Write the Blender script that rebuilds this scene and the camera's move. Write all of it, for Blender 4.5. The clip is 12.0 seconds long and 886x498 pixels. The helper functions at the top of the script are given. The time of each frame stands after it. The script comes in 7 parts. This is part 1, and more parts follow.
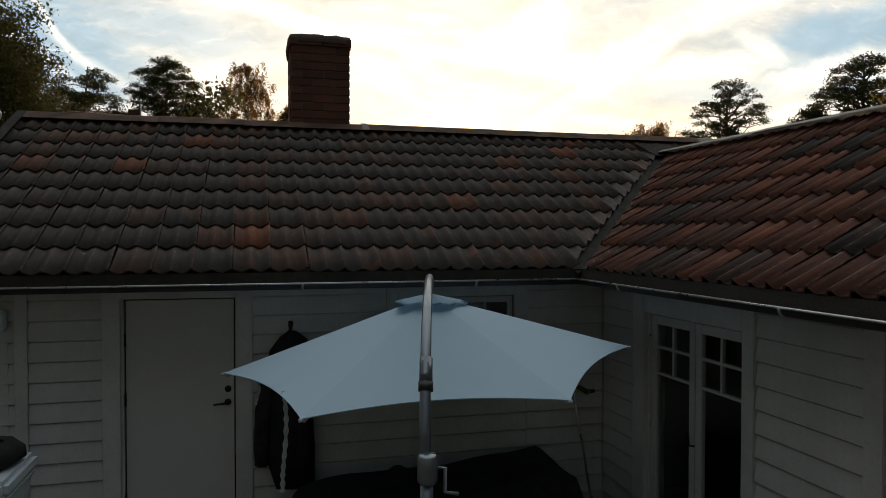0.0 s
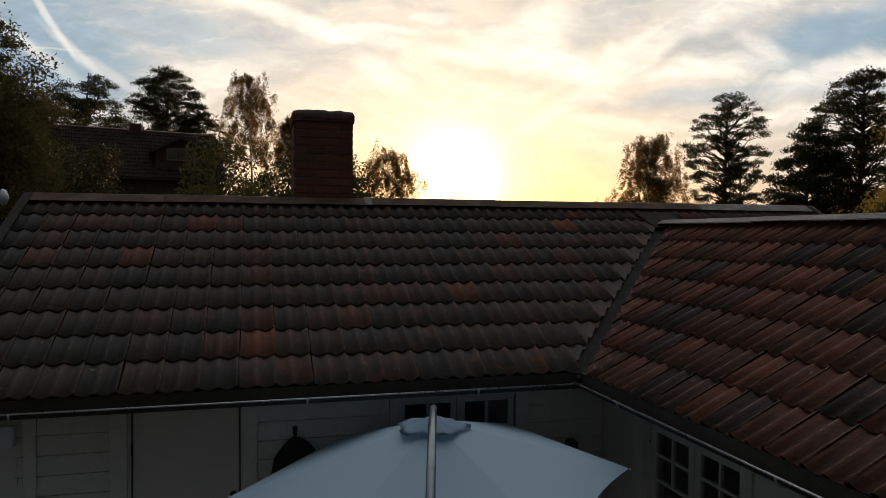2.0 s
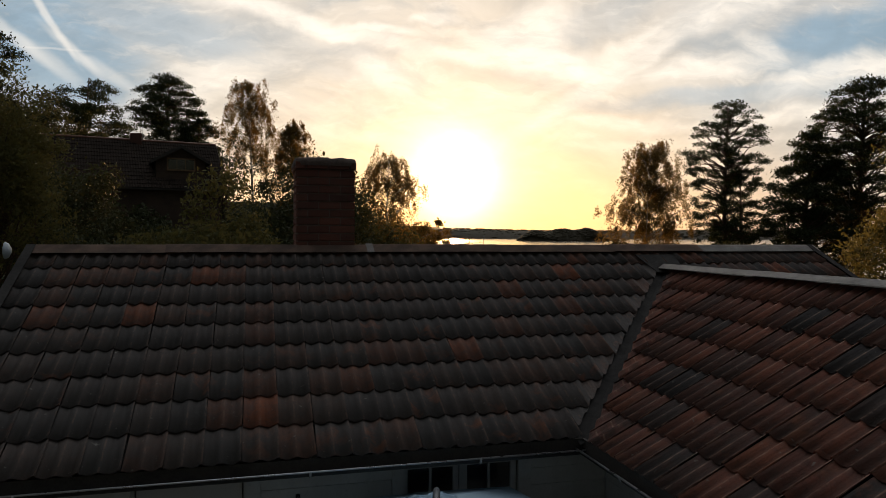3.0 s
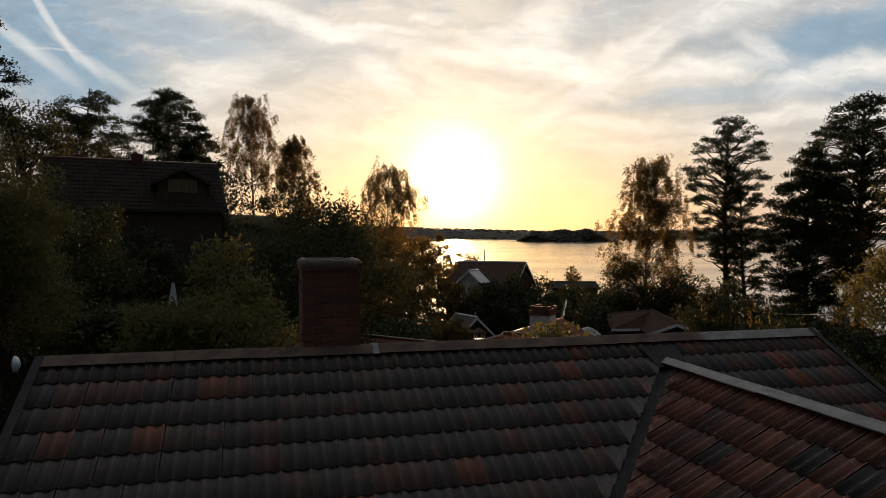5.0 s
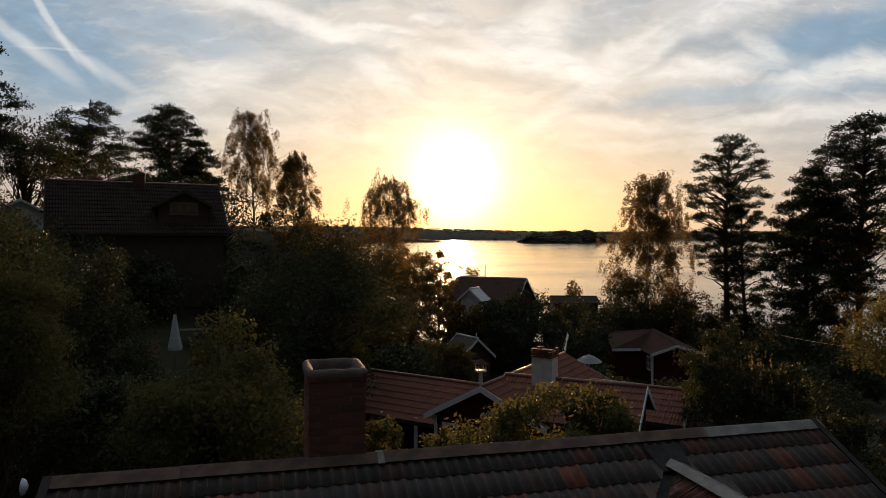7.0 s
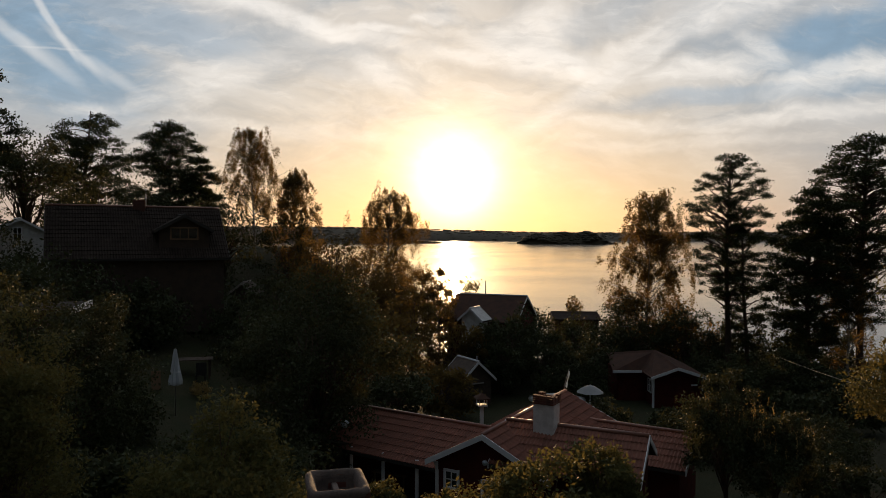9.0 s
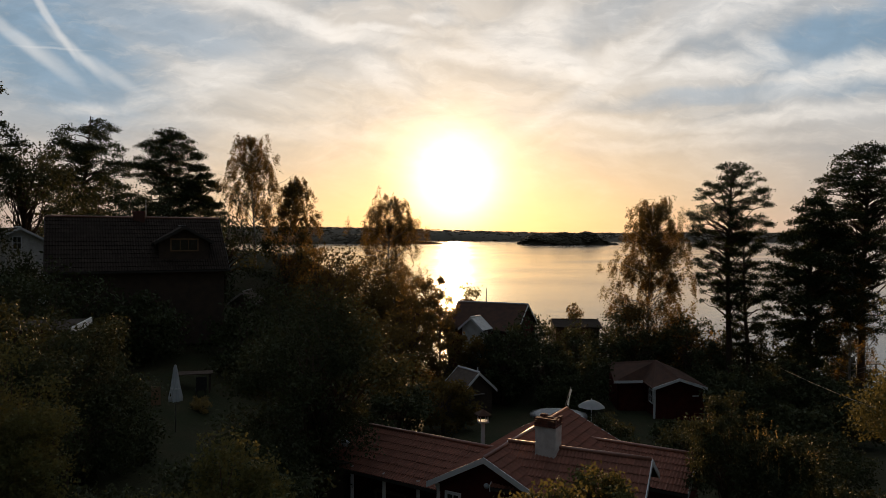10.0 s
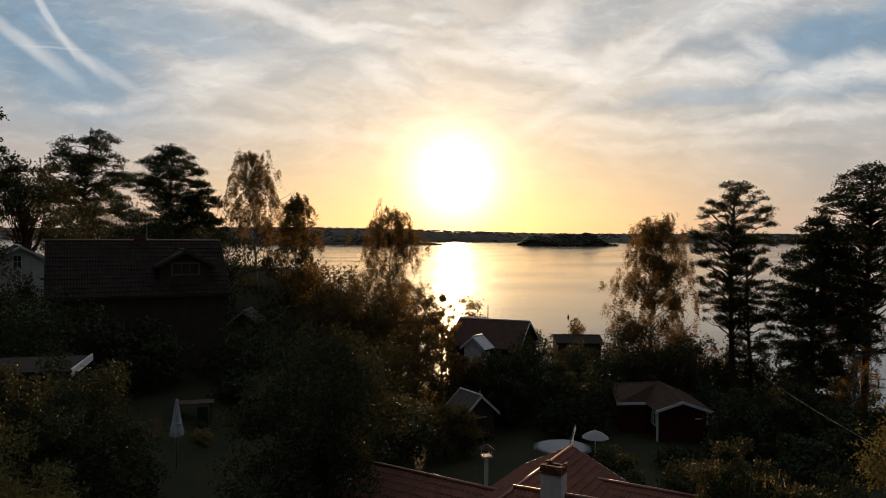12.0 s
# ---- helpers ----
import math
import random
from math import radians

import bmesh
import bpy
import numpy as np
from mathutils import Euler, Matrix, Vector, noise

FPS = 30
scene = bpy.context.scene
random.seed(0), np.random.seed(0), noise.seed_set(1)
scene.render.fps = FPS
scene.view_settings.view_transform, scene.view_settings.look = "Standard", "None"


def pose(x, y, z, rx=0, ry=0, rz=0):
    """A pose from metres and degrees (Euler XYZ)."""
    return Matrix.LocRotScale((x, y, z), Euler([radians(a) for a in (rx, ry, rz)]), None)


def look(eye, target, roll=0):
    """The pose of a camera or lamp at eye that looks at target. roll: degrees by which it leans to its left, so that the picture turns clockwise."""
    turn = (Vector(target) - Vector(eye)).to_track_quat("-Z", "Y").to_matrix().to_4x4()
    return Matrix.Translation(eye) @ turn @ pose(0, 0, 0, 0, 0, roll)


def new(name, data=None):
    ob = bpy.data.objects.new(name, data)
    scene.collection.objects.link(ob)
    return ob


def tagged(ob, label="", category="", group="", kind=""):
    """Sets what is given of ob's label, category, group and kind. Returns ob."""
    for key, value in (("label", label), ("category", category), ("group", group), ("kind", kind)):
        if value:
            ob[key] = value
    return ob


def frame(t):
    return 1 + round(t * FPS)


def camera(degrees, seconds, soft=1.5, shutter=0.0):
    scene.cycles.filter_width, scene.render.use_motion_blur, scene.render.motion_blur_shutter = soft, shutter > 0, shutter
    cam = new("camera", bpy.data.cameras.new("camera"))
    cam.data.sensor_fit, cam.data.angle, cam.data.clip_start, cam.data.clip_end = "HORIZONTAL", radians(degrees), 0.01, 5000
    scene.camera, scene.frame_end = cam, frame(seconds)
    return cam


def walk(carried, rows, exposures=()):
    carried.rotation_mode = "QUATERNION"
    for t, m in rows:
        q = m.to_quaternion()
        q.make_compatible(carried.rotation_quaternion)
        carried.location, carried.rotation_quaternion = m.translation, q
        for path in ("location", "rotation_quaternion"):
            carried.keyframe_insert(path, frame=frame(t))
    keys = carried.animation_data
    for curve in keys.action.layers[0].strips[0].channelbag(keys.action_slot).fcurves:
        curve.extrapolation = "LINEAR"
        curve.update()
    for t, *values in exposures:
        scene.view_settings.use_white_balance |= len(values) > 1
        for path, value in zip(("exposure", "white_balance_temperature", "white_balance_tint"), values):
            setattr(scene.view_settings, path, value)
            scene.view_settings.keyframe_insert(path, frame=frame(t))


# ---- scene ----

# ---------------------------------------------------------------- camera
cam = camera(63.9, 12.0, soft=0.8)
PATH = [
    (0.0, -2.788, -5.832, 2.845, 0.05), (0.5, -2.796, -5.852, 3.074, 0.1), (1.0, -2.810, -5.874, 3.301, 0.15),
    (1.5, -2.822, -5.890, 3.537, 0.2), (2.0, -2.832, -5.890, 3.797, 0.25), (2.5, -2.842, -5.885, 4.093, 0.25),
    (3.0, -2.856, -5.885, 4.405, 0.25), (5.0, -2.930, -5.910, 5.715, 0.2), (5.5, -2.942, -5.908, 6.052, 0.2),
    (6.0, -2.958, -5.903, 6.410, 0.2), (6.5, -2.982, -5.903, 6.776, 0.22), (7.0, -3.005, -5.893, 7.146, 0.25),
    (9.0, -3.035, -5.775, 8.690, 0.3), (9.5, -3.035, -5.704, 9.036, 0.3), (10.0, -3.052, -5.634, 9.405, 0.32),
    (10.5, -3.082, -5.570, 9.806, 0.35), (11.0, -3.107, -5.500, 10.210, 0.35), (11.5, -3.132, -5.415, 10.575, 0.38),
    (12.0, -3.142, -5.335, 10.901, 0.4),
]
VIEW = Vector((0.5115, 1.933, -0.0432))
EXPOSURES = [(0.0, 0.95, 7600, 10), (0.5, 0.85, 7600, 10), (1.0, 0.75, 7600, 11), (1.5, 0.58, 7500, 12), (2.0, 0.5, 7400, 13), (3.0, 0.42, 7300, 13),
             (5.0, 0.32, 6900, 12), (7.0, 0.24, 6700, 12), (9.0, 0.14, 6650, 12), (12.0, 0.08, 6650, 12)]
walk(cam, [(t, look((x, y, z), Vector((x, y, z)) + VIEW, r)) for t, x, y, z, r in PATH], EXPOSURES)

# ---------------------------------------------------------------- light
SUN_AZ = radians(15.75)      # clockwise from +y
SUN_EL = radians(4.4)
SUN_DIR = Vector((math.sin(SUN_AZ) * math.cos(SUN_EL), math.cos(SUN_AZ) * math.cos(SUN_EL), math.sin(SUN_EL)))


class Nodes:
    """Short hand for building node trees."""

    def __init__(self, tree):
        self.tree = tree
        tree.nodes.clear()

    def add(self, kind, ins=None, **props):
        n = self.tree.nodes.new(kind)
        for k, v in props.items():
            setattr(n, k, v)
        for k, v in (ins or {}).items():
            self.put(n.inputs[k], v)
        return n

    def put(self, socket, v):
        if isinstance(v, bpy.types.NodeSocket):
            self.tree.links.new(v, socket)
        elif isinstance(v, bpy.types.Node):
            self.tree.links.new(v.outputs[0], socket)
        else:
            socket.default_value = v

    def math(self, op, a, b=0.0, clamp=False):
        n = self.add("ShaderNodeMath", {0: a, 1: b}, operation=op, use_clamp=clamp)
        return n.outputs[0]

    def vmath(self, op, a, b=(0, 0, 0)):
        n = self.add("ShaderNodeVectorMath", {0: a, 1: b}, operation=op)
        return n.outputs["Value"] if op in ("DOT_PRODUCT", "LENGTH") else n.outputs[0]

    def noise(self, vec, scale, detail=4.0, rough=0.55, distort=0.0):
        n = self.add("ShaderNodeTexNoise", {"Scale": scale, "Detail": detail, "Roughness": rough, "Distortion": distort})
        if vec is not None:
            self.put(n.inputs["Vector"], vec)
        return n.outputs[0]

    def ramp(self, fac, stops, interp="LINEAR"):
        n = self.add("ShaderNodeValToRGB", {0: fac})
        n.color_ramp.interpolation = interp
        el = n.color_ramp.elements
        while len(el) < len(stops):
            el.new(0.5)
        for e, (p, c) in zip(el, stops):
            e.position = p
            e.color = (*c, 1) if isinstance(c, tuple) else (c, c, c, 1)
        return n.outputs[0]

    def mix(self, fac, a, b, mode="MIX"):
        n = self.add("ShaderNodeMix", data_type="RGBA", blend_type=mode)
        self.put(n.inputs[0], fac)
        for s, v in ((n.inputs[6], a), (n.inputs[7], b)):
            self.put(s, (*v, 1) if isinstance(v, tuple) and len(v) == 3 else v)
        return n.outputs[2]

    def span(self, v, a, b, c=0.0, d=1.0):
        n = self.add("ShaderNodeMapRange", {0: v, 1: a, 2: b, 3: c, 4: d})
        n.interpolation_type = "SMOOTHSTEP"
        return n.outputs[0]


world = bpy.data.worlds.new("evening_sky")
scene.world = world
world.use_nodes = True
N = Nodes(world.node_tree)
way = N.vmath("NORMALIZE", N.add("ShaderNodeTexCoord").outputs["Generated"])
sky = N.add("ShaderNodeTexSky", sky_type="NISHITA", sun_disc=False, sun_elevation=SUN_EL, sun_rotation=SUN_AZ, altitude=20.0)
sky = N.vmath("SCALE", sky.outputs[0])
sky.node.inputs["Scale"].default_value = 0.015
sep = N.add("ShaderNodeSeparateXYZ", {0: way})
up = N.math("MAXIMUM", sep.outputs[2], 0.0)
toward = N.vmath("DOT_PRODUCT", way, tuple(SUN_DIR))
# high thin cloud, seen on a flat layer above, drawn out along two winds
flat = N.math("ADD", up, 0.075)
cu = N.math("DIVIDE", sep.outputs[0], flat)
cv = N.math("DIVIDE", sep.outputs[1], flat)
layer = N.add("ShaderNodeCombineXYZ", {0: cu, 1: cv, 2: 0.0}).outputs[0]


def streaks(azimuth, along, across, scale, detail, distort, shift):
    m = N.add("ShaderNodeMapping", {"Vector": layer, "Rotation": (0, 0, radians(azimuth)), "Location": shift}).outputs[0]
    s = N.vmath("MULTIPLY", m, (across, along, 1.0))
    return N.noise(s, scale, detail, 0.58, distort)


# the sky laid out flat about the camera's view line: across and up, in tangents; the cloud places below are fitted to
# this view
AHEAD, ACROSS, ABOVE = (0.25575, 0.96650, -0.0216), (0.96673, -0.25581, 0.0), (0.00553, 0.02088, 0.99977)
depth = N.math("MAXIMUM", N.vmath("DOT_PRODUCT", way, AHEAD), 0.05)
fa = N.math("DIVIDE", N.vmath("DOT_PRODUCT", way, ACROSS), depth)
fb = N.math("DIVIDE", N.vmath("DOT_PRODUCT", way, ABOVE), depth)
flat_sky = N.add("ShaderNodeCombineXYZ", {0: fa, 1: fb, 2: 0.0}).outputs[0]
stir = N.add("ShaderNodeTexNoise", {"Vector": flat_sky, "Scale": 7.0, "Detail": 5.0, "Roughness": 0.6})
stir = N.vmath("SUBTRACT", stir.outputs["Color"], (0.5, 0.5, 0.5))
bent_sky = N.vmath("ADD", flat_sky, N.vmath("MULTIPLY", stir, (0.085, 0.05, 0.0)))
wide = streaks(17, 0.15, 0.70, 1.0, 5.0, 1.8, (1.3, 0.4, 0.0))
cross = streaks(52, 0.16, 0.55, 1.1, 8.0, 1.4, (4.1, 2.2, 0.0))
fine = streaks(34, 0.22, 0.8, 1.9, 5.0, 1.6, (0.2, 7.7, 0.0))
mottle = N.noise(N.vmath("MULTIPLY", bent_sky, (1.0, 2.3, 1.0)), 5.5, 7.0, 0.62, 0.6)
feather = N.noise(N.vmath("MULTIPLY", bent_sky, (1.0, 3.2, 1.0)), 16.0, 5.0, 0.62, 0.5)


def patch(x, y, rx, ry, turn=0.0, soft=0.35, on=None):
    """A soft-edged oval of cloud or clear sky, 1 inside and 0 outside, with a torn edge."""
    m = N.add("ShaderNodeMapping", {"Vector": N.vmath("SUBTRACT", on or bent_sky, (x, y, 0.0)), "Rotation": (0, 0, radians(-turn))}).outputs[0]
    r = N.vmath("LENGTH", N.vmath("MULTIPLY", m, (1 / rx, 1 / ry, 0.0)))
    r = N.math("ADD", r, N.math("MULTIPLY", N.math("SUBTRACT", feather, 0.5), 0.55))
    return N.span(r, 1.0 + soft * 0.7, 0.9 - soft * 0.6, 0.0, 1.0)


# windows of clear sky in the thin cloud: place, size, lean, how clear
clear = 0.0
for x, y, rx, ry, turn, amount in ((0.560, 0.303, 0.125, 0.036, 17, 1.0), (0.525, 0.262, 0.070, 0.020, 10, 0.75), (0.70, 0.36, 0.14, 0.05, 25, 0.8), (-0.545, 0.270, 0.150, 0.085, -28, 0.95),
                                   (-0.60, 0.34, 0.10, 0.06, 0, 0.9), (-0.40, 0.315, 0.16, 0.035, -14, 0.55), (-0.52, 0.18, 0.16, 0.030, -6, 0.40), (-0.20, 0.275, 0.16, 0.030, -12, 0.28),
                                   (0.40, 0.218, 0.18, 0.013, 5, 0.55), (0.56, 0.232, 0.10, 0.016, 8, 0.5), (0.22, 0.325, 0.07, 0.03, 30, 0.3), (0.12, 0.285, 0.08, 0.022, -14, 0.3)):
    clear = N.math("MAXIMUM", clear, N.math("MULTIPLY", patch(x, y, rx, ry, turn, 0.7), amount))
# brighter banks, feathers and streamers of cloud
banked = 0.0
for x, y, rx, ry, turn, amount in ((0.125, 0.268, 0.085, 0.022, -11, 0.95), (0.12, 0.305, 0.062, 0.032, 20, 0.75), (0.045, 0.268, 0.075, 0.010, -10, 0.7), (-0.20, 0.322, 0.15, 0.012, -15, 0.75), (-0.10, 0.308, 0.055, 0.006, -9, 0.8),
                                   (-0.085, 0.242, 0.042, 0.016, -32, 0.6), (-0.02, 0.320, 0.032, 0.007, 4, 0.6), (-0.50, 0.199, 0.05, 0.009, 3, 0.55), (-0.42, 0.204, 0.035, 0.010, 0, 0.4), (-0.31, 0.235, 0.07, 0.022, 22, 0.45),
                                   (0.25, 0.255, 0.165, 0.017, 33, 0.6), (0.30, 0.305, 0.15, 0.014, 27, 0.5), (0.385, 0.258, 0.115, 0.014, 4, 0.6), (0.455, 0.275, 0.040, 0.016, -25, 0.7), (0.565, 0.256, 0.115, 0.020, 17, 0.85),
                                   (0.50, 0.188, 0.14, 0.010, 7, 0.45), (0.28, 0.175, 0.15, 0.009, -4, 0.4), (0.36, 0.150, 0.17, 0.008, 3, 0.35), (-0.25, 0.165, 0.17, 0.010, -5, 0.35), (0.40, 0.335, 0.12, 0.020, 18, 0.6)):
    banked = N.math("MAXIMUM", banked, N.math("MULTIPLY", patch(x, y, rx, ry, turn, 0.9), amount))
# darker furrows between the streamers
furrow = 0.0
for x, y, rx, ry, turn, amount in ((0.225, 0.235, 0.15, 0.012, 38, 0.6), (0.33, 0.28, 0.10, 0.010, 30, 0.5), (0.06, 0.245, 0.09, 0.020, -14, 0.45), (0.35, 0.206, 0.16, 0.010, 5, 0.5), (0.52, 0.168, 0.14, 0.012, 4, 0.35), (-0.05, 0.30, 0.09, 0.018, -8, 0.4)):
    furrow = N.math("MAXIMUM", furrow, N.math("MULTIPLY", patch(x, y, rx, ry, turn, 0.9), amount))
low = N.span(up, 0.0, 0.20, 1.0, 0.0)
near_sun = N.span(toward, 0.88, 1.0)
side = N.span(toward, 0.0, 0.95)
high = N.span(up, 0.55, 1.0)
cover = N.span(N.math("ADD", N.math("MULTIPLY", mottle, 0.6), N.math("MULTIPLY", wide, 0.4)), 0.34, 0.54, 0.55, 1.0)
cover = N.math("MULTIPLY", cover, N.math("SUBTRACT", 1.0, clear, True), True)
wisp = N.math("ADD", N.math("MULTIPLY", N.span(feather, 0.46, 0.70), 0.45), N.math("MULTIPLY", N.span(cross, 0.48, 0.68), 0.30))
wisp = N.math("ADD", wisp, N.math("MULTIPLY", banked, N.span(feather, 0.22, 0.55, 0.55, 1.0)), True)
blue = N.mix(side, N.mix(high, (0.010, 0.013, 0.018), (0.27, 0.335, 0.41)), (0.185, 0.300, 0.42))
white = N.mix(side, N.mix(high, (0.012, 0.0135, 0.016), (0.30, 0.34, 0.40)), (0.385, 0.410, 0.435))
white = N.mix(N.math("MULTIPLY", near_sun, 0.75), white, (0.54, 0.51, 0.46))
white = N.mix(N.math("MULTIPLY", wisp, 0.9), white, N.mix(side, (0.05, 0.053, 0.058), (0.64, 0.635, 0.615)))
white = N.mix(N.math("MULTIPLY", furrow, 0.75), white, N.mix(side, (0.011, 0.012, 0.014), (0.36, 0.37, 0.375)))
col = N.mix(cover, N.mix(N.math("MULTIPLY", wisp, 0.35), blue, white), white)
tone = N.span(N.math("ADD", N.math("MULTIPLY", mottle, 0.6), N.math("MULTIPLY", fine, 0.4)), 0.36, 0.64, 0.86, 1.10)
shaded = N.add("ShaderNodeVectorMath", {0: col}, operation="SCALE")
N.put(shaded.inputs["Scale"], tone)
col = shaded.outputs[0]
col = N.mix(N.math("MULTIPLY", banked, N.span(feather, 0.25, 0.60, 0.16, 0.46)), col, (0.86, 0.85, 0.82))
# old vapour trails, bent and ragged
curl = N.vmath("ADD", flat_sky, N.vmath("MULTIPLY", stir, (0.022, 0.014, 0.0)))
for x, y, rx, ry, turn, amount in ((-0.560, 0.327, 0.062, 0.0060, -57, 0.52), (-0.520, 0.275, 0.050, 0.0085, -42, 0.42), (-0.470, 0.245, 0.045, 0.010, -32, 0.30), (-0.605, 0.298, 0.060, 0.011, -40, 0.38), (-0.555, 0.262, 0.050, 0.013, -38, 0.28), (-0.555, 0.280, 0.045, 0.0022, -3, 0.25)):
    col = N.mix(N.math("MULTIPLY", patch(x, y, rx, ry * 0.75, turn, 0.9, curl), amount), col, (0.70, 0.70, 0.69))
horizon = N.mix(near_sun, N.mix(side, (0.014, 0.014, 0.016), (0.42, 0.345, 0.305)), (0.60, 0.42, 0.245))
col = N.mix(N.math("MULTIPLY", low, 0.85), col, horizon)
# glow painted round the sun: the core stands for lens bloom, the halo for a bright veil of thin cloud
ang = N.math("ARCCOSINE", N.math("MINIMUM", toward, 1.0))
core = N.math("EXPONENT", N.math("MULTIPLY", N.math("POWER", N.math("DIVIDE", ang, 0.054), 2.0), -1.0))
halo = N.math("EXPONENT", N.math("DIVIDE", ang, -0.095))
glow = N.add("ShaderNodeVectorMath", {0: (2.2, 1.75, 1.0)}, operation="SCALE")
N.put(glow.inputs["Scale"], core)
glow2 = N.add("ShaderNodeVectorMath", {0: (0.48, 0.34, 0.16)}, operation="SCALE")
N.put(glow2.inputs["Scale"], halo)
total = N.vmath("ADD", N.vmath("ADD", col, glow.outputs[0]), glow2.outputs[0])
total = N.vmath("ADD", total, sky)
bg = N.add("ShaderNodeBackground", {"Color": total, "Strength": 1.0})
N.add("ShaderNodeOutputWorld", {0: bg})

lamp = bpy.data.lights.new("sun", "SUN")
lamp.energy, lamp.angle, lamp.color = 3.6, radians(0.6), (1.0, 0.62, 0.30)
sun = new("sun", lamp)
sun.matrix_world = look(SUN_DIR * 100, (0, 0, 0))

# ---------------------------------------------------------------- materials
def material(name):
    m = bpy.data.materials.new(name)
    m.use_nodes = True
    return m, Nodes(m.node_tree)


def finish(n, shader):
    n.add("ShaderNodeOutputMaterial", {0: shader})


def rough_paint(name, a, b, scale=6.0, rough=0.6, bump=0.15, fine=60.0, metal=0.0, island=0.0, spec=0.5, obj=0.0):
    """A worn surface: two tones in patches, fine grain in the relief."""
    m, n = material(name)
    co = n.add("ShaderNodeTexCoord").outputs["Object"]
    patch = n.span(n.noise(co, scale, 5.0, 0.6), 0.35, 0.68)
    col = n.mix(patch, a, b)
    speck = n.noise(co, fine, 3.0, 0.6)
    col = n.mix(n.span(speck, 0.5, 0.8, 0.0, 0.35), col, tuple(0.55 * v for v in a))
    if island:
        r = n.add("ShaderNodeNewGeometry").outputs["Random Per Island"]
        col = n.mix(n.math("MULTIPLY", r, island), col, tuple(0.45 * v for v in a))
    if obj:
        r = n.add("ShaderNodeObjectInfo").outputs["Random"]
        col = n.mix(n.math("MULTIPLY", r, obj), col, tuple(0.5 * v for v in b))
    bmp = n.add("ShaderNodeBump", {"Strength": bump, "Distance": 0.02, "Height": speck})
    p = n.add("ShaderNodeBsdfPrincipled", {"Base Color": col, "Metallic": metal, "Normal": bmp.outputs[0], "Specular IOR Level": spec})
    n.put(p.inputs["Roughness"], n.span(speck, 0.3, 0.7, rough * 0.85, min(1.0, rough * 1.15)))
    finish(n, p)
    return m


def leaf_material(name, dark, light, through_col, amount=0.45):
    m, n = material(name)
    r = n.add("ShaderNodeNewGeometry").outputs["Random Per Island"]
    co = n.add("ShaderNodeTexCoord").outputs["Object"]
    col = n.mix(r, dark, light)
    col = n.mix(n.span(n.noise(co, 0.7, 3.0), 0.35, 0.7, 0.0, 0.5), col, tuple(0.6 * v for v in dark))
    p = n.add("ShaderNodeBsdfPrincipled", {"Base Color": col, "Roughness": 0.65, "Specular IOR Level": 0.18})
    tr = n.add("ShaderNodeBsdfTranslucent", {"Color": (*through_col, 1)})
    mx = n.add("ShaderNodeMixShader", {0: amount, 1: p.outputs[0], 2: tr.outputs[0]})
    finish(n, mx)
    return m


WHITE_WOOD = rough_paint("white_painted_wood", (0.56, 0.57, 0.575), (0.48, 0.49, 0.495), 3.0, 0.55, 0.12, 35.0)
WHITE_DOOR = rough_paint("white_door_paint", (0.54, 0.54, 0.54), (0.50, 0.50, 0.50), 1.2, 0.4, 0.04, 90.0)
SOFFIT = rough_paint("dark_soffit_wood", (0.035, 0.03, 0.027), (0.05, 0.042, 0.036), 5.0, 0.7, 0.2)
ZINC = rough_paint("weathered_zinc_sheet", (0.36, 0.345, 0.33), (0.24, 0.23, 0.22), 3.5, 0.48, 0.06, 30.0, metal=0.6)
STEEL = rough_paint("brushed_steel", (0.56, 0.57, 0.59), (0.50, 0.51, 0.53), 5.0, 0.30, 0.0, 7.0, metal=0.85)
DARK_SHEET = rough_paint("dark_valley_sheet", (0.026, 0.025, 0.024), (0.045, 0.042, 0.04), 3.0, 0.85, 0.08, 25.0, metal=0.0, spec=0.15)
FLASHING = rough_paint("ridge_sheet_brown", (0.30, 0.20, 0.15), (0.17, 0.12, 0.095), 3.2, 0.75, 0.06, 40.0, spec=0.25)
MORTAR = rough_paint("lime_mortar", (0.20, 0.155, 0.13), (0.14, 0.11, 0.09), 9.0, 0.9, 0.4, 70.0)
BLACK_CLOTH = rough_paint("black_fabric", (0.016, 0.016, 0.018), (0.028, 0.028, 0.03), 8.0, 0.95, 0.3, 120.0, spec=0.2)
IRON = rough_paint("black_iron", (0.02, 0.02, 0.02), (0.035, 0.033, 0.03), 14.0, 0.45, 0.1, metal=0.7)
PLASTIC_WHITE = rough_paint("white_plastic", (0.52, 0.60, 0.66), (0.46, 0.54, 0.60), 2.0, 0.35, 0.02)
PLASTIC_DARK = rough_paint("dark_plastic", (0.02, 0.021, 0.022), (0.03, 0.03, 0.03), 4.0, 0.4, 0.05)
PLASTIC_YELLOW = rough_paint("yellow_green_plastic", (0.42, 0.40, 0.04), (0.36, 0.34, 0.04), 4.0, 0.4, 0.03)
DECK = rough_paint("weathered_deck_board", (0.24, 0.21, 0.18), (0.16, 0.14, 0.12), 3.0, 0.8, 0.3, 40.0, obj=0.4)
RED_WOOD = rough_paint("falu_red_board", (0.085, 0.018, 0.013), (0.06, 0.014, 0.011), 2.0, 0.95, 0.2, 30.0, spec=0.1)
TAN_WOOD = rough_paint("tan_wood", (0.22, 0.13, 0.07), (0.18, 0.11, 0.06), 3.0)
BROWN_WOOD = rough_paint("dark_brown_board", (0.07, 0.045, 0.03), (0.05, 0.034, 0.024), 2.0, 0.85, 0.2, 30.0)
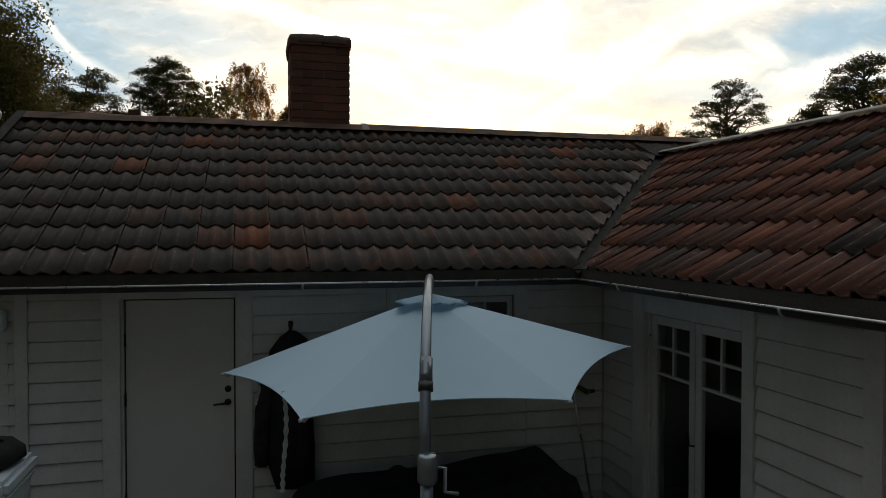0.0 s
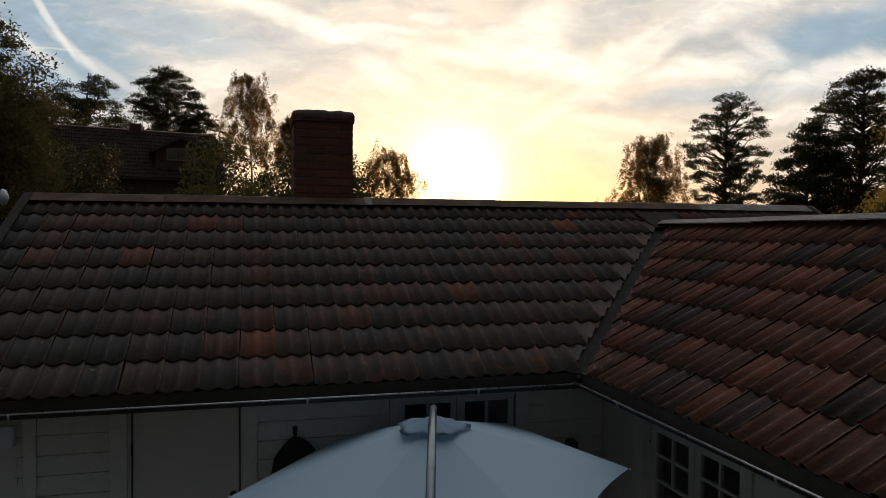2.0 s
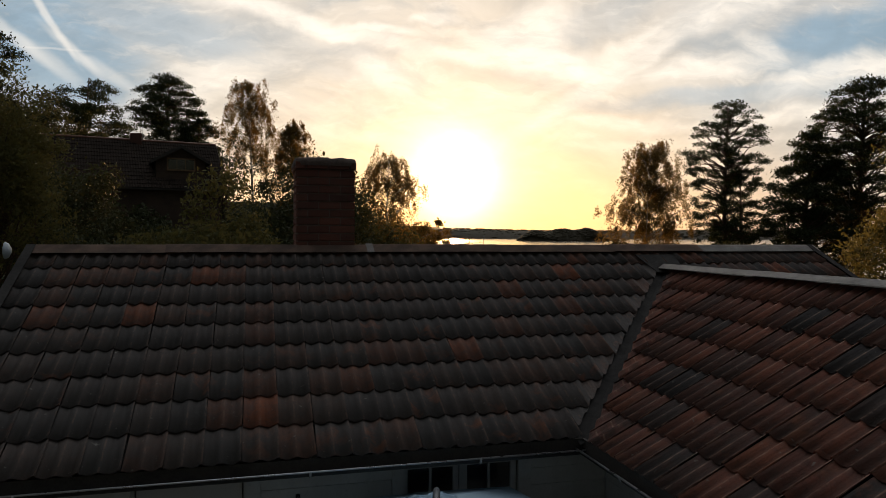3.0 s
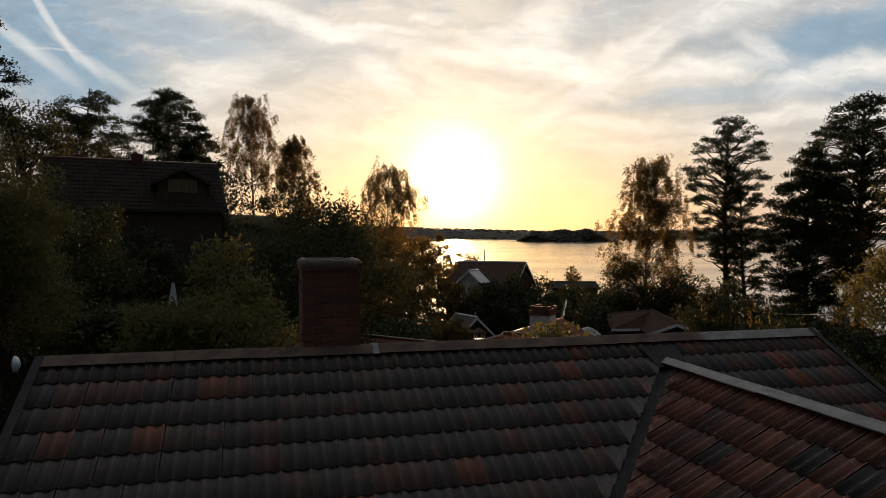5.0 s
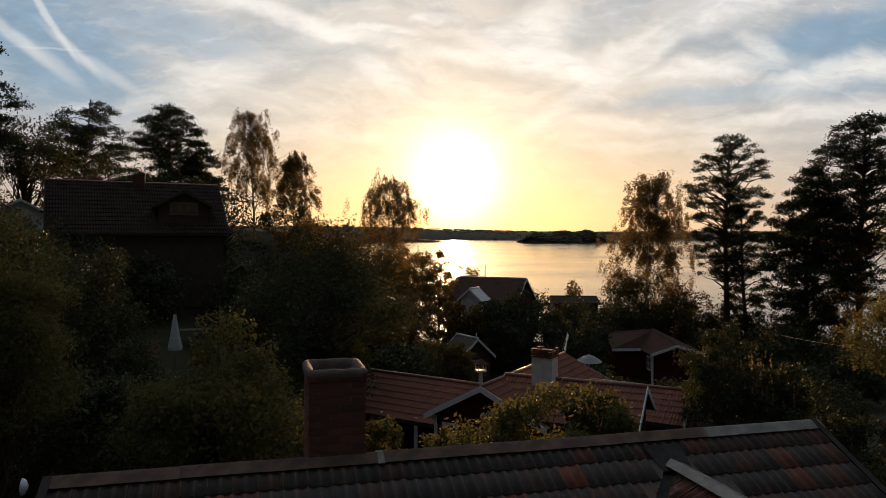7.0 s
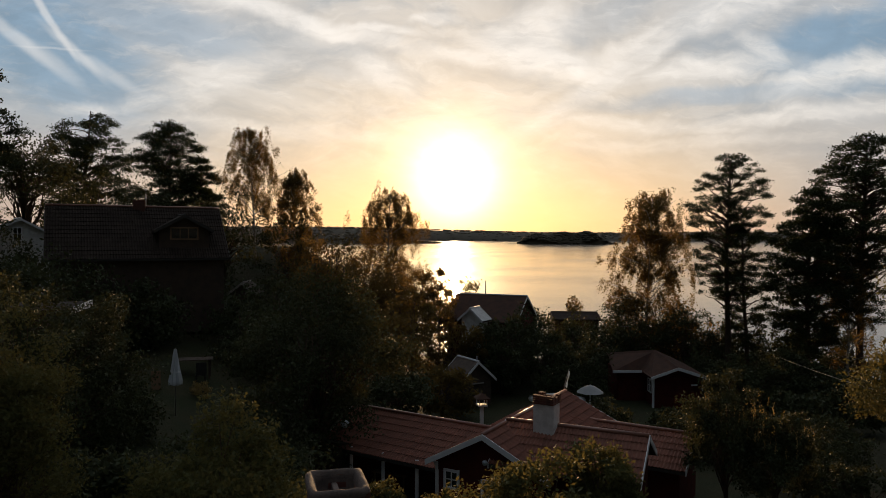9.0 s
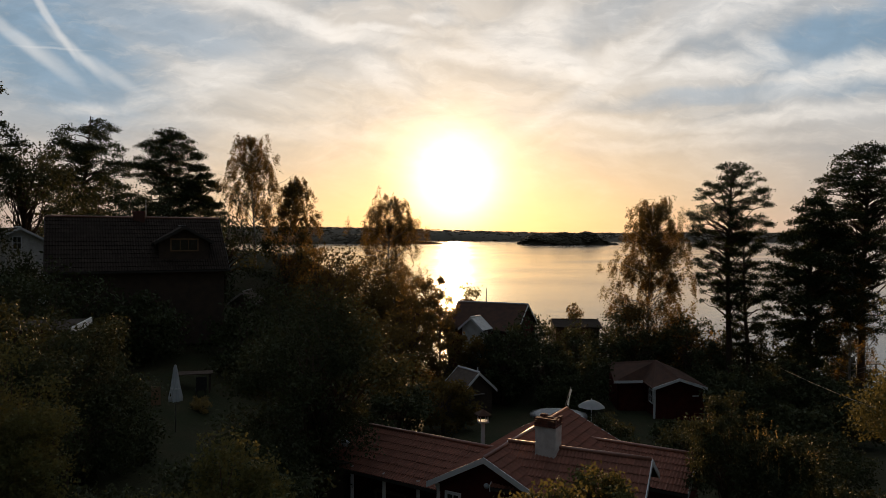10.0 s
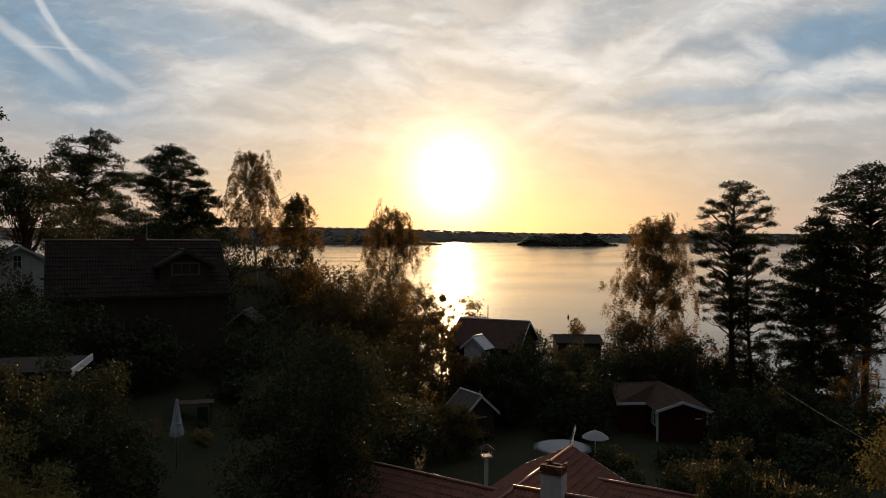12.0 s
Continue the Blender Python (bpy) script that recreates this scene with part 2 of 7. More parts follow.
FAR_TILE = rough_paint("red_roof_tile", (0.25, 0.095, 0.06), (0.16, 0.075, 0.052), 1.5, 0.85, 0.3, 20.0, obj=0.35)
RIDGE_TILE = rough_paint("ridge_clay_tile", (0.24, 0.10, 0.065), (0.18, 0.08, 0.055), 3.0, 0.38, 0.1, 20.0, spec=0.7)
BROWN_ROOF = rough_paint("brown_roof_tile", (0.085, 0.045, 0.032), (0.06, 0.036, 0.028), 2.0, 0.9, 0.3, 20.0, spec=0.15)
FAR_GREY = rough_paint("grey_roof_felt", (0.030, 0.022, 0.018), (0.046, 0.034, 0.027), 1.5, 0.95, 0.3, 20.0, spec=0.12)
# paler than the felt roofs: the light of the sky is put into this colour
HUT_ROOF = rough_paint("skylit_board_roof", (0.13, 0.10, 0.08), (0.085, 0.066, 0.055), 2.5, 0.8, 0.2, 25.0, spec=0.2)
WHITE_TRIM = rough_paint("white_trim_paint", (0.76, 0.77, 0.78), (0.70, 0.71, 0.72), 2.0, 0.5, 0.05)
WHITE_RENDER = rough_paint("white_limewash", (0.68, 0.67, 0.65), (0.54, 0.52, 0.50), 3.5, 0.85, 0.25, 25.0)
BARK = rough_paint("pine_bark", (0.085, 0.05, 0.032), (0.05, 0.035, 0.025), 4.0, 0.95, 0.8, 20.0)
BIRCH_BARK = rough_paint("birch_bark", (0.42, 0.40, 0.37), (0.10, 0.09, 0.08), 3.0, 0.8, 0.5, 12.0)
WOOD_GREY = rough_paint("grey_dock_wood", (0.30, 0.27, 0.24), (0.22, 0.20, 0.18), 2.0, 0.85, 0.2)
BOAT_HULL = rough_paint("boat_gelcoat", (0.66, 0.67, 0.68), (0.58, 0.60, 0.62), 1.0, 0.3, 0.02)
TASSEL = leaf_material("pale_tassels", (0.20, 0.15, 0.06), (0.30, 0.23, 0.10), (0.36, 0.25, 0.09), 0.5)
POLE_STEEL = rough_paint("dull_blue_steel", (0.27, 0.31, 0.35), (0.22, 0.25, 0.29), 5.0, 0.34, 0.0, 7.0, metal=0.85)
GUTTER = rough_paint("painted_gutter_steel", (0.14, 0.135, 0.13), (0.10, 0.098, 0.095), 3.0, 0.6, 0.03, 30.0, spec=0.3)
# leaf tones lightened and browned to paint in the haze of distance
HAZED_LEAF = leaf_material("hazed_shore_trees", (0.085, 0.075, 0.05), (0.12, 0.105, 0.07), (0.26, 0.17, 0.09), 0.32)
PINE_LEAF = leaf_material("pine_needles", (0.022, 0.034, 0.014), (0.045, 0.058, 0.022), (0.05, 0.06, 0.015), 0.2)
# for birches, and for trees toward the sun, with backlight in the leaf colour
BIRCH_GLOW_LEAF = leaf_material("birch_glow_leaves", (0.042, 0.046, 0.015), (0.085, 0.082, 0.028), (0.24, 0.145, 0.04), 0.46)
BUSH_LEAF = leaf_material("garden_leaves", (0.045, 0.060, 0.020), (0.12, 0.135, 0.048), (0.19, 0.155, 0.05), 0.36)
DARK_LEAF = leaf_material("dark_garden_leaves", (0.036, 0.048, 0.022), (0.072, 0.090, 0.038), (0.07, 0.066, 0.026), 0.24)


def tile_material(name, ramp, crust, lichen_amount, moss_amount, grime_shade_amount, crest_sheen):
    """Old clay: each tile its own shade, dirt and painted shadow in the troughs, painted sheen on the crests, lichen,
    grit and worn red patches.
    """
    m, n = material(name)
    r = n.add("ShaderNodeObjectInfo").outputs["Random"]
    r2 = n.math("FRACT", n.math("MULTIPLY", r, 17.3))
    co = n.add("ShaderNodeNewGeometry").outputs["Position"]
    jog = n.vmath("ADD", co, n.add("ShaderNodeCombineXYZ", {0: n.math("MULTIPLY", r, 9.0), 1: n.math("MULTIPLY", r2, 7.0), 2: 0.0}).outputs[0])
    base = n.ramp(r, ramp)
    worn = n.span(n.noise(jog, 4.2, 5.0, 0.6, 0.4), 0.50, 0.66)
    base = n.mix(n.math("MULTIPLY", worn, n.span(r2, 0.42, 0.92, 0.05, 0.75)), base, (0.32, 0.125, 0.072))
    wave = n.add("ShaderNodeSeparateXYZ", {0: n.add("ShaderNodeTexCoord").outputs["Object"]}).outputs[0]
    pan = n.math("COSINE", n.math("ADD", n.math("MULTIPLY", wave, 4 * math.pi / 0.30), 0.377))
    # dirt and trough shadow, painted as one dark band between the crests
    grime_shade = n.math("MULTIPLY", n.span(pan, 0.45, -0.6), n.span(n.noise(co, 2.3, 4.0, 0.6), 0.25, 0.55))
    base = n.mix(n.math("MULTIPLY", grime_shade, grime_shade_amount), base, (0.030, 0.027, 0.022))
    lichen = n.span(n.noise(jog, 7.5, 7.0, 0.72), 0.40, 0.62)
    col = n.mix(n.math("MULTIPLY", lichen, lichen_amount), base, crust)
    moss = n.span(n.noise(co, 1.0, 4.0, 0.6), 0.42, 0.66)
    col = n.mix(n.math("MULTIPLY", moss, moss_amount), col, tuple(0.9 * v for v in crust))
    # worn crest lines, with their sheen painted into the colour
    edge = n.math("MULTIPLY", n.span(pan, 0.90, 1.0), n.span(n.noise(jog, 14.0, 3.0, 0.6), 0.4, 0.65))
    col = n.mix(n.math("MULTIPLY", edge, crest_sheen), col, (0.40, 0.24, 0.17))
    speck = n.noise(co, 110.0, 4.0, 0.7)
    col = n.mix(n.span(speck, 0.55, 0.72, 0.0, 0.35), col, (0.22, 0.20, 0.18))
    col = n.mix(n.span(speck, 0.48, 0.34, 0.0, 0.40), col, (0.020, 0.017, 0.014))
    spot = n.span(n.noise(jog, 21.0, 3.0, 0.55), 0.68, 0.74)
    col = n.mix(n.math("MULTIPLY", spot, 0.55), col, (0.32, 0.31, 0.27))
    h = n.math("ADD", n.math("MULTIPLY", speck, 0.6), n.noise(co, 26.0, 5.0, 0.65))
    bmp = n.add("ShaderNodeBump", {"Strength": 0.65, "Distance": 0.012, "Height": h})
    p = n.add("ShaderNodeBsdfPrincipled", {"Base Color": col, "Normal": bmp.outputs[0], "Specular IOR Level": 0.30})
    n.put(p.inputs["Roughness"], n.span(speck, 0.3, 0.7, 0.58, 0.85))
    finish(n, p)
    return m


def brick_material():
    m, n = material("old_red_brick")
    r = n.add("ShaderNodeObjectInfo").outputs["Random"]
    co = n.add("ShaderNodeNewGeometry").outputs["Position"]
    base = n.ramp(r, [(0.0, (0.085, 0.034, 0.025)), (0.5, (0.135, 0.047, 0.031)), (1.0, (0.19, 0.066, 0.042))])
    soot = n.span(n.noise(co, 3.5, 5.0, 0.65), 0.42, 0.7)
    col = n.mix(n.math("MULTIPLY", soot, 0.6), base, (0.085, 0.05, 0.04))
    speck = n.noise(co, 80.0, 4.0, 0.6)
    bmp = n.add("ShaderNodeBump", {"Strength": 0.5, "Distance": 0.012, "Height": speck})
    finish(n, n.add("ShaderNodeBsdfPrincipled", {"Base Color": col, "Roughness": 0.85, "Normal": bmp.outputs[0]}))
    return m


def canvas_material(name, clean, stained):
    m, n = material(name)
    co = n.add("ShaderNodeTexCoord").outputs["Object"]
    weave = n.noise(co, 260.0, 2.0, 0.5)
    stain = n.span(n.noise(co, 2.2, 5.0, 0.6), 0.45, 0.75, 0.0, 0.35)
    col = n.mix(stain, clean, stained)
    bmp = n.add("ShaderNodeBump", {"Strength": 0.12, "Distance": 0.004, "Height": weave})
    p = n.add("ShaderNodeBsdfPrincipled", {"Base Color": col, "Roughness": 0.85, "Normal": bmp.outputs[0], "Specular IOR Level": 0.2})
    tr = n.add("ShaderNodeBsdfTranslucent", {"Color": (0.60, 0.70, 0.76, 1)})
    finish(n, n.add("ShaderNodeMixShader", {0: 0.25, 1: p.outputs[0], 2: tr.outputs[0]}))
    return m


def glass_material():
    m, n = material("window_glass")
    finish(n, n.add("ShaderNodeBsdfPrincipled", {"Base Color": (0.9, 0.95, 0.95, 1), "Roughness": 0.02, "Transmission Weight": 1.0, "IOR": 1.45}))
    return m


def water_material():
    m, n = material("lake_water")
    co = n.add("ShaderNodeNewGeometry").outputs["Position"]
    st = n.add("ShaderNodeMapping", {"Vector": co, "Rotation": (0, 0, SUN_AZ), "Scale": (0.35, 1.0, 1.0)}).outputs[0]
    h = n.math("ADD", n.noise(st, 0.9, 4.0, 0.6, 0.4), n.math("MULTIPLY", n.noise(st, 0.12, 3.0, 0.5), 1.5))
    bmp = n.add("ShaderNodeBump", {"Strength": 0.22, "Distance": 0.10, "Height": h})
    calm = n.span(n.noise(st, 0.02, 3.0, 0.5), 0.4, 0.65, 0.10, 0.16)
    finish(n, n.add("ShaderNodeBsdfPrincipled", {"Base Color": (0.02, 0.03, 0.035, 1), "Roughness": calm, "IOR": 1.33, "Normal": bmp.outputs[0]}))
    return m


def ground_material():
    m, n = material("grass_and_soil")
    co = n.add("ShaderNodeNewGeometry").outputs["Position"]
    a = n.mix(n.span(n.noise(co, 0.35, 5.0, 0.6), 0.38, 0.65), (0.024, 0.029, 0.012), (0.038, 0.034, 0.016))
    a = n.mix(n.span(n.noise(co, 6.0, 4.0, 0.7), 0.45, 0.75, 0.0, 0.6), a, (0.012, 0.013, 0.007))
    bmp = n.add("ShaderNodeBump", {"Strength": 0.6, "Distance": 0.1, "Height": n.noise(co, 9.0, 5.0, 0.7)})
    finish(n, n.add("ShaderNodeBsdfPrincipled", {"Base Color": a, "Roughness": 0.95, "Normal": bmp.outputs[0], "Specular IOR Level": 0.15}))
    return m


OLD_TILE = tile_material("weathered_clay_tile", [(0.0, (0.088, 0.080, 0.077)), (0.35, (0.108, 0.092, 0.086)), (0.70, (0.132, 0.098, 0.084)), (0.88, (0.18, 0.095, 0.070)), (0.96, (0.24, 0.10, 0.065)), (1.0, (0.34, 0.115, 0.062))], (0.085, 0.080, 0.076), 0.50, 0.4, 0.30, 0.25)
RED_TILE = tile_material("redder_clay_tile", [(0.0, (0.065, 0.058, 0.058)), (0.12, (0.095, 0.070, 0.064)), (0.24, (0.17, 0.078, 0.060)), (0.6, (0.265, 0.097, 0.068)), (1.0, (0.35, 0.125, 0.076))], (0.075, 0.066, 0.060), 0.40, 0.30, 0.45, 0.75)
GARDEN_CLOTH = canvas_material("pale_garden_cloth", (0.62, 0.63, 0.64), (0.52, 0.53, 0.53))
BRICK, CANVAS, GLASS, WATER, GROUND = brick_material(), canvas_material("white_parasol_cloth", (0.50, 0.69, 0.82), (0.46, 0.63, 0.74)), glass_material(), water_material(), ground_material()


# ---------------------------------------------------------------- mesh helpers
def thing(name, label, category, m=None, group="", kind=""):
    ob = tagged(new(name), label, category, group, kind)
    ob.matrix_world = m if m is not None else Matrix()
    return ob


def mesh_of(bm, mat, smooth=False):
    me = bpy.data.meshes.new("mesh")
    bmesh.ops.recalc_face_normals(bm, faces=bm.faces)
    if smooth:
        for f in bm.faces:
            f.smooth = True
    bm.to_mesh(me)
    bm.free()
    me.materials.append(mat)
    return me


def part(name, bm, mat, parent, label="", smooth=False):
    me = bm if isinstance(bm, bpy.types.Mesh) else mesh_of(bm, mat, smooth)
    ob = new(name, me)
    ob.parent = parent
    return tagged(ob, label)


def single(name, bm, mat, label, category, kind="", m=None, smooth=False):
    me = bm if isinstance(bm, bpy.types.Mesh) else mesh_of(bm, mat, smooth)
    ob = tagged(new(name, me), label, category, "", kind)
    if m is not None:
        ob.matrix_world = m
    return ob


def box(x0, x1, y0, y1, z0, z1, bevel=0.0, bm=None, m=None):
    bm = bm or bmesh.new()
    mm = Matrix.Translation(((x0 + x1) / 2, (y0 + y1) / 2, (z0 + z1) / 2)) @ Matrix.Diagonal((abs(x1 - x0), abs(y1 - y0), abs(z1 - z0), 1))
    r = bmesh.ops.create_cube(bm, size=1, matrix=(m @ mm) if m is not None else mm)
    if bevel:
        es = list({e for v in r["verts"] for e in v.link_edges})
        bmesh.ops.bevel(bm, geom=es, offset=bevel, segments=2, affect="EDGES", clamp_overlap=True)
    return bm


def poly(bm, pts, thick, axis):
    """A flat outline, thickened along axis."""
    axis = Vector(axis) * thick
    a = [bm.verts.new(p) for p in pts]
    b = [bm.verts.new(Vector(p) + axis) for p in pts]
    bm.faces.new(a)
    bm.faces.new(b[::-1])
    for i in range(len(pts)):
        j = (i + 1) % len(pts)
        bm.faces.new((a[i], a[j], b[j], b[i]))
    return bm


def tube(pts, radii, sides=8, bm=None, caps=True):
    bm = bm or bmesh.new()
    pts = [Vector(p) for p in pts]
    rings, side = [], None
    for i, p in enumerate(pts):
        d = (pts[min(i + 1, len(pts) - 1)] - pts[max(i - 1, 0)]).normalized()
        if side is None:
            side = d.cross(Vector((0.31, 0.9, 0.2))).normalized()
        side = (side - d * side.dot(d)).normalized()
        up = d.cross(side)
        r = float(radii[i] if isinstance(radii, (list, tuple)) else radii)
        rings.append([bm.verts.new(p + r * (math.cos(a) * side + math.sin(a) * up)) for a in (2 * math.pi * k / sides for k in range(sides))])
    for a, b in zip(rings, rings[1:]):
        for k in range(sides):
            bm.faces.new((a[k], a[(k + 1) % sides], b[(k + 1) % sides], b[k]))
    if caps:
        bm.faces.new(rings[0][::-1])
        bm.faces.new(rings[-1])
    return bm


def lerp(a, b, t):
    return a + (b - a) * t


def smooth(t):
    t = min(1.0, max(0.0, t))
    return t * t * (3 - 2 * t)


def curve(rows, v):
    return float(np.interp(v, [r[0] for r in rows], [r[1] for r in rows]))


# ---------------------------------------------------------------- ground and water
SEA = -5.0
FWD, SIDE = Vector((0.2558, 0.9667)), Vector((0.9667, -0.2558))


def level(x, y):
    """Height of the ground: flat at the house, falling to the lake, rising on the wooded side."""
    px, py = x + 3.0, y + 5.5
    d, u = px * FWD.x + py * FWD.y, px * SIDE.x + py * SIDE.y
    base = curve([(-80, 1.0), (10, 0.0), (17, -0.6), (27, -1.3), (36, -2.2), (50, -3.4), (64, -2.6), (74, -4.4), (80, -5.4), (95, -9), (300, -25)], d)
    base -= smooth((u - 8) / 30) * curve([(20, 0.0), (50, 0.6), (70, 2.5)], d)
    hill = curve([(8, 0.0), (20, 1.2), (25, 2.4), (32, 2.8), (45, 5.6), (62, 7.2), (100, 8.5), (140, 4.0), (200, -6)], d)
    base += hill * smooth((-u - 2) / 14) + smooth((d - 60) / 12) * smooth((-u - 1) / 10) * 4.0 * smooth((190 - d) / 60)
    if d > 230:
        base = min(base, -20)
    return base + 0.12 * noise.noise(Vector((x * 0.25, y * 0.25, 0))) + 0.25 * noise.noise(Vector((x * 0.06, y * 0.06, 3)))


def make_ground():
    g = [math.sinh(k / 80 * 5.3) / math.sinh(5.3) * 3200 for k in range(-80, 81)]
    verts = [(a + 5, b + 25, level(a + 5, b + 25)) for b in g for a in g]
    n = len(g)
    faces = [(j * n + i, j * n + i + 1, (j + 1) * n + i + 1, (j + 1) * n + i) for j in range(n - 1) for i in range(n - 1)]
    me = bpy.data.meshes.new("mesh")
    me.from_pydata(verts, [], faces)
    me.polygons.foreach_set("use_smooth", [True] * len(faces))
    me.materials.append(GROUND)
    single("ground", me, GROUND, "dark grassy ground sloping down to the lake", "ground", "structure")


make_ground()
bm = bmesh.new()
vs = [bm.verts.new((x, y, SEA)) for x, y in ((-3000, 20), (3000, 20), (3000, 4000), (-3000, 4000))]
bm.faces.new(vs)
single("water", bm, WATER, "calm lake with small ripples reflecting the sunset", "lake", "structure")

# ---------------------------------------------------------------- the cottage
EAVE_Z, RIDGE_Y, RIDGE_Z, WING_X, WING_Z = 2.55, 3.36, 4.20, 2.645, 3.94
M1 = (RIDGE_Z - EAVE_Z) / (RIDGE_Y - 0.04)
M2 = (WING_Z - EAVE_Z) / (WING_X - 0.04)
X_LEFT, X_RIGHT, WALL, WING_END = -5.40, 5.50, 0.55, -6.2

cottage = thing("cottage", "white clapboard cottage with an old red clay tile roof", "house")

# walls with openings: door, window and glazed double door
DOOR = (-3.85, -2.957, 0.25, 2.293)
WINDOW = (-1.60, -0.34, 1.42, 2.26)
GLAZED = (-1.56, -0.29, 0.25, 2.15)          # along y on the wing wall


def wall_with_hole(length0, length1, height, holes, thick):
    """A wall along x from length0 to length1, face at y = 0, going back by thick; holes reach through."""
    bm = bmesh.new()
    xs = [length0]
    for a, b, z0, z1 in holes:
        box(xs[-1], a, 0, thick, 0, height, bm=bm)
        box(a, b, 0, thick, z1, height, bm=bm)
        if z0 > 0:
            box(a, b, 0, thick, 0, z0, bm=bm)
        xs.append(b)
    box(xs[-1], length1, 0, thick, 0, height, bm=bm)
    return bm


wall = part("wall", wall_with_hole(X_LEFT + 0.25, WALL, 2.62, [DOOR, WINDOW], 0.16), WHITE_WOOD, cottage)
wall.location = (0, WALL, 0)
TURN = Matrix.Translation((WALL, 0, 0)) @ Matrix.Rotation(radians(-90), 4, "Z")   # local x runs toward -y, local y into the wing
wing_wall = part("wall", wall_with_hole(-WALL, 5.9, 2.62, [(-GLAZED[1], -GLAZED[0], GLAZED[2], GLAZED[3])], 0.16), WHITE_WOOD, cottage)
wing_wall.matrix_local = TURN

# dark rooms behind the glass
inside = bmesh.new()
box(-5.1, 5.2, 3.0, 3.1, 0, 2.4, bm=inside)
box(-5.1, 5.2, 0.75, 3.1, 0.1, 0.2, bm=inside)
box(2.6, 2.7, -5.8, 0.7, 0, 2.4, bm=inside)
box(0.75, 2.7, -5.8, 0.7, 0.1, 0.2, bm=inside)
part("inner_wall", inside, rough_paint("dim_room", (0.22, 0.20, 0.18), (0.18, 0.165, 0.15), 2.0, 0.9, 0.05), cottage, "dim unlit room behind the panes")
shell = bmesh.new()
box(X_LEFT + 0.25, X_LEFT + 0.41, WALL + 0.16, 6.2, 0, 2.7, bm=shell)
box(X_RIGHT - 0.4, X_RIGHT - 0.25, 0.7, 6.2, 0, 2.7, bm=shell)
box(X_LEFT + 0.25, X_RIGHT - 0.25, 6.2, 6.35, 0, 2.7, bm=shell)
box(4.75, 4.9, -5.9, 0.7, 0, 2.7, bm=shell)
box(WALL + 0.16, 4.75, -5.9, -5.75, 0, 2.7, bm=shell)
for x in (X_LEFT + 0.25, X_RIGHT - 0.4):
    poly(shell, [(x, 0.75, 2.65), (x, 6.0, 2.65), (x, RIDGE_Y, RIDGE_Z - 0.12)], 0.15, (1, 0, 0))
poly(shell, [(WALL + 0.16, -5.9, 2.65), (4.9, -5.9, 2.65), (WING_X, -5.9, WING_Z - 0.13)], 0.15, (0, 1, 0))
part("wall", shell, WHITE_WOOD, cottage)


# weatherboards: each a wedge, thick at its lower edge
def board_mesh(length, height=0.166):
    bm = bmesh.new()
    a = [(0, -0.004, 0.0), (0, -0.034, 0.0), (0, -0.036, 0.006), (0, -0.014, height - 0.011), (0, -0.004, height - 0.011)]
    r0 = [bm.verts.new(p) for p in a]
    r1 = [bm.verts.new((length, p[1], p[2])) for p in a]
    for i in range(5):
        j = (i + 1) % 5
        bm.faces.new((r0[i], r1[i], r1[j], r0[j]))
    bm.faces.new(r0[::-1])
    bm.faces.new(r1)
    return mesh_of(bm, WHITE_WOOD)


def clad(parent, stretches, z_first=0.31, top=2.42, step=0.166):
    for x0, x1, lo, hi in stretches:
        me = board_mesh(x1 - x0)
        k = 0
        while z_first + k * step < top:
            z = z_first + k * step
            if lo <= z < hi:
                ob = part("board", me, WHITE_WOOD, parent)
                ob.location = (x0, -0.001, z)
            k += 1


clad(wall, [(-5.15, -4.655, 0, 9), (-4.555, -4.012, 0, 9), (-2.812, -1.64, 0, 9), (-1.64, -0.275, 0, 1.30), (-0.272, WALL - 0.03, 0, 9)])
clad(wing_wall, [(-WALL + 0.05, 0.085, 0, 9), (1.70, 2.60, 0, 9), (2.74, 5.9, 0, 9)], 0.318)


def trim(parent, rects, proud=0.046, mat=None):
    for x0, x1, z0, z1 in rects:
        part("trim", box(x0, x1, -proud, 0.0, z0, z1, 0.004), mat or WHITE_WOOD, parent)


trim(wall, [(-4.652, -4.557, 0.2, 2.44), (-4.01, -3.872, 0.2, 2.44), (-2.942, -2.814, 0.2, 2.44), (-3.871, -2.943, 2.31, 2.44),
            (-1.638, -1.535, 1.402, 2.36), (-0.405, -0.274, 1.402, 2.36), (-1.534, -0.406, 2.262, 2.36), (-1.66, -0.25, 1.312, 1.40)])
trim(wing_wall, [(0.087, 0.27, 0.2, 2.30), (1.575, 1.698, 0.2, 2.30), (0.271, 1.574, 2.165, 2.30), (2.602, 2.738, 0.2, 2.44)])
part("trim", box(0.06, 1.74, -0.075, 0.0, 2.302, 2.335, 0.006), WHITE_WOOD, wing_wall)


def lever(parent, x, z, y, flip=-1):
    h = part("door_handle", tube([(x, y, z), (x, y - 0.05, z)], 0.011, 10), IRON, parent, "dark bronzed lever handle", True)
    part("grip", tube([(x, y - 0.05, z), (x + flip * 0.05, y - 0.055, z - 0.004), (x + flip * 0.12, y - 0.05, z - 0.012)], [0.011, 0.010, 0.008], 8), IRON, h, "", True)
    part("rosette", tube([(x, y - 0.001, z), (x, y - 0.012, z)], 0.028, 16), IRON, h, "", True)


# flush white door
door = part("door_1", box(DOOR[0] + 0.012, DOOR[1] - 0.012, 0.03, 0.075, DOOR[2], DOOR[3] - 0.012, 0.003), WHITE_DOOR, wall, "plain white closed door")
lever(wall, -3.02, 1.385, 0.03)
part("lock", tube([(-3.02, 0.029, 1.50), (-3.02, 0.012, 1.50)], 0.028, 16), IRON, wall, "round dark lock cylinder", True)
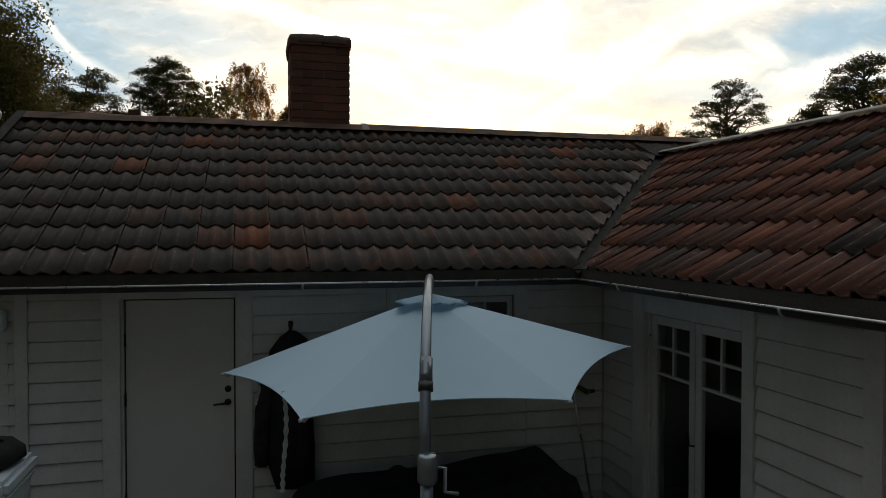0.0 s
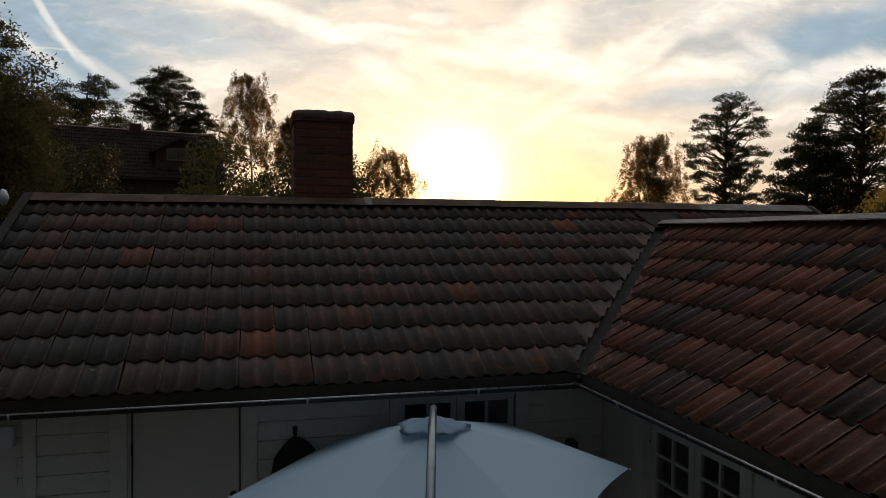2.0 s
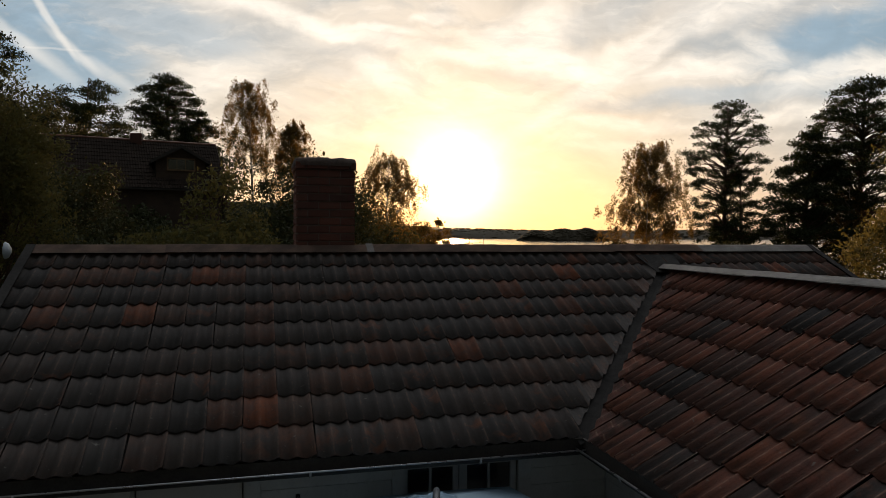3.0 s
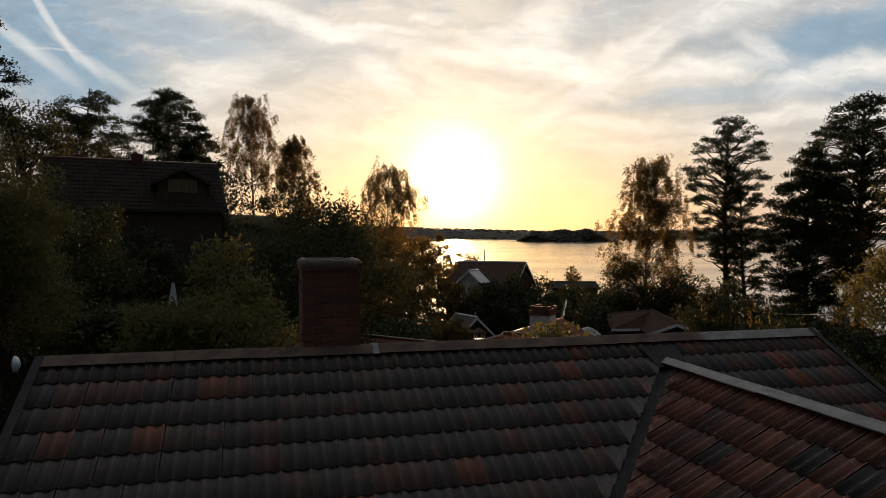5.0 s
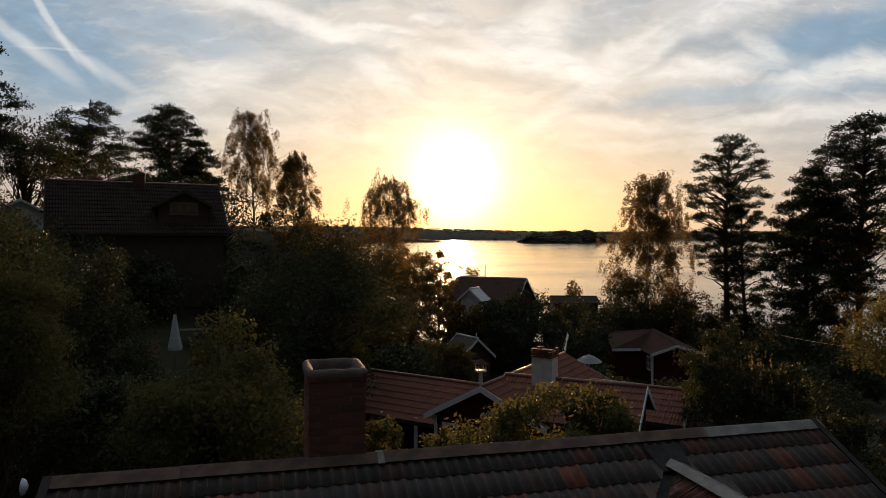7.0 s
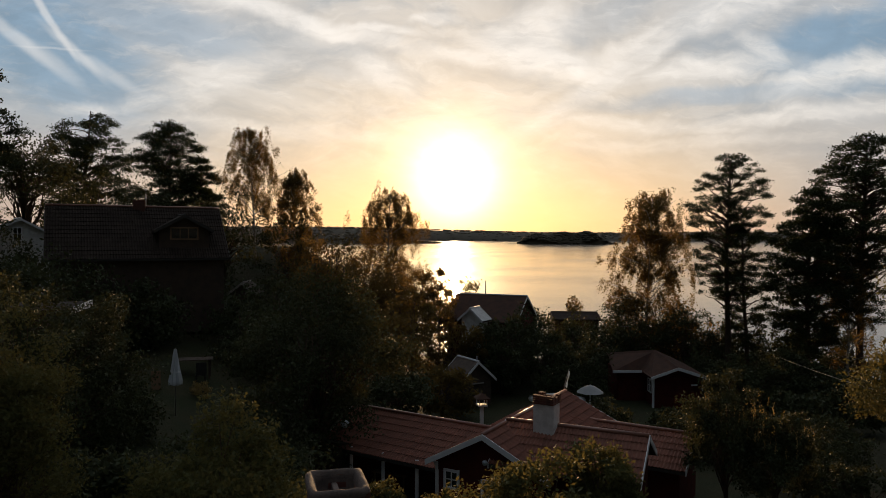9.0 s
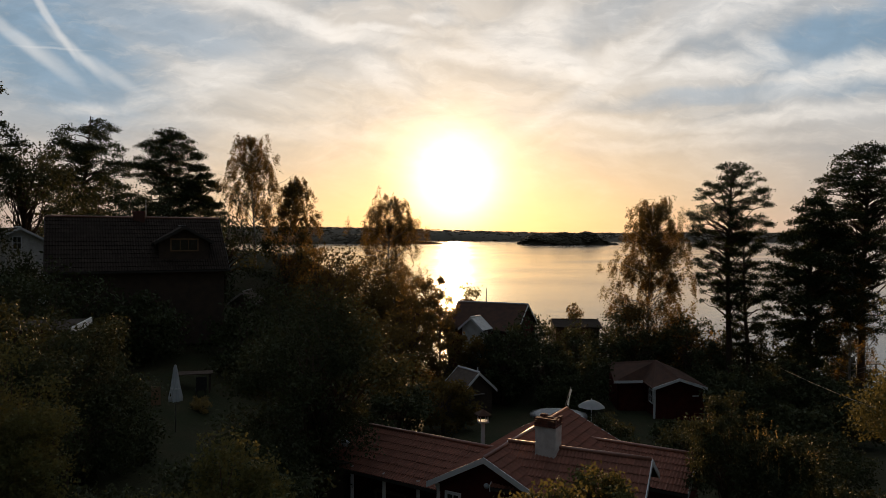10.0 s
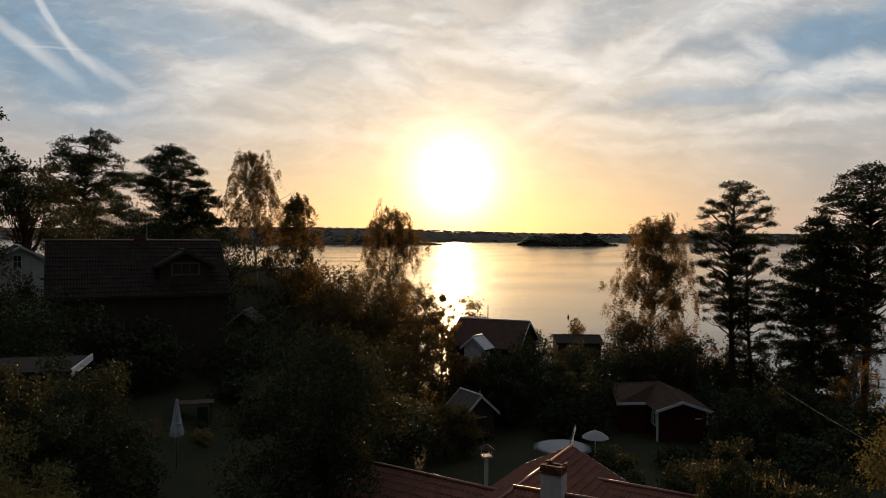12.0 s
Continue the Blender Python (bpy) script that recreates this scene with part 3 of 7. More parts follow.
for z in (1.95, 1.45, 0.6):
    part("hinge", tube([(-3.845, 0.022, z - 0.055), (-3.845, 0.022, z + 0.055)], 0.010, 8), IRON, wall, "", True)
# flat panel door beside it, at the edge of the wall
part("door_2", box(-5.10, -4.70, -0.028, -0.002, 0.25, 2.02, 0.003), WHITE_DOOR, wall, "plain white door leaf")
part("meter_box", box(-4.92, -4.70, -0.11, -0.03, 2.07, 2.24, 0.01), PLASTIC_WHITE, wall, "small white wall box")


def casement(parent, x0, x1, z0, z1, y, cols, rows, rail=0.055, muntin=0.022, glazed_to=None):
    """A glazed sash with real bars; rows are (height, number of panes across)."""
    sash = part("window", box(x0, x0 + rail, y, y + 0.045, z0, z1, 0.003), WHITE_WOOD, parent)
    part("frame", box(x1 - rail, x1, y, y + 0.045, z0, z1, 0.003), WHITE_WOOD, sash)
    part("frame", box(x0 + rail, x1 - rail, y + 0.001, y + 0.044, z1 - rail, z1, 0.003), WHITE_WOOD, sash)
    part("frame", box(x0 + rail, x1 - rail, y + 0.001, y + 0.044, z0, z0 + rail * 1.3, 0.003), WHITE_WOOD, sash)
    top = z1 - rail
    xa, xb = x0 + rail, x1 - rail
    for i, (h, n) in enumerate(rows):
        for k in range(1, n):
            x = lerp(xa, xb, k / n)
            part("glazing_bar", box(x - muntin / 2, x + muntin / 2, y + 0.006, y + 0.04, top - h, top), WHITE_WOOD, sash)
        if i < len(rows) - 1:
            part("glazing_bar", box(xa, xb, y + 0.004, y + 0.041, top - h - muntin, top - h), WHITE_WOOD, sash)
        for k in range(n):
            g = part("pane", box(lerp(xa, xb, k / n), lerp(xa, xb, (k + 1) / n), y + 0.020, y + 0.024, top - h, top), GLASS, sash)
            g.visible_shadow = False
        top -= h + muntin
    return sash


casement(wall, -1.535, -0.985, 1.43, 2.25, 0.02, 2, [(0.27, 2), (0.39, 2)])
casement(wall, -0.955, -0.405, 1.43, 2.25, 0.02, 2, [(0.27, 2), (0.39, 2)])
part("mullion", box(-0.984, -0.956, 0.0, 0.06, 1.425, 2.255, 0.003), WHITE_WOOD, wall)
casement(wing_wall, 0.295, 0.925, 0.27, 2.14, 0.025, 2, [(0.185, 2), (0.205, 2), (1.25, 1)], 0.075)
casement(wing_wall, 0.935, 1.555, 0.27, 2.14, 0.025, 2, [(0.185, 2), (0.205, 2), (1.25, 1)], 0.075)
part("door_handle", tube([(0.93, 0.02, 1.16), (0.93, -0.03, 1.17), (0.93, -0.035, 1.27)], 0.009, 8), IRON, wing_wall, "dark espagnolette handle", True)
for x in (0.288, 1.562):
    for z in (2.0, 1.2, 0.5):
        part("hinge", tube([(x, 0.012, z - 0.05), (x, 0.012, z + 0.05)], 0.010, 8), STEEL, wing_wall, "", True)


# roofs
def roof_deck(pts, thick, mat, label=""):
    bm = bmesh.new()
    poly(bm, pts, -thick, (0, 0, 1))
    return part("roof", bm, mat, cottage, label)


def main_z(y):
    return EAVE_Z + M1 * (y - 0.04)


def wing_z(x):
    return EAVE_Z + M2 * (x - 0.04)


VALLEY = M2 / M1            # dy/dx of the valley in plan
DROP = 0.055
vy = 0.04 + (WING_X - 0.04) * VALLEY
roof_main = roof_deck([(X_LEFT, 0.10, main_z(0.10) - DROP), (0.10, 0.10, main_z(0.10) - DROP), (WING_X, vy, main_z(vy) - DROP),
                       (2 * WING_X - 0.1, 0.10, main_z(0.10) - DROP), (X_RIGHT, 0.10, main_z(0.10) - DROP), (X_RIGHT, RIDGE_Y, RIDGE_Z - DROP), (X_LEFT, RIDGE_Y, RIDGE_Z - DROP)], 0.05, SOFFIT)
roof_wing = roof_deck([(0.10, WING_END, wing_z(0.10) - DROP), (WING_X, WING_END, WING_Z - DROP), (WING_X, vy, WING_Z - DROP), (0.10, 0.10, wing_z(0.1) - DROP)], 0.05, SOFFIT)
back = bmesh.new()
poly(back, [(X_LEFT, RIDGE_Y, RIDGE_Z - 0.02), (X_RIGHT, RIDGE_Y, RIDGE_Z - 0.02), (X_RIGHT, 6.7, 2.55), (X_LEFT, 6.7, 2.55)], -0.06, (0, 0, 1))
part("roof", back, FAR_TILE, cottage)
back = bmesh.new()
poly(back, [(WING_X, WING_END, WING_Z - 0.02), (WING_X, vy, WING_Z - 0.02), (5.25, 0.04, 2.55), (5.25, WING_END, 2.55)], -0.06, (0, 0, 1))
part("roof", back, FAR_TILE, cottage)
# boarded eaves: dark fascia and soffit
eave = bmesh.new()
box(X_LEFT, 0.05, 0.06, 0.085, 2.40, 2.53, bm=eave)
box(0.05, 0.085, WING_END, 0.06, 2.40, 2.53, bm=eave)
part("fascia", eave, SOFFIT, cottage, "dark fascia board under the eaves")
eave = bmesh.new()
box(X_LEFT, 0.10, 0.086, WALL - 0.002, 2.445, 2.465, bm=eave)
box(0.086, WALL - 0.002, WING_END, 0.084, 2.446, 2.466, bm=eave)
part("soffit", eave, WHITE_WOOD, cottage, "painted boards under the eaves")

TILE_W, ROWS1, ROWS2 = 0.300, 9, 7


def tile_mesh(gauge, TILE, amp, w=TILE_W, sharp=1.0, skew=0.2):
    """A clay tile with two waves across, a lapped length and a thick lower lip."""
    bm = bmesh.new()
    n, ln = 16, gauge + 0.055
    top0, top1, lip = [], [], []
    for i in range(n + 1):
        s = i / n
        x = s * (w - 0.003)
        ph = 2 * math.pi * (2 * s + 0.06)
        z = amp * (2 * ((1 + math.cos(ph)) / 2) ** sharp - 1) + skew * amp * math.sin(2 * ph) + (0.014 if i == n else 0.010 if i == n - 1 else 0.0)
        bow = 0.004 * math.cos(ph)
        top0.append(bm.verts.new((x, -bow, z + 0.024)))
        top1.append(bm.verts.new((x, ln, z + 0.002)))
        lip.append(bm.verts.new((x, 0.008 - bow, z + 0.008)))
    for i in range(n):
        f = bm.faces.new((top0[i], top0[i + 1], top1[i + 1], top1[i]))
        f.smooth = True
        bm.faces.new((lip[i], lip[i + 1], top0[i + 1], top0[i]))
    bm.faces.new((top0[0], top1[0], lip[0]))
    bm.faces.new((top0[n], lip[n], top1[n]))
    me = bpy.data.meshes.new("mesh")
    bm.to_mesh(me)
    bm.free()
    me.materials.append(TILE)
    return me


def valley_keep(x, y):
    """How far a plan point of the main roof lies outside the wing roof."""
    return y - (0.04 + (min(x, 2 * WING_X - x) - 0.04) * VALLEY) if 0.04 < x < 2 * WING_X else 9.0


def lay_tiles():
    rnd = random.Random(5)
    slope1 = math.hypot(RIDGE_Y - 0.04, RIDGE_Z - EAVE_Z)
    slope2 = math.hypot(WING_X - 0.04, WING_Z - EAVE_Z)
    a1, a2 = math.atan(M1), math.atan(M2)
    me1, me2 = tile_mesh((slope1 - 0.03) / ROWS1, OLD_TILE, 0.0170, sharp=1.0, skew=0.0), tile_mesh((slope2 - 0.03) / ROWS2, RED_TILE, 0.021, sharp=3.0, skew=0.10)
    base1 = Matrix.Translation((0, 0.04, EAVE_Z - 0.02)) @ Matrix.Rotation(a1, 4, "X")
    # wing: local x runs along -y so that the slope faces the yard
    base2 = Matrix.Translation((0.04, 0, EAVE_Z - 0.02)) @ Matrix.Rotation(radians(-90), 4, "Z") @ Matrix.Rotation(a2, 4, "X")
    cut_line = Vector((WING_X - 0.04, vy - 0.04, 0)).normalized()
    for base, me, rows, gauge, cols, origin, roof, which in (
            (base1, me1, ROWS1, (slope1 - 0.03) / ROWS1, 36, X_LEFT + 0.04, roof_main, 0),
            (base2, me2, ROWS2, (slope2 - 0.03) / ROWS2, 30, -2.68, roof_wing, 1)):
        for r in range(rows):
            for c in range(cols):
                wob = Matrix.Translation((rnd.uniform(-0.004, 0.004), rnd.uniform(-0.008, 0.008), rnd.uniform(0, 0.004)))
                m = base @ Matrix.Translation((origin + c * TILE_W, r * gauge, 0)) @ wob @ Matrix.Rotation(radians(rnd.uniform(-0.7, 0.7)), 4, "Z")
                corners = [m @ Vector(p) for p in ((0, 0, 0), (TILE_W, 0, 0), (TILE_W, gauge, 0), (0, gauge, 0))]
                sheet = 0.105
                if which == 0:
                    vals = [valley_keep(p.x, p.y) for p in corners]
                    right_side = sum(p.x for p in corners) / 4 > WING_X
                else:
                    vals = [(0.04 + (p.x - 0.04) * VALLEY) - p.y for p in corners]
                    right_side = False
                vals = [v - sheet for v in vals]
                if max(vals) <= 0.01:
                    continue
                if min(vals) >= 0:
                    ob = part("tile", me, None, roof)
                    ob.matrix_local = m
                else:
                    bm = bmesh.new()
                    bm.from_mesh(me)
                    bm.transform(m)
                    if which == 0 and right_side:
                        pl, no = Vector((2 * WING_X - 0.04, 0.04 + sheet, 0)), Vector((cut_line.y, cut_line.x, 0))
                    elif which == 0:
                        pl, no = Vector((0.04, 0.04 + sheet, 0)), Vector((-cut_line.y, cut_line.x, 0))
                    else:
                        pl, no = Vector((0.04, 0.04 - sheet, 0)), Vector((cut_line.y, -cut_line.x, 0))
                    bmesh.ops.bisect_plane(bm, geom=bm.verts[:] + bm.edges[:] + bm.faces[:], plane_co=pl, plane_no=-no, clear_outer=True)
                    if bm.faces:
                        cut = bpy.data.meshes.new("mesh")
                        bm.to_mesh(cut)
                        cut.materials.append(me.materials[0])
                        part("tile", cut, None, roof)
                    bm.free()


# valley sheets
def strip(pts, across, mat, name, label, thick=0.006):
    bm = bmesh.new()
    pts = [Vector(p) for p in pts]
    a = [bm.verts.new(p) for p in pts]
    b = [bm.verts.new(p + Vector(across)) for p in pts]
    for i in range(len(pts) - 1):
        bm.faces.new((a[i], a[i + 1], b[i + 1], b[i]))
    bmesh.ops.solidify(bm, geom=bm.faces[:], thickness=thick)
    return part(name, bm, mat, cottage, label)


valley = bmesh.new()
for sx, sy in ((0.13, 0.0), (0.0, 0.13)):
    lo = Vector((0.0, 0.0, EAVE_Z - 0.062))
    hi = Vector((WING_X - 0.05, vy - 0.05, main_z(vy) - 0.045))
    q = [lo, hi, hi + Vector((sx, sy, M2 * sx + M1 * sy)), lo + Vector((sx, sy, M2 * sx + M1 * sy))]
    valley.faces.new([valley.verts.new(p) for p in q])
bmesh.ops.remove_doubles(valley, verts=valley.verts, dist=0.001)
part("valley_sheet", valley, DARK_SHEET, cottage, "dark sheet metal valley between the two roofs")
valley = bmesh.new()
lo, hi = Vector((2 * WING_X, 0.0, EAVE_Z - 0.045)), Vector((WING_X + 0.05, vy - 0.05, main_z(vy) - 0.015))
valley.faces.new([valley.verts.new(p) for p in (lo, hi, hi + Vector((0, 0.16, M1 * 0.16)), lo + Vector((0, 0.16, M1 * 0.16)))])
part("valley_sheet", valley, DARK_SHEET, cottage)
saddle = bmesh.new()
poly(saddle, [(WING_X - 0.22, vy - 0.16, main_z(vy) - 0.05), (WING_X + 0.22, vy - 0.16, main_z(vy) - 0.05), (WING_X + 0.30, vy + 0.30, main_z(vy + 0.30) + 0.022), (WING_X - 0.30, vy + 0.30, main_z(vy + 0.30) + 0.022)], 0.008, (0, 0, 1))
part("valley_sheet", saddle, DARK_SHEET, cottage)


def ridge_sheet(length, drop_angle_a, drop_angle_b, width):
    """A folded sheet ridge along x with a rounded crown and turned-down hems."""
    bm = bmesh.new()
    sec = [(-width * math.cos(drop_angle_a), -width * math.sin(drop_angle_a) - 0.012), (-width * math.cos(drop_angle_a), -width * math.sin(drop_angle_a)),
           (-0.03, -0.006), (0.0, 0.006), (0.03, -0.006), (width * math.cos(drop_angle_b), -width * math.sin(drop_angle_b)), (width * math.cos(drop_angle_b), -width * math.sin(drop_angle_b) - 0.012)]
    r0 = [bm.verts.new((0, y, z)) for y, z in sec]
    r1 = [bm.verts.new((length, y, z)) for y, z in sec]
    for i in range(len(sec) - 1):
        bm.faces.new((r0[i], r0[i + 1], r1[i + 1], r1[i]))
    bmesh.ops.solidify(bm, geom=bm.faces[:], thickness=0.004)
    return bm


joints = [X_LEFT - 0.02, -3.9, -2.95, -1.44, 0.32, 2.05, 3.45, X_RIGHT + 0.02]
for i, (a, b) in enumerate(zip(joints, joints[1:])):
    me = ridge_sheet(b - a + 0.03, math.atan(M1), math.atan(M1), 0.20)
    ob = part("ridge_sheet", me, ZINC if i == 6 else FLASHING, cottage, "weathered grey ridge sheet" if i == 6 else "")
    ob.location = (a, RIDGE_Y, RIDGE_Z + 0.052 + 0.005 * (i % 2))
clip = part("ridge_clip", ridge_sheet(0.09, math.atan(M1), math.atan(M1), 0.23), ZINC, cottage, "pale metal strip over a ridge joint")
clip.location = (-1.46, RIDGE_Y, RIDGE_Z + 0.066)
y = WING_END
for i in range(5):
    y1 = [-4.4, -2.6, -0.9, 0.85, vy + 0.12][i]
    ob = part("ridge_sheet", ridge_sheet(y1 - y + 0.02, radians(17), radians(17), 0.16), ZINC, cottage, "bright folded zinc ridge sheet")
    ob.matrix_local = Matrix.Translation((WING_X, y, WING_Z + 0.055 + 0.004 * (i % 2))) @ Matrix.Rotation(radians(90), 4, "Z")
    y = y1
# verge boards at the gables
for x, s in ((X_LEFT - 0.03, 1), (X_RIGHT + 0.03, -1)):
    verge = bmesh.new()
    poly(verge, [(x, 0.02, main_z(0.02) + 0.045), (x, RIDGE_Y, RIDGE_Z + 0.05), (x, RIDGE_Y, RIDGE_Z - 0.16), (x, 0.02, main_z(0.02) - 0.15)], 0.025, (s, 0, 0))
    poly(verge, [(x, 0.02, main_z(0.02) + 0.046), (x + s * 0.10, 0.02, main_z(0.02) + 0.046), (x + s * 0.10, RIDGE_Y, RIDGE_Z + 0.05), (x, RIDGE_Y, RIDGE_Z + 0.05)], 0.012, (0, 0, 1))
    part("verge_sheet", verge, DARK_SHEET, cottage, "dark sheet metal gable verge")


# gutters: half-round channels with a rolled front bead
def gutter(length):
    bm = bmesh.new()
    n, r = 10, 0.050
    sec = [(r * math.cos(math.pi + math.pi * k / n), r * math.sin(math.pi + math.pi * k / n)) for k in range(n + 1)]
    r0 = [bm.verts.new((0, y, z)) for y, z in sec]
    r1 = [bm.verts.new((length, y, z)) for y, z in sec]
    for i in range(n):
        bm.faces.new((r0[i], r0[i + 1], r1[i + 1], r1[i]))
    bmesh.ops.solidify(bm, geom=bm.faces[:], thickness=0.003)
    return bm


g = part("gutter", gutter(5.56), GUTTER, cottage, "half-round gutter with a bright rolled edge", True)
g.location = (-5.5, 0.040, 2.440)
part("bead", tube([(0, -0.052, 0.002), (5.56, -0.052, 0.002)], 0.0085, 8), STEEL, g, "", True)
g = part("gutter", gutter(6.25), GUTTER, cottage, "half-round gutter with a bright rolled edge", True)
part("bead", tube([(0, -0.052, 0.002), (6.25, -0.052, 0.002)], 0.009, 8), STEEL, g, "", True)
g.matrix_local = Matrix.Translation((0.040, 0.06, 2.439)) @ Matrix.Rotation(radians(-90), 4, "Z")
for x in (-4.6, -2.42, -0.95):
    ob = part("gutter_bracket", tube([(0, 0.057 * math.cos(a), 0.057 * math.sin(a)) for a in np.linspace(math.pi, 2 * math.pi, 10)], 0.010, 6), STEEL, cottage, "", True)
    ob.location = (x, 0.040, 2.443)
for y in (-0.75, -2.55, -4.4):
    ob = part("gutter_bracket", tube([(0.057 * math.cos(a), 0, 0.057 * math.sin(a)) for a in np.linspace(math.pi, 2 * math.pi, 10)], 0.010, 6), STEEL, cottage, "", True)
    ob.location = (0.040, y, 2.442)
dish = part("ridge_reflector", tube([(-5.62, 3.25, 4.19), (-5.59, 3.25, 4.19), (-5.56, 3.25, 4.19)], [0.10, 0.085, 0.03], 16), PLASTIC_WHITE, cottage, "small white disc at the ridge end", True)


# chimney
def chimney(parent, x0, x1, y0, y1, z0, z1):
    core_bm = box(x0 + 0.012, x1 - 0.012, y0 + 0.012, y1 - 0.012, z0, z1 - 0.56)
    for a, b, c, d in ((x0 + 0.012, x1 - 0.012, y0 + 0.012, y0 + 0.09), (x0 + 0.012, x1 - 0.012, y1 - 0.09, y1 - 0.012), (x0 + 0.012, x0 + 0.09, y0 + 0.09, y1 - 0.09), (x1 - 0.09, x1 - 0.012, y0 + 0.09, y1 - 0.09)):
        box(a, b, c, d, z1 - 0.56, z1 - 0.09, bm=core_bm)
    core = part("chimney", core_bm, MORTAR, parent, "sooty old brick chimney with pale joints")
    rnd = random.Random(2)
    h, ln, j = 0.088, 0.278, 0.014
    meshes = {}

    def brick(lx, w):
        key = (round(lx, 3), round(w, 3))
        if key not in meshes:
            meshes[key] = mesh_of(box(0, lx, 0, w, 0, h, 0.006), BRICK)
        return meshes[key]
    k, z = 0, z0
    while z < z1 - 0.10:
        corbel = 0.018 if z > z1 - 0.16 else 0.0
        for face in range(4):
            a, b = (x0, x1) if face % 2 == 0 else (y0 + 0.11, y1 - 0.11)
            a, b = a - corbel, b + corbel
            s = a
            first = True
            while s < b - 0.02:
                step = (ln * 0.5 if (k + face) % 2 else ln) if first else ln
                first = False
                e = min(s + step, b)
                if b - e < 0.06:
                    e = b
                me = brick(e - s - j, 0.11) if face % 2 == 0 else brick(0.11, e - s - j)
                dz = rnd.uniform(-0.002, 0.002)
                out = rnd.uniform(-0.003, 0.003) + corbel
                pos = {0: (s + j / 2, y0 - out, z), 2: (s + j / 2, y1 - 0.11 + out, z), 1: (x0 - out, s + j / 2, z), 3: (x1 - 0.11 + out, s + j / 2, z)}[face]
                ob = part("brick", me, BRICK, core)
                ob.location = (pos[0], pos[1], pos[2] + dz)
                s = e
        z += h + j
        k += 1
    # worn mortar crown, rounded by weather, round a wide open flue
    rings = [(0.026, z1 - 0.10), (0.030, z1 - 0.055), (0.012, z1 - 0.012), (-0.035, z1 + 0.006), (-0.075, z1 - 0.02), (-0.108, z1 - 0.10), (-0.108, z1 - 0.55)]
    bm = bmesh.new()
    rows = []
    for out, zz in rings:
        row = []
        for k in range(40):
            side_i, t = k // 10, (k % 10) / 10
            cs = [(x0 - out, y0 - out), (x1 + out, y0 - out), (x1 + out, y1 + out), (x0 - out, y1 + out)]
            a, b = cs[side_i], cs[(side_i + 1) % 4]
            x, y = lerp(a[0], b[0], t), lerp(a[1], b[1], t)
            cx, cy = (x0 + x1) / 2, (y0 + y1) / 2
            pull = 0.05 * max(0.0, abs(t - 0.5) * 2 - 0.72) / 0.28
            wear = noise.noise(Vector((x * 7, y * 7, 2.0))) * 0.022
            row.append(bm.verts.new((lerp(x, cx, pull), lerp(y, cy, pull), zz + (wear if zz > z1 - 0.06 else 0.0))))
        rows.append(row)
    for a, b in zip(rows, rows[1:]):
        for i in range(40):
            bm.faces.new((a[i], a[(i + 1) % 40], b[(i + 1) % 40], b[i]))
    bm.faces.new(rows[-1])
    part("crown", bm, rough_paint("weathered_mortar_crown", (0.125, 0.09, 0.073), (0.07, 0.052, 0.045), 7.0, 0.9, 0.6, 40.0), parent, "worn mortar chimney crown", True)
    part("flue_divider", box((x0 + x1) / 2 - 0.04, (x0 + x1) / 2 + 0.04, y0 + 0.11, y1 - 0.11, z1 - 0.54, z1 - 0.16, 0.01), MORTAR, parent)


chimney(cottage, -2.345, -1.595, 3.34, 4.24, 3.9, 5.37)


# ---------------------------------------------------------------- plants
def leaf_mesh(pos, size, direction=None, spread=1.0, seed=0, aspect=0.55, corners=4):
    """Many small leaf blades, each a bent diamond or a sliver of its own."""
    rng = np.random.default_rng(seed)
    pos = np.asarray(pos, float)
    n = len(pos)
    u = rng.normal(size=(n, 3))
    if direction is not None:
        u = u * spread + np.asarray(direction, float)
    u /= np.linalg.norm(u, axis=1, keepdims=True)
    v = np.cross(u, rng.normal(size=(n, 3)))
    v /= np.linalg.norm(v, axis=1, keepdims=True) + 1e-9
    w = np.cross(u, v)
    s = (size * rng.uniform(0.6, 1.35, n))[:, None]
    co = np.empty((n, corners, 3))
    co[:, 0] = pos
    co[:, 1] = pos + u * s * 0.5 + v * s * aspect * 0.5 + w * s * 0.12
    co[:, -1] = pos + u * s * 0.5 - v * s * aspect * 0.5 + w * s * 0.12
    if corners == 4:
        co[:, 2] = pos + u * s
    else:
        co[:, 0] = pos + u * s
    me = bpy.data.meshes.new("mesh")
    me.vertices.add(corners * n)
    me.vertices.foreach_set("co", co.ravel())
    me.loops.add(corners * n)
    me.loops.foreach_set("vertex_index", np.arange(corners * n))
    me.polygons.add(n)
    me.polygons.foreach_set("loop_start", np.arange(0, corners * n, corners))
    me.update(calc_edges=True)
    return me


def crown_part(tree, pos, size, mat, **kw):
    me = leaf_mesh(pos, size, **kw)
    me.materials.append(mat)
    return part("crown", me, mat, tree)


def bent(a, b, rnd, sag=0.0, n=5, wob=0.05):
    a, b = Vector(a), Vector(b)
    ln = (b - a).length
    out = []
    for i in range(n + 1):
        t = i / n
        p = a.lerp(b, t) + Vector((rnd.uniform(-1, 1), rnd.uniform(-1, 1), rnd.uniform(-1, 1))) * wob * ln * math.sin(math.pi * t)
        p.z += sag * math.sin(math.pi * t) * ln
        out.append(p)
    return out


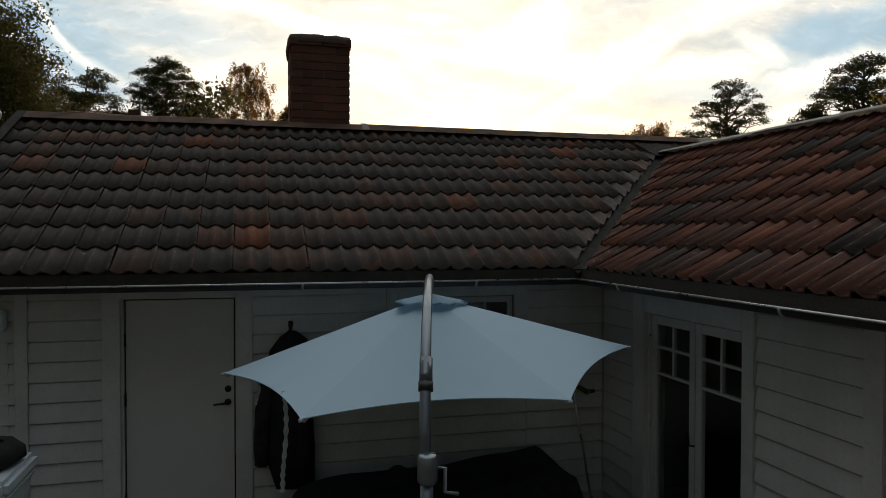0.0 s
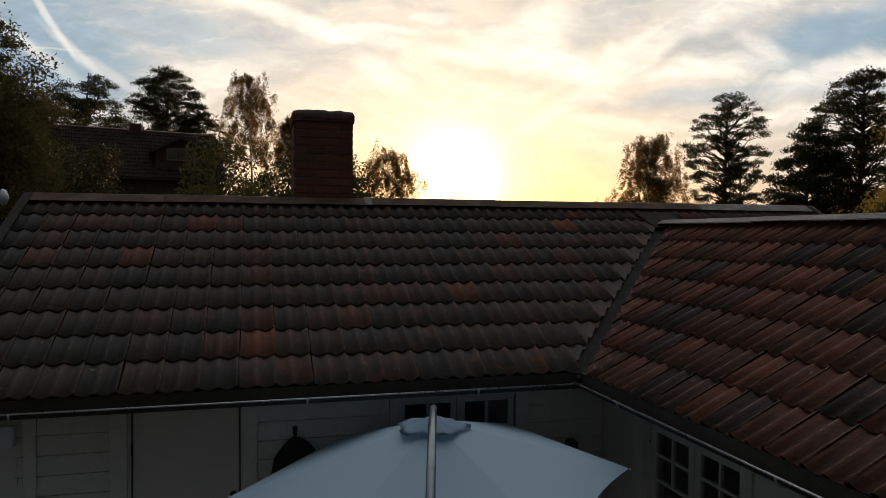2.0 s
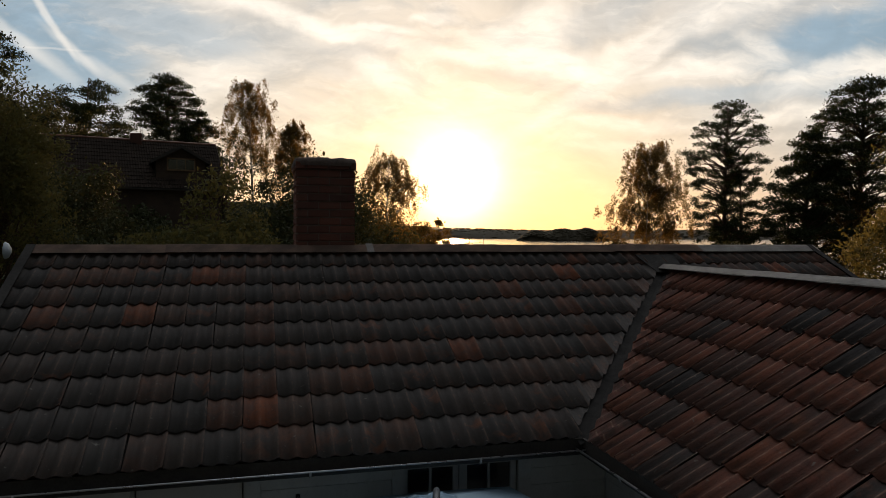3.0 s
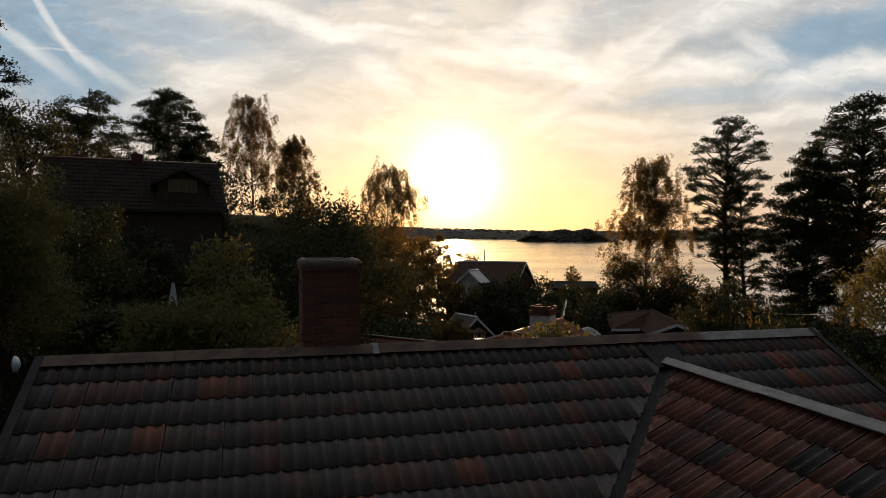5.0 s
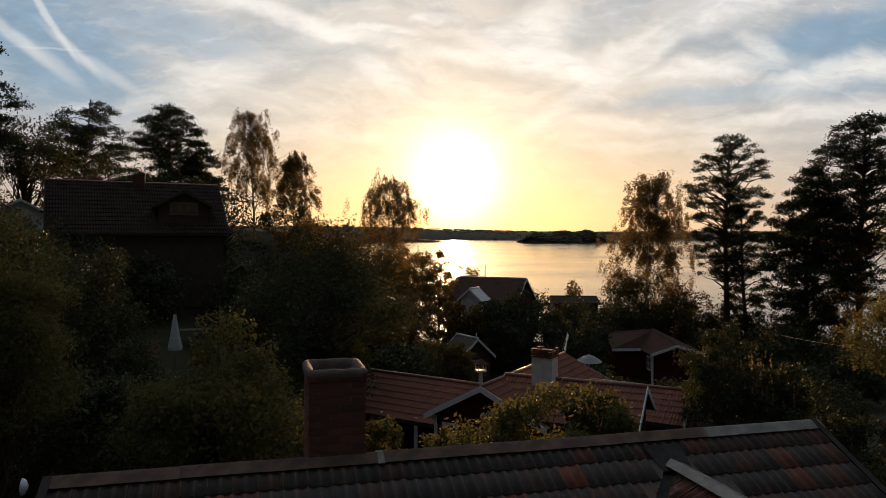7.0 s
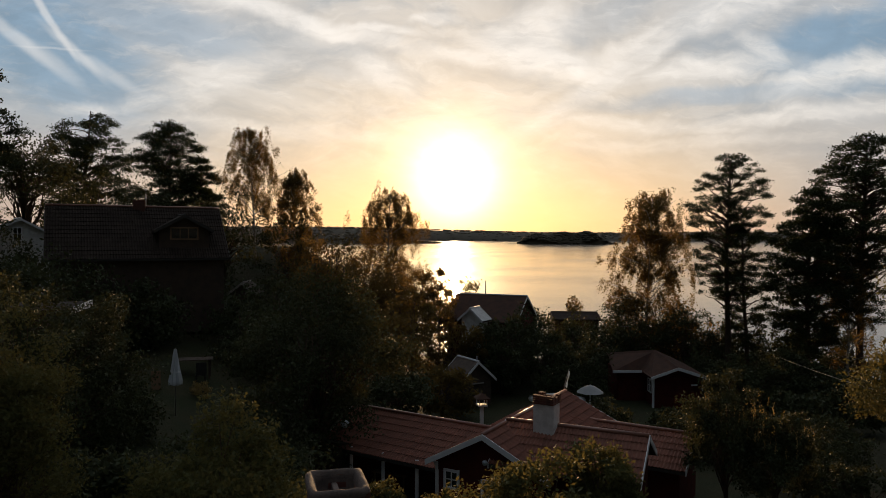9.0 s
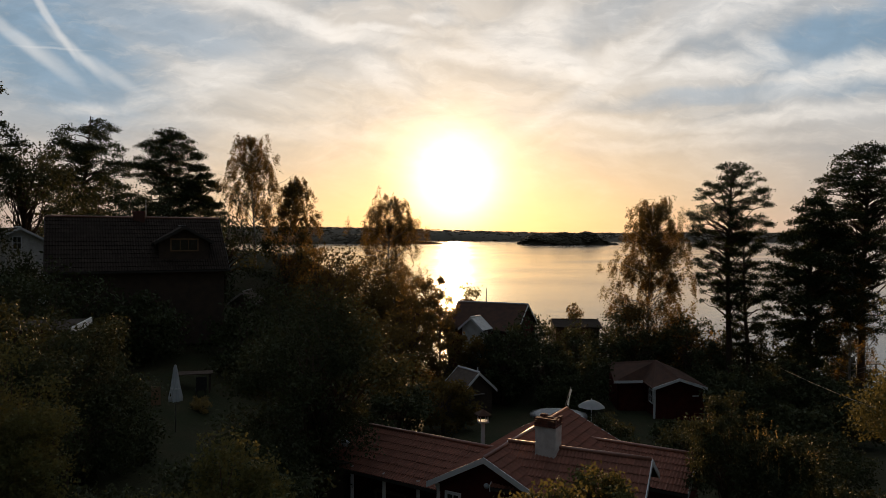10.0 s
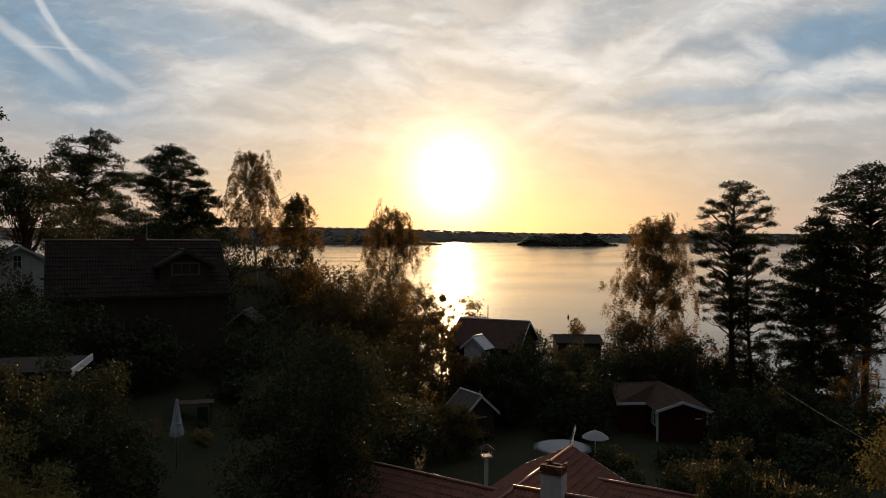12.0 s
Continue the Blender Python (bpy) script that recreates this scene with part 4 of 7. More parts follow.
def pine(name, x, y, top, label, crown_from=0.45, radius=3.0, seed=1, lean=(0, 0), profile=None, clumps=130, per=260, size=0.12, gap=0.0, lump=0.16):
    """A Scots pine: bare reddish stem, crooked boughs, and rounded clumps of needles that fill a domed, gappy crown."""
    rnd, rng = random.Random(seed), np.random.default_rng(seed)
    g = level(x, y) - 0.2
    h = top - g
    tree = thing(name, label, "tree", Matrix.Translation((x, y, g)))
    stem = [Vector((lean[0] * t * t + 0.14 * math.sin(3 * t + seed) + 0.08 * math.sin(9 * t), lean[1] * t * t, h * t)) for t in np.linspace(0, 0.955, 9).tolist()]
    bm = tube(stem, [lerp(0.30, 0.06, t ** 0.8) * h / 18 for t in np.linspace(0, 1, 9)], 9)
    profile = profile or [(0, 0.45), (0.12, 0.85), (0.35, 1.0), (0.7, 0.85), (0.9, 0.55), (1.0, 0.12)]
    pts, centres = [], []
    r0 = lump * radius
    for k in range(clumps * 12):
        if len(centres) >= clumps:
            break
        s = rnd.random()
        wide = curve(profile, s)
        if rnd.random() > 0.12 + 0.88 * wide:
            continue
        ang = rnd.uniform(0, 2 * math.pi)
        out = (1.0 - 0.75 * rnd.random() ** 1.8) * wide
        out *= 1 + 0.16 * noise.noise(Vector((math.cos(ang) * 1.6, math.sin(ang) * 1.6, s * 4 + seed)))
        hh = lerp(crown_from, 0.985, s)
        i = min(hh / 0.955 * 8, 7.98)
        axis = stem[int(i)].lerp(stem[int(i) + 1], i - int(i))
        c = Vector((axis.x + math.cos(ang) * out * radius, axis.y + math.sin(ang) * out * radius, h * hh - 0.55 * r0))
        # open gaps between the plates of foliage
        if noise.noise(c * (0.95 / radius * 3) + Vector((seed, 0, 0))) > 0.16 + gap:
            continue
        if any((c - o).length < 0.80 * r0 for o in centres):
            continue
        centres.append(c)
        i = min(max(0.0, hh - 0.03 - 0.12 * out * rnd.random()) / 0.955 * 8, 7.98)
        root = stem[int(i)].lerp(stem[int(i) + 1], i - int(i))
        if k % 2 == 0 or out > 0.6:
            tube(bent(root, c, rnd, 0.06, 4, 0.11), [lerp(0.065, 0.014, q / 4) * h / 18 for q in range(5)], 5, bm, False)
        r = r0 * rnd.uniform(0.70, 1.30)
        m = int(per * (r / r0) ** 2)
        d = rng.normal(size=(m, 3))
        d /= np.linalg.norm(d, axis=1, keepdims=True)
        d[:, 2] = np.where(d[:, 2] < -0.30, -0.5 * d[:, 2], d[:, 2])
        knob = 1 + 0.30 * np.sin(d[:, :1] * 5 + k) * np.cos(d[:, 1:2] * 6 + 2 * k)
        pts.append(d * knob * (r * rng.uniform(0.05, 1.0, (m, 1)) ** 0.5) * (1.15, 1.15, 0.72) + np.array(tuple(c)))
    part("trunk", bm, BARK, tree, "", True)
    crown_part(tree, np.concatenate(pts), size, PINE_LEAF, direction=(0, 0, 0.3), seed=seed, aspect=0.62, corners=3)
    return tree


def birch(name, x, y, top, label, radius=3.0, crown_from=0.3, seed=1, strands=900, leaves=15, size=0.16, hang=1.6, profile=None, mat=None):
    """A birch: slim pale stem, rising limbs and long hanging twigs set with small leaves."""
    rnd, rng = random.Random(seed), np.random.default_rng(seed)
    g = level(x, y) - 0.2
    h = top - g
    tree = thing(name, label, "tree", Matrix.Translation((x, y, g)))
    stem = [Vector((0.25 * math.sin(2.2 * t + seed), 0.2 * math.sin(3 * t), h * t)) for t in np.linspace(0, 0.98, 9).tolist()]
    bm = tube(stem, [lerp(0.22, 0.03, t ** 0.7) * h / 18 for t in np.linspace(0, 1, 9)], 8)
    profile = profile or [(0, 0.7), (0.25, 1.0), (0.55, 0.8), (0.8, 0.45), (1.0, 0.12)]
    pts = []
    limbs = 52
    per = strands // limbs
    for k in range(limbs):
        s = (k + rnd.random()) / limbs
        hh = lerp(crown_from, 0.95, s)
        ang = k * 2.4 + rnd.uniform(-0.6, 0.6)
        reach = radius * curve(profile, s) * rnd.uniform(0.5, 1.1)
        i = hh / 0.98 * 8
        root = stem[int(min(i, 7))].lerp(stem[int(min(i, 7)) + 1], i - int(min(i, 7)))
        tip = root + Vector((math.cos(ang) * reach, math.sin(ang) * reach, reach * rnd.uniform(0.25, 0.9)))
        br = bent(root, tip, rnd, 0.05, 4, 0.06)
        tube(br, [lerp(0.06, 0.012, j / 4) * h / 18 for j in range(5)], 4, bm, False)
        for c in range(max(2, per // 9)):
            t = rnd.uniform(0.3, 1.0)
            twig = br[int(t * 3.999)].lerp(br[min(4, int(t * 3.999) + 1)], t * 3.999 - int(t * 3.999))
            twig = np.array(tuple(twig)) + rng.normal(size=3) * 0.34 * radius / 3
            drop = hang * rnd.uniform(0.35, 1.1) * (0.5 + 0.5 * t)
            lean_to = rng.normal(size=2) * 0.14 + np.array([math.cos(ang), math.sin(ang)]) * 0.22
            for j in range(7):
                base = twig + rng.normal(size=3) * (0.13, 0.13, 0.20) * radius / 4.5
                ln = drop * rnd.uniform(0.45, 1.05)
                sway = lean_to + rng.normal(size=2) * 0.14
                tt = np.linspace(0, 1, leaves + 4)
                q = np.stack([base[0] + sway[0] * ln * tt, base[1] + sway[1] * ln * tt, base[2] - ln * tt ** 1.2], 1)
                pts.append(q + rng.normal(size=q.shape) * 0.035)
    part("trunk", bm, BIRCH_BARK, tree, "", True)
    crown_part(tree, np.concatenate(pts), size, mat or BIRCH_GLOW_LEAF, direction=(0, 0, -0.8), seed=seed, aspect=0.75, corners=3)
    return tree


def leafy(name, x, y, top, label, radius, low, seed=1, n=16000, size=0.12, mat=None, category="tree", squash=1.0, lumps=60, droop=0.0, inner=0.25, group="", skirt=False):
    """A broad-leaved tree or bush: forked stem and a lumpy crown of leaves gathered on twigs."""
    rnd, rng = random.Random(seed), np.random.default_rng(seed)
    g = level(x, y) - 0.15
    tree = thing(name, label, category, Matrix.Translation((x, y, g)), group)
    mid, half = (top + low) / 2 - g, (top - low) / 2
    bm = tube([(0, 0, 0), (0.05, 0.03, mid * 0.5), (0.0, 0.1, mid)], [0.05 * radius + 0.02, 0.04 * radius + 0.02, 0.02 * radius], 8)
    pts = []
    per = n // lumps
    for k in range(lumps):
        d = rng.normal(size=3)
        d /= np.linalg.norm(d)
        if d[2] < -0.35 and not skirt:
            d[2] *= -0.6
        rr = rng.uniform(0.62, 1.0) if rng.random() > inner else rng.uniform(0.25, 0.7)
        bump = 1 + 0.28 * noise.noise(Vector([float(q) * 1.7 + seed for q in d]))
        c = np.array([d[0] * radius * rr * bump, d[1] * radius * rr * bump, mid + d[2] * half * rr * bump * squash])
        tube(bent((0, 0.05, mid * rnd.uniform(0.35, 0.9)), (c * (0.93, 0.93, 0.98)).tolist(), rnd, 0.04, 3, 0.08), [0.028 * radius, 0.018 * radius, 0.010 * radius, 0.004 * radius], 4, bm, False)
        r = radius * rng.uniform(0.16, 0.30)
        q = np.clip(rng.normal(size=(per, 3)), -1.6, 1.6) * (r * 0.62, r * 0.62, r * 0.48)
        stretch = rng.uniform(0, 1, per)[:, None]
        out = d[None, :] * stretch * r * 0.9 - np.array([0, 0, droop]) * stretch * r
        pts.append(q + c + out)
    part("trunk", bm, BARK, tree, "", True)
    crown_part(tree, np.concatenate(pts), size, mat or DARK_LEAF, direction=(0, 0, -0.25 - droop), seed=seed, aspect=0.5)
    return tree


PINE_LABEL = "tall dark Scots pine with a bare trunk and flat crown"
BIRCH_LABEL = "backlit birch with thin hanging twigs"
TREE_LABEL = "dense dark leafy tree in evening shade"
BUSH_LABEL = "leafy garden bush catching warm backlight"


def plant_all():
    # far wooded slope
    pine("pine_tree", -24.2, 93.6, 25.0, PINE_LABEL, 0.20, 5.6, 11, (0.8, 0), [(0, 0.75), (0.2, 0.85), (0.45, 1.0), (0.62, 0.95), (0.78, 0.62), (0.9, 0.46), (1, 0.14)], 230, 260, 0.29, 0.04, 0.165)
    pine("pine_tree", -10.6, 63.0, 19.0, "stout pine with a rounded dark crown", 0.30, 3.1, 12, (0, 0), [(0, 0.85), (0.25, 1.0), (0.5, 0.98), (0.72, 0.90), (0.86, 0.68), (0.95, 0.42), (1, 0.12)], 230, 280, 0.17, 0.06, 0.180)
    pine("pine_tree", -7.9, 62.6, 15.6, "smaller pine growing against a taller one", 0.34, 2.3, 13, (0, 0), [(0, 1.0), (0.3, 1.0), (0.6, 0.8), (0.85, 0.5), (1, 0.15)], 110, 230, 0.19, 0.10, 0.20)
    birch("birch_tree", -3.2, 61.0, 18.3, BIRCH_LABEL, 3.3, 0.34, 21, 2100, 16, 0.15, 2.0, [(0, 1.1), (0.4, 0.95), (0.75, 0.66), (1, 0.34)])
    birch("birch_tree", 0.5, 58.0, 14.4, BIRCH_LABEL, 2.9, 0.22, 22, 2000, 15, 0.16, 1.5)
    birch("birch_tree", 12.5, 77.5, 13.9, "backlit birch by the lake with drooping twigs", 5.6, 0.20, 23, 3200, 16, 0.19, 2.4, [(0, 1.0), (0.3, 1.0), (0.6, 0.78), (0.85, 0.5), (1, 0.2)])
    leafy("tree", -22.3, 63.0, 16.6, "thin-crowned leafy tree against the sky", 3.4, 9.8, 31, 7000, 0.26, DARK_LEAF, lumps=70)
    leafy("tree", -23.5, 53.0, 13.0, TREE_LABEL, 2.2, 5.0, 32, 8000, 0.24)
    pine("pine_tree", -18.6, 37.8, 19.5, "tall pine of which only branch tips show", 0.55, 3.0, 14, (0, 0), None, 90, 220, 0.18)
    # lake shore, right of the water
    birch("birch_tree", 30.5, 49.9, 12.2, "broad birch hanging over the shore", 4.9, 0.08, 24, 4300, 16, 0.17, 1.5, [(0, 0.85), (0.25, 1.0), (0.5, 0.86), (0.7, 0.58), (0.88, 0.44), (1, 0.22)])
    pine("pine_tree", 34.6, 44.7, 15.7, PINE_LABEL, 0.40, 3.0, 15, (0.15, 0), [(0, 0.75), (0.12, 1.0), (0.25, 0.80), (0.38, 0.78), (0.52, 1.08), (0.70, 1.0), (0.84, 0.84), (0.94, 0.56), (1, 0.2)], 190, 240, 0.165, -0.02, 0.160)
    pine("pine_tree", 36.3, 44.3, 10.8, "slender leaning pine with a thin crown", 0.24, 2.1, 16, (-1.0, 0), None, 110, 230, 0.165, 0.0, 0.19)
    pine("pine_tree", 38.0, 39.6, 12.9, "dense dark pine on the shore", 0.22, 3.2, 17, (0, 0), [(0, 0.45), (0.15, 0.65), (0.35, 1.0), (0.55, 0.92), (0.8, 0.62), (1, 0.2)], 290, 250, 0.20, 0.12, 0.170)
    pine("pine_tree", 41.8, 38.6, 16.9, "tall broad pine on the shore", 0.30, 4.0, 18, (0.2, 0), [(0, 0.35), (0.2, 0.55), (0.38, 0.85), (0.55, 1.0), (0.74, 0.92), (0.88, 0.66), (0.96, 0.40), (1, 0.15)], 300, 230, 0.19, 0.04, 0.145)
    birch("birch_tree", 39.6, 37.4, 8.2, "young birch with hanging twigs", 2.6, 0.2, 25, 900, 13, 0.14, 1.8)
    # dark garden trees on the slope between the houses
    for i, (x, y, top, r, low) in enumerate([(2.6, 52.0, 8.2, 3.2, 0), (7.6, 62.0, 6.6, 3.6, -1), (11.6, 66.4, 5.2, 2.4, -2), (-9.2, 50.5, 8.8, 3.4, 1), (-1.2, 44.0, 5.2, 3.2, 0),
                                             (5.2, 43.0, 3.4, 3.0, -2), (8.6, 47.2, 4.6, 2.0, -2), (14.6, 45.0, 1.4, 2.6, -2.8), (18.6, 50.0, 2.4, 2.6, -3), (-9.9, 38.0, 5.6, 2.8, 2),
                                             (-3.0, 36.5, 3.4, 2.0, 0), (19.9, 71.5, 4.3, 2.2, -3), (28.6, 60.5, 1.9, 1.6, -3.4), (24.0, 51.0, 1.6, 2.6, -3.4), (29.0, 50.0, 3.6, 3.0, -3.4),
                                             (33.6, 49.0, 2.6, 2.6, -3.4), (-13.5, 36.0, 7.0, 3.0, 3), (4.6, 33.0, 0.8, 2.0, -1.8), (17.8, 40.0, -0.6, 1.8, -3.2), (20.5, 44.5, 0.0, 2.0, -3.3),
                                             (30.0, 41.0, -0.8, 1.8, -3.3), (36.0, 36.5, -1.0, 2.0, -3.3), (8.0, 36.0, 0.4, 2.0, -2.2), (24.5, 64.0, 1.0, 2.4, -3.5), (9.0, 54.4, 5.4, 2.2, -2), (16.0, 58.0, 2.6, 2.6, -2.5),
                                             (-16.0, 60.0, 13.4, 3.2, 5), (-21.0, 70.0, 13.0, 3.6, 6), (-11.5, 57.0, 13.2, 3.4, 5), (-5.5, 55.0, 12.2, 3.0, 4), (-27.0, 62.0, 13.6, 3.6, 5), (-0.4, 55.5, 9.6, 2.6, 2),
                                             (-3.6, 39.5, 4.7, 2.2, 0), (-9.6, 37.8, 5.6, 2.4, 2), (-14.0, 32.0, 6.4, 2.6, 2), (34.0, 33.0, -0.4, 1.9, -3.4), (28.0, 31.0, -1.9, 1.3, -3.2), (21.0, 31.0, -1.8, 1.2, -2.8), (39.5, 33.5, -1.0, 2.0, -3.4), (30.5, 28.0, -0.2, 1.8, -2.8), (25.0, 25.5, 0.0, 1.7, -2.2), (37.0, 43.0, -1.6, 2.0, -3.8), (42.0, 42.0, -2.2, 1.8, -4.0), (33.0, 55.0, -0.8, 2.2, -4.2), (36.5, 57.0, -1.4, 2.0, -4.6), (30.0, 55.5, 0.2, 2.2, -4.0), (40.5, 53.0, -1.8, 1.8, -4.6), (34.6, 51.5, 1.4, 2.4, -4.0),
                                             (5.16, 58.59, 6.46, 2.6, -1.0), (8.64, 60.78, 6.7, 2.6, -0.8), (10.97, 57.04, 6.19, 2.2, -1.3), (12.37, 53.56, 5.65, 1.5, -1.8), (12.62, 45.14, 2.48, 1.7, -3.5), (10.61, 44.65, 3.04, 1.6, -3.5), (16.4, 47.25, 2.65, 2.0, -3.5), (1.87, 55.36, 8.15, 2.8, 0.7), (27.4, 47.5, 2.6, 2.6, -3.4), (31.6, 46.0, 3.2, 2.4, -3.4), (23.5, 46.5, 1.4, 2.2, -3.3), (14.6, 43.6, 2.5, 1.7, -3.0), (18.2, 44.0, 1.8, 1.9, -3.2), (19.6, 40.5, 1.2, 1.8, -3.2), (33.2, 41.6, -1.4, 1.6, -3.6), (29.7, 35.2, 0.7, 2.0, -3.2), (32.6, 35.6, 0.5, 1.9, -3.3), (26.2, 33.0, 0.6, 1.7, -3.0), (35.2, 38.0, 0.2, 2.0, -3.5), (38.4, 45.5, 1.2, 2.0, -3.8), (41.6, 45.0, 0.4, 2.0, -4.0), (36.2, 47.5, 2.4, 2.0, -3.8), (44.5, 43.0, 1.0, 2.2, -4.0)]):
        # the numbered trees stand toward the sun: lighter leaves paint in their backlight
        leafy("tree", x, y, top, TREE_LABEL, r, low, 40 + i, 4000, 0.24, BIRCH_GLOW_LEAF if i in (0, 1, 2, 5, 6, 11, 12, 15, 22, 24, 25, 48, 49, 50, 51, 52, 53, 55) else DARK_LEAF, lumps=46, skirt=True)
    # gardens near the cottage
    leafy("tree", -7.4, 7.8, 7.8, "tall leafy tree with loose twigs beside the cottage", 1.25, 1.6, 70, 40000, 0.068, BUSH_LEAF, lumps=150)
    leafy("tree", -9.0, 19.3, 6.5, TREE_LABEL, 2.3, 0.5, 71, 30000, 0.12, DARK_LEAF, lumps=90)
    leafy("fruit_tree", -3.75, 8.5, 5.05, "fruit tree with curled leaves catching the low light", 1.65, 0.9, 72, 24000, 0.10, BUSH_LEAF, lumps=90, droop=0.3)
    leafy("bush", -6.6, 9.6, 4.6, TREE_LABEL, 1.7, 0.2, 73, 14000, 0.13, DARK_LEAF, lumps=50, skirt=True)
    leafy("tree", -0.7, 22.2, 6.3, "rounded dark garden tree", 2.9, 0.5, 74, 26000, 0.15, DARK_LEAF, lumps=90, skirt=True)
    leafy("bush", 3.2, 9.9, 3.25, BUSH_LABEL, 1.35, 0.4, 75, 15000, 0.13, BUSH_LEAF, "bush", lumps=60, skirt=True)
    leafy("bush", 6.4, 12.3, 2.75, BUSH_LABEL, 1.15, 0.2, 76, 12000, 0.13, BUSH_LEAF, "bush", lumps=50, skirt=True)
    leafy("bush", 0.1, 11.9, 2.5, BUSH_LABEL, 0.6, 0.2, 77, 4000, 0.10, BUSH_LEAF, "bush", lumps=26)
    leafy("bush", 1.75, 11.5, 2.3, BUSH_LABEL, 0.6, 0.1, 78, 4000, 0.10, BUSH_LEAF, "bush", lumps=26)
    leafy("bush", 12.4, 14.9, 3.95, "bush with drooping pale flower tassels", 1.25, -0.4, 79, 15000, 0.11, DARK_LEAF, "bush", lumps=60, droop=0.9)
    leafy("bush", 13.3, 13.6, 3.0, "bush with drooping pale flower tassels", 1.1, -0.4, 80, 11000, 0.11, DARK_LEAF, "bush", lumps=50, droop=0.9)
    leafy("tree", 17.8, 11.5, 7.6, "light green leafy tree at the garden edge", 2.15, 0.3, 81, 30000, 0.12, BUSH_LEAF, lumps=100)
    leafy("bush", 14.2, 9.3, 1.5, TREE_LABEL, 1.2, -0.2, 90, 7000, 0.11, DARK_LEAF, "bush", lumps=40, skirt=True)
    leafy("bush", 11.4, 7.4, 1.2, TREE_LABEL, 0.9, -0.2, 91, 6000, 0.10, DARK_LEAF, "bush", lumps=36, skirt=True)
    leafy("bush", 16.2, 14.5, 1.3, TREE_LABEL, 1.3, -0.6, 92, 6000, 0.12, DARK_LEAF, "bush", lumps=36, skirt=True)
    for i, (x, y, top, r) in enumerate([(16.9, 16.2, 1.6, 1.3), (19.3, 17.6, 1.3, 1.3), (15.4, 12.2, 1.4, 1.1), (18.0, 20.5, 0.6, 1.4), (20.6, 14.2, 1.6, 1.2)]):
        leafy("bush", x, y, top, "low dark garden bush in evening shade", r, -0.8, 95 + i, 4500, 0.12, DARK_LEAF, "bush", lumps=34, skirt=True)
    leafy("flower_bush", -5.7, 31.2, 1.25, "low garden bush with pale flowers", 0.55, 0.2, 93, 2500, 0.07, TASSEL, "bush", lumps=24)
    leafy("tree", -9.3, 14.7, 8.0, TREE_LABEL, 1.55, 0.3, 82, 22000, 0.11, DARK_LEAF, lumps=55, skirt=True)
    leafy("tree", -18.6, 45.2, 8.4, TREE_LABEL, 2.6, 2.0, 88, 9000, 0.20, DARK_LEAF, lumps=50, skirt=True)
    leafy("bush", -9.0, 21.5, 5.7, TREE_LABEL, 1.4, 0.3, 89, 9000, 0.12, DARK_LEAF, "bush", lumps=45, skirt=True)
    leafy("bush", -3.6, 15.0, 2.8, TREE_LABEL, 2.0, 0.0, 83, 12000, 0.14, DARK_LEAF, lumps=50, skirt=True)
    leafy("bush", -8.6, 24.0, 2.6, TREE_LABEL, 1.7, 0.3, 84, 10000, 0.16, DARK_LEAF, lumps=45, skirt=True)
    leafy("bush", -3.2, 19.0, 2.6, TREE_LABEL, 1.8, 0.0, 85, 9000, 0.15, DARK_LEAF, lumps=45, skirt=True)
    leafy("bush", 13.6, 26.0, 0.2, TREE_LABEL, 1.6, -1.6, 86, 7000, 0.15, DARK_LEAF, lumps=40, skirt=True)
    leafy("bush", 17.5, 24.0, -0.2, TREE_LABEL, 1.8, -1.9, 87, 7000, 0.15, DARK_LEAF, lumps=40, skirt=True)


plant_all()


def tassels(x, y, z0, z1, r, n, seed):
    """Pale hanging flower strings over a bush."""
    rng = np.random.default_rng(seed)
    pts = []
    for k in range(n):
        a, q = rng.uniform(0, 2 * math.pi), math.sqrt(rng.uniform(0.3, 1.0))
        ln = rng.uniform(0.18, 0.42)
        top = lerp(z0, z1, rng.uniform(0, 1))
        for s in np.linspace(0, 1, 12):
            pts.append((r * q * math.cos(a) + rng.normal() * 0.012, r * q * math.sin(a) + rng.normal() * 0.012, top - ln * s))
    me = leaf_mesh(pts, 0.05, direction=(0, 0, -1.0), spread=0.6, seed=seed, aspect=0.6)
    me.materials.append(TASSEL)
    ob = single("flower_tassels", me, TASSEL, "pale hanging flower tassels on a garden bush", "flowers", "stuff")
    ob.location = (x, y, 0)


tassels(12.6, 14.5, 2.4, 3.5, 1.1, 46, 5)
tassels(13.3, 13.4, 2.0, 2.9, 1.0, 40, 6)


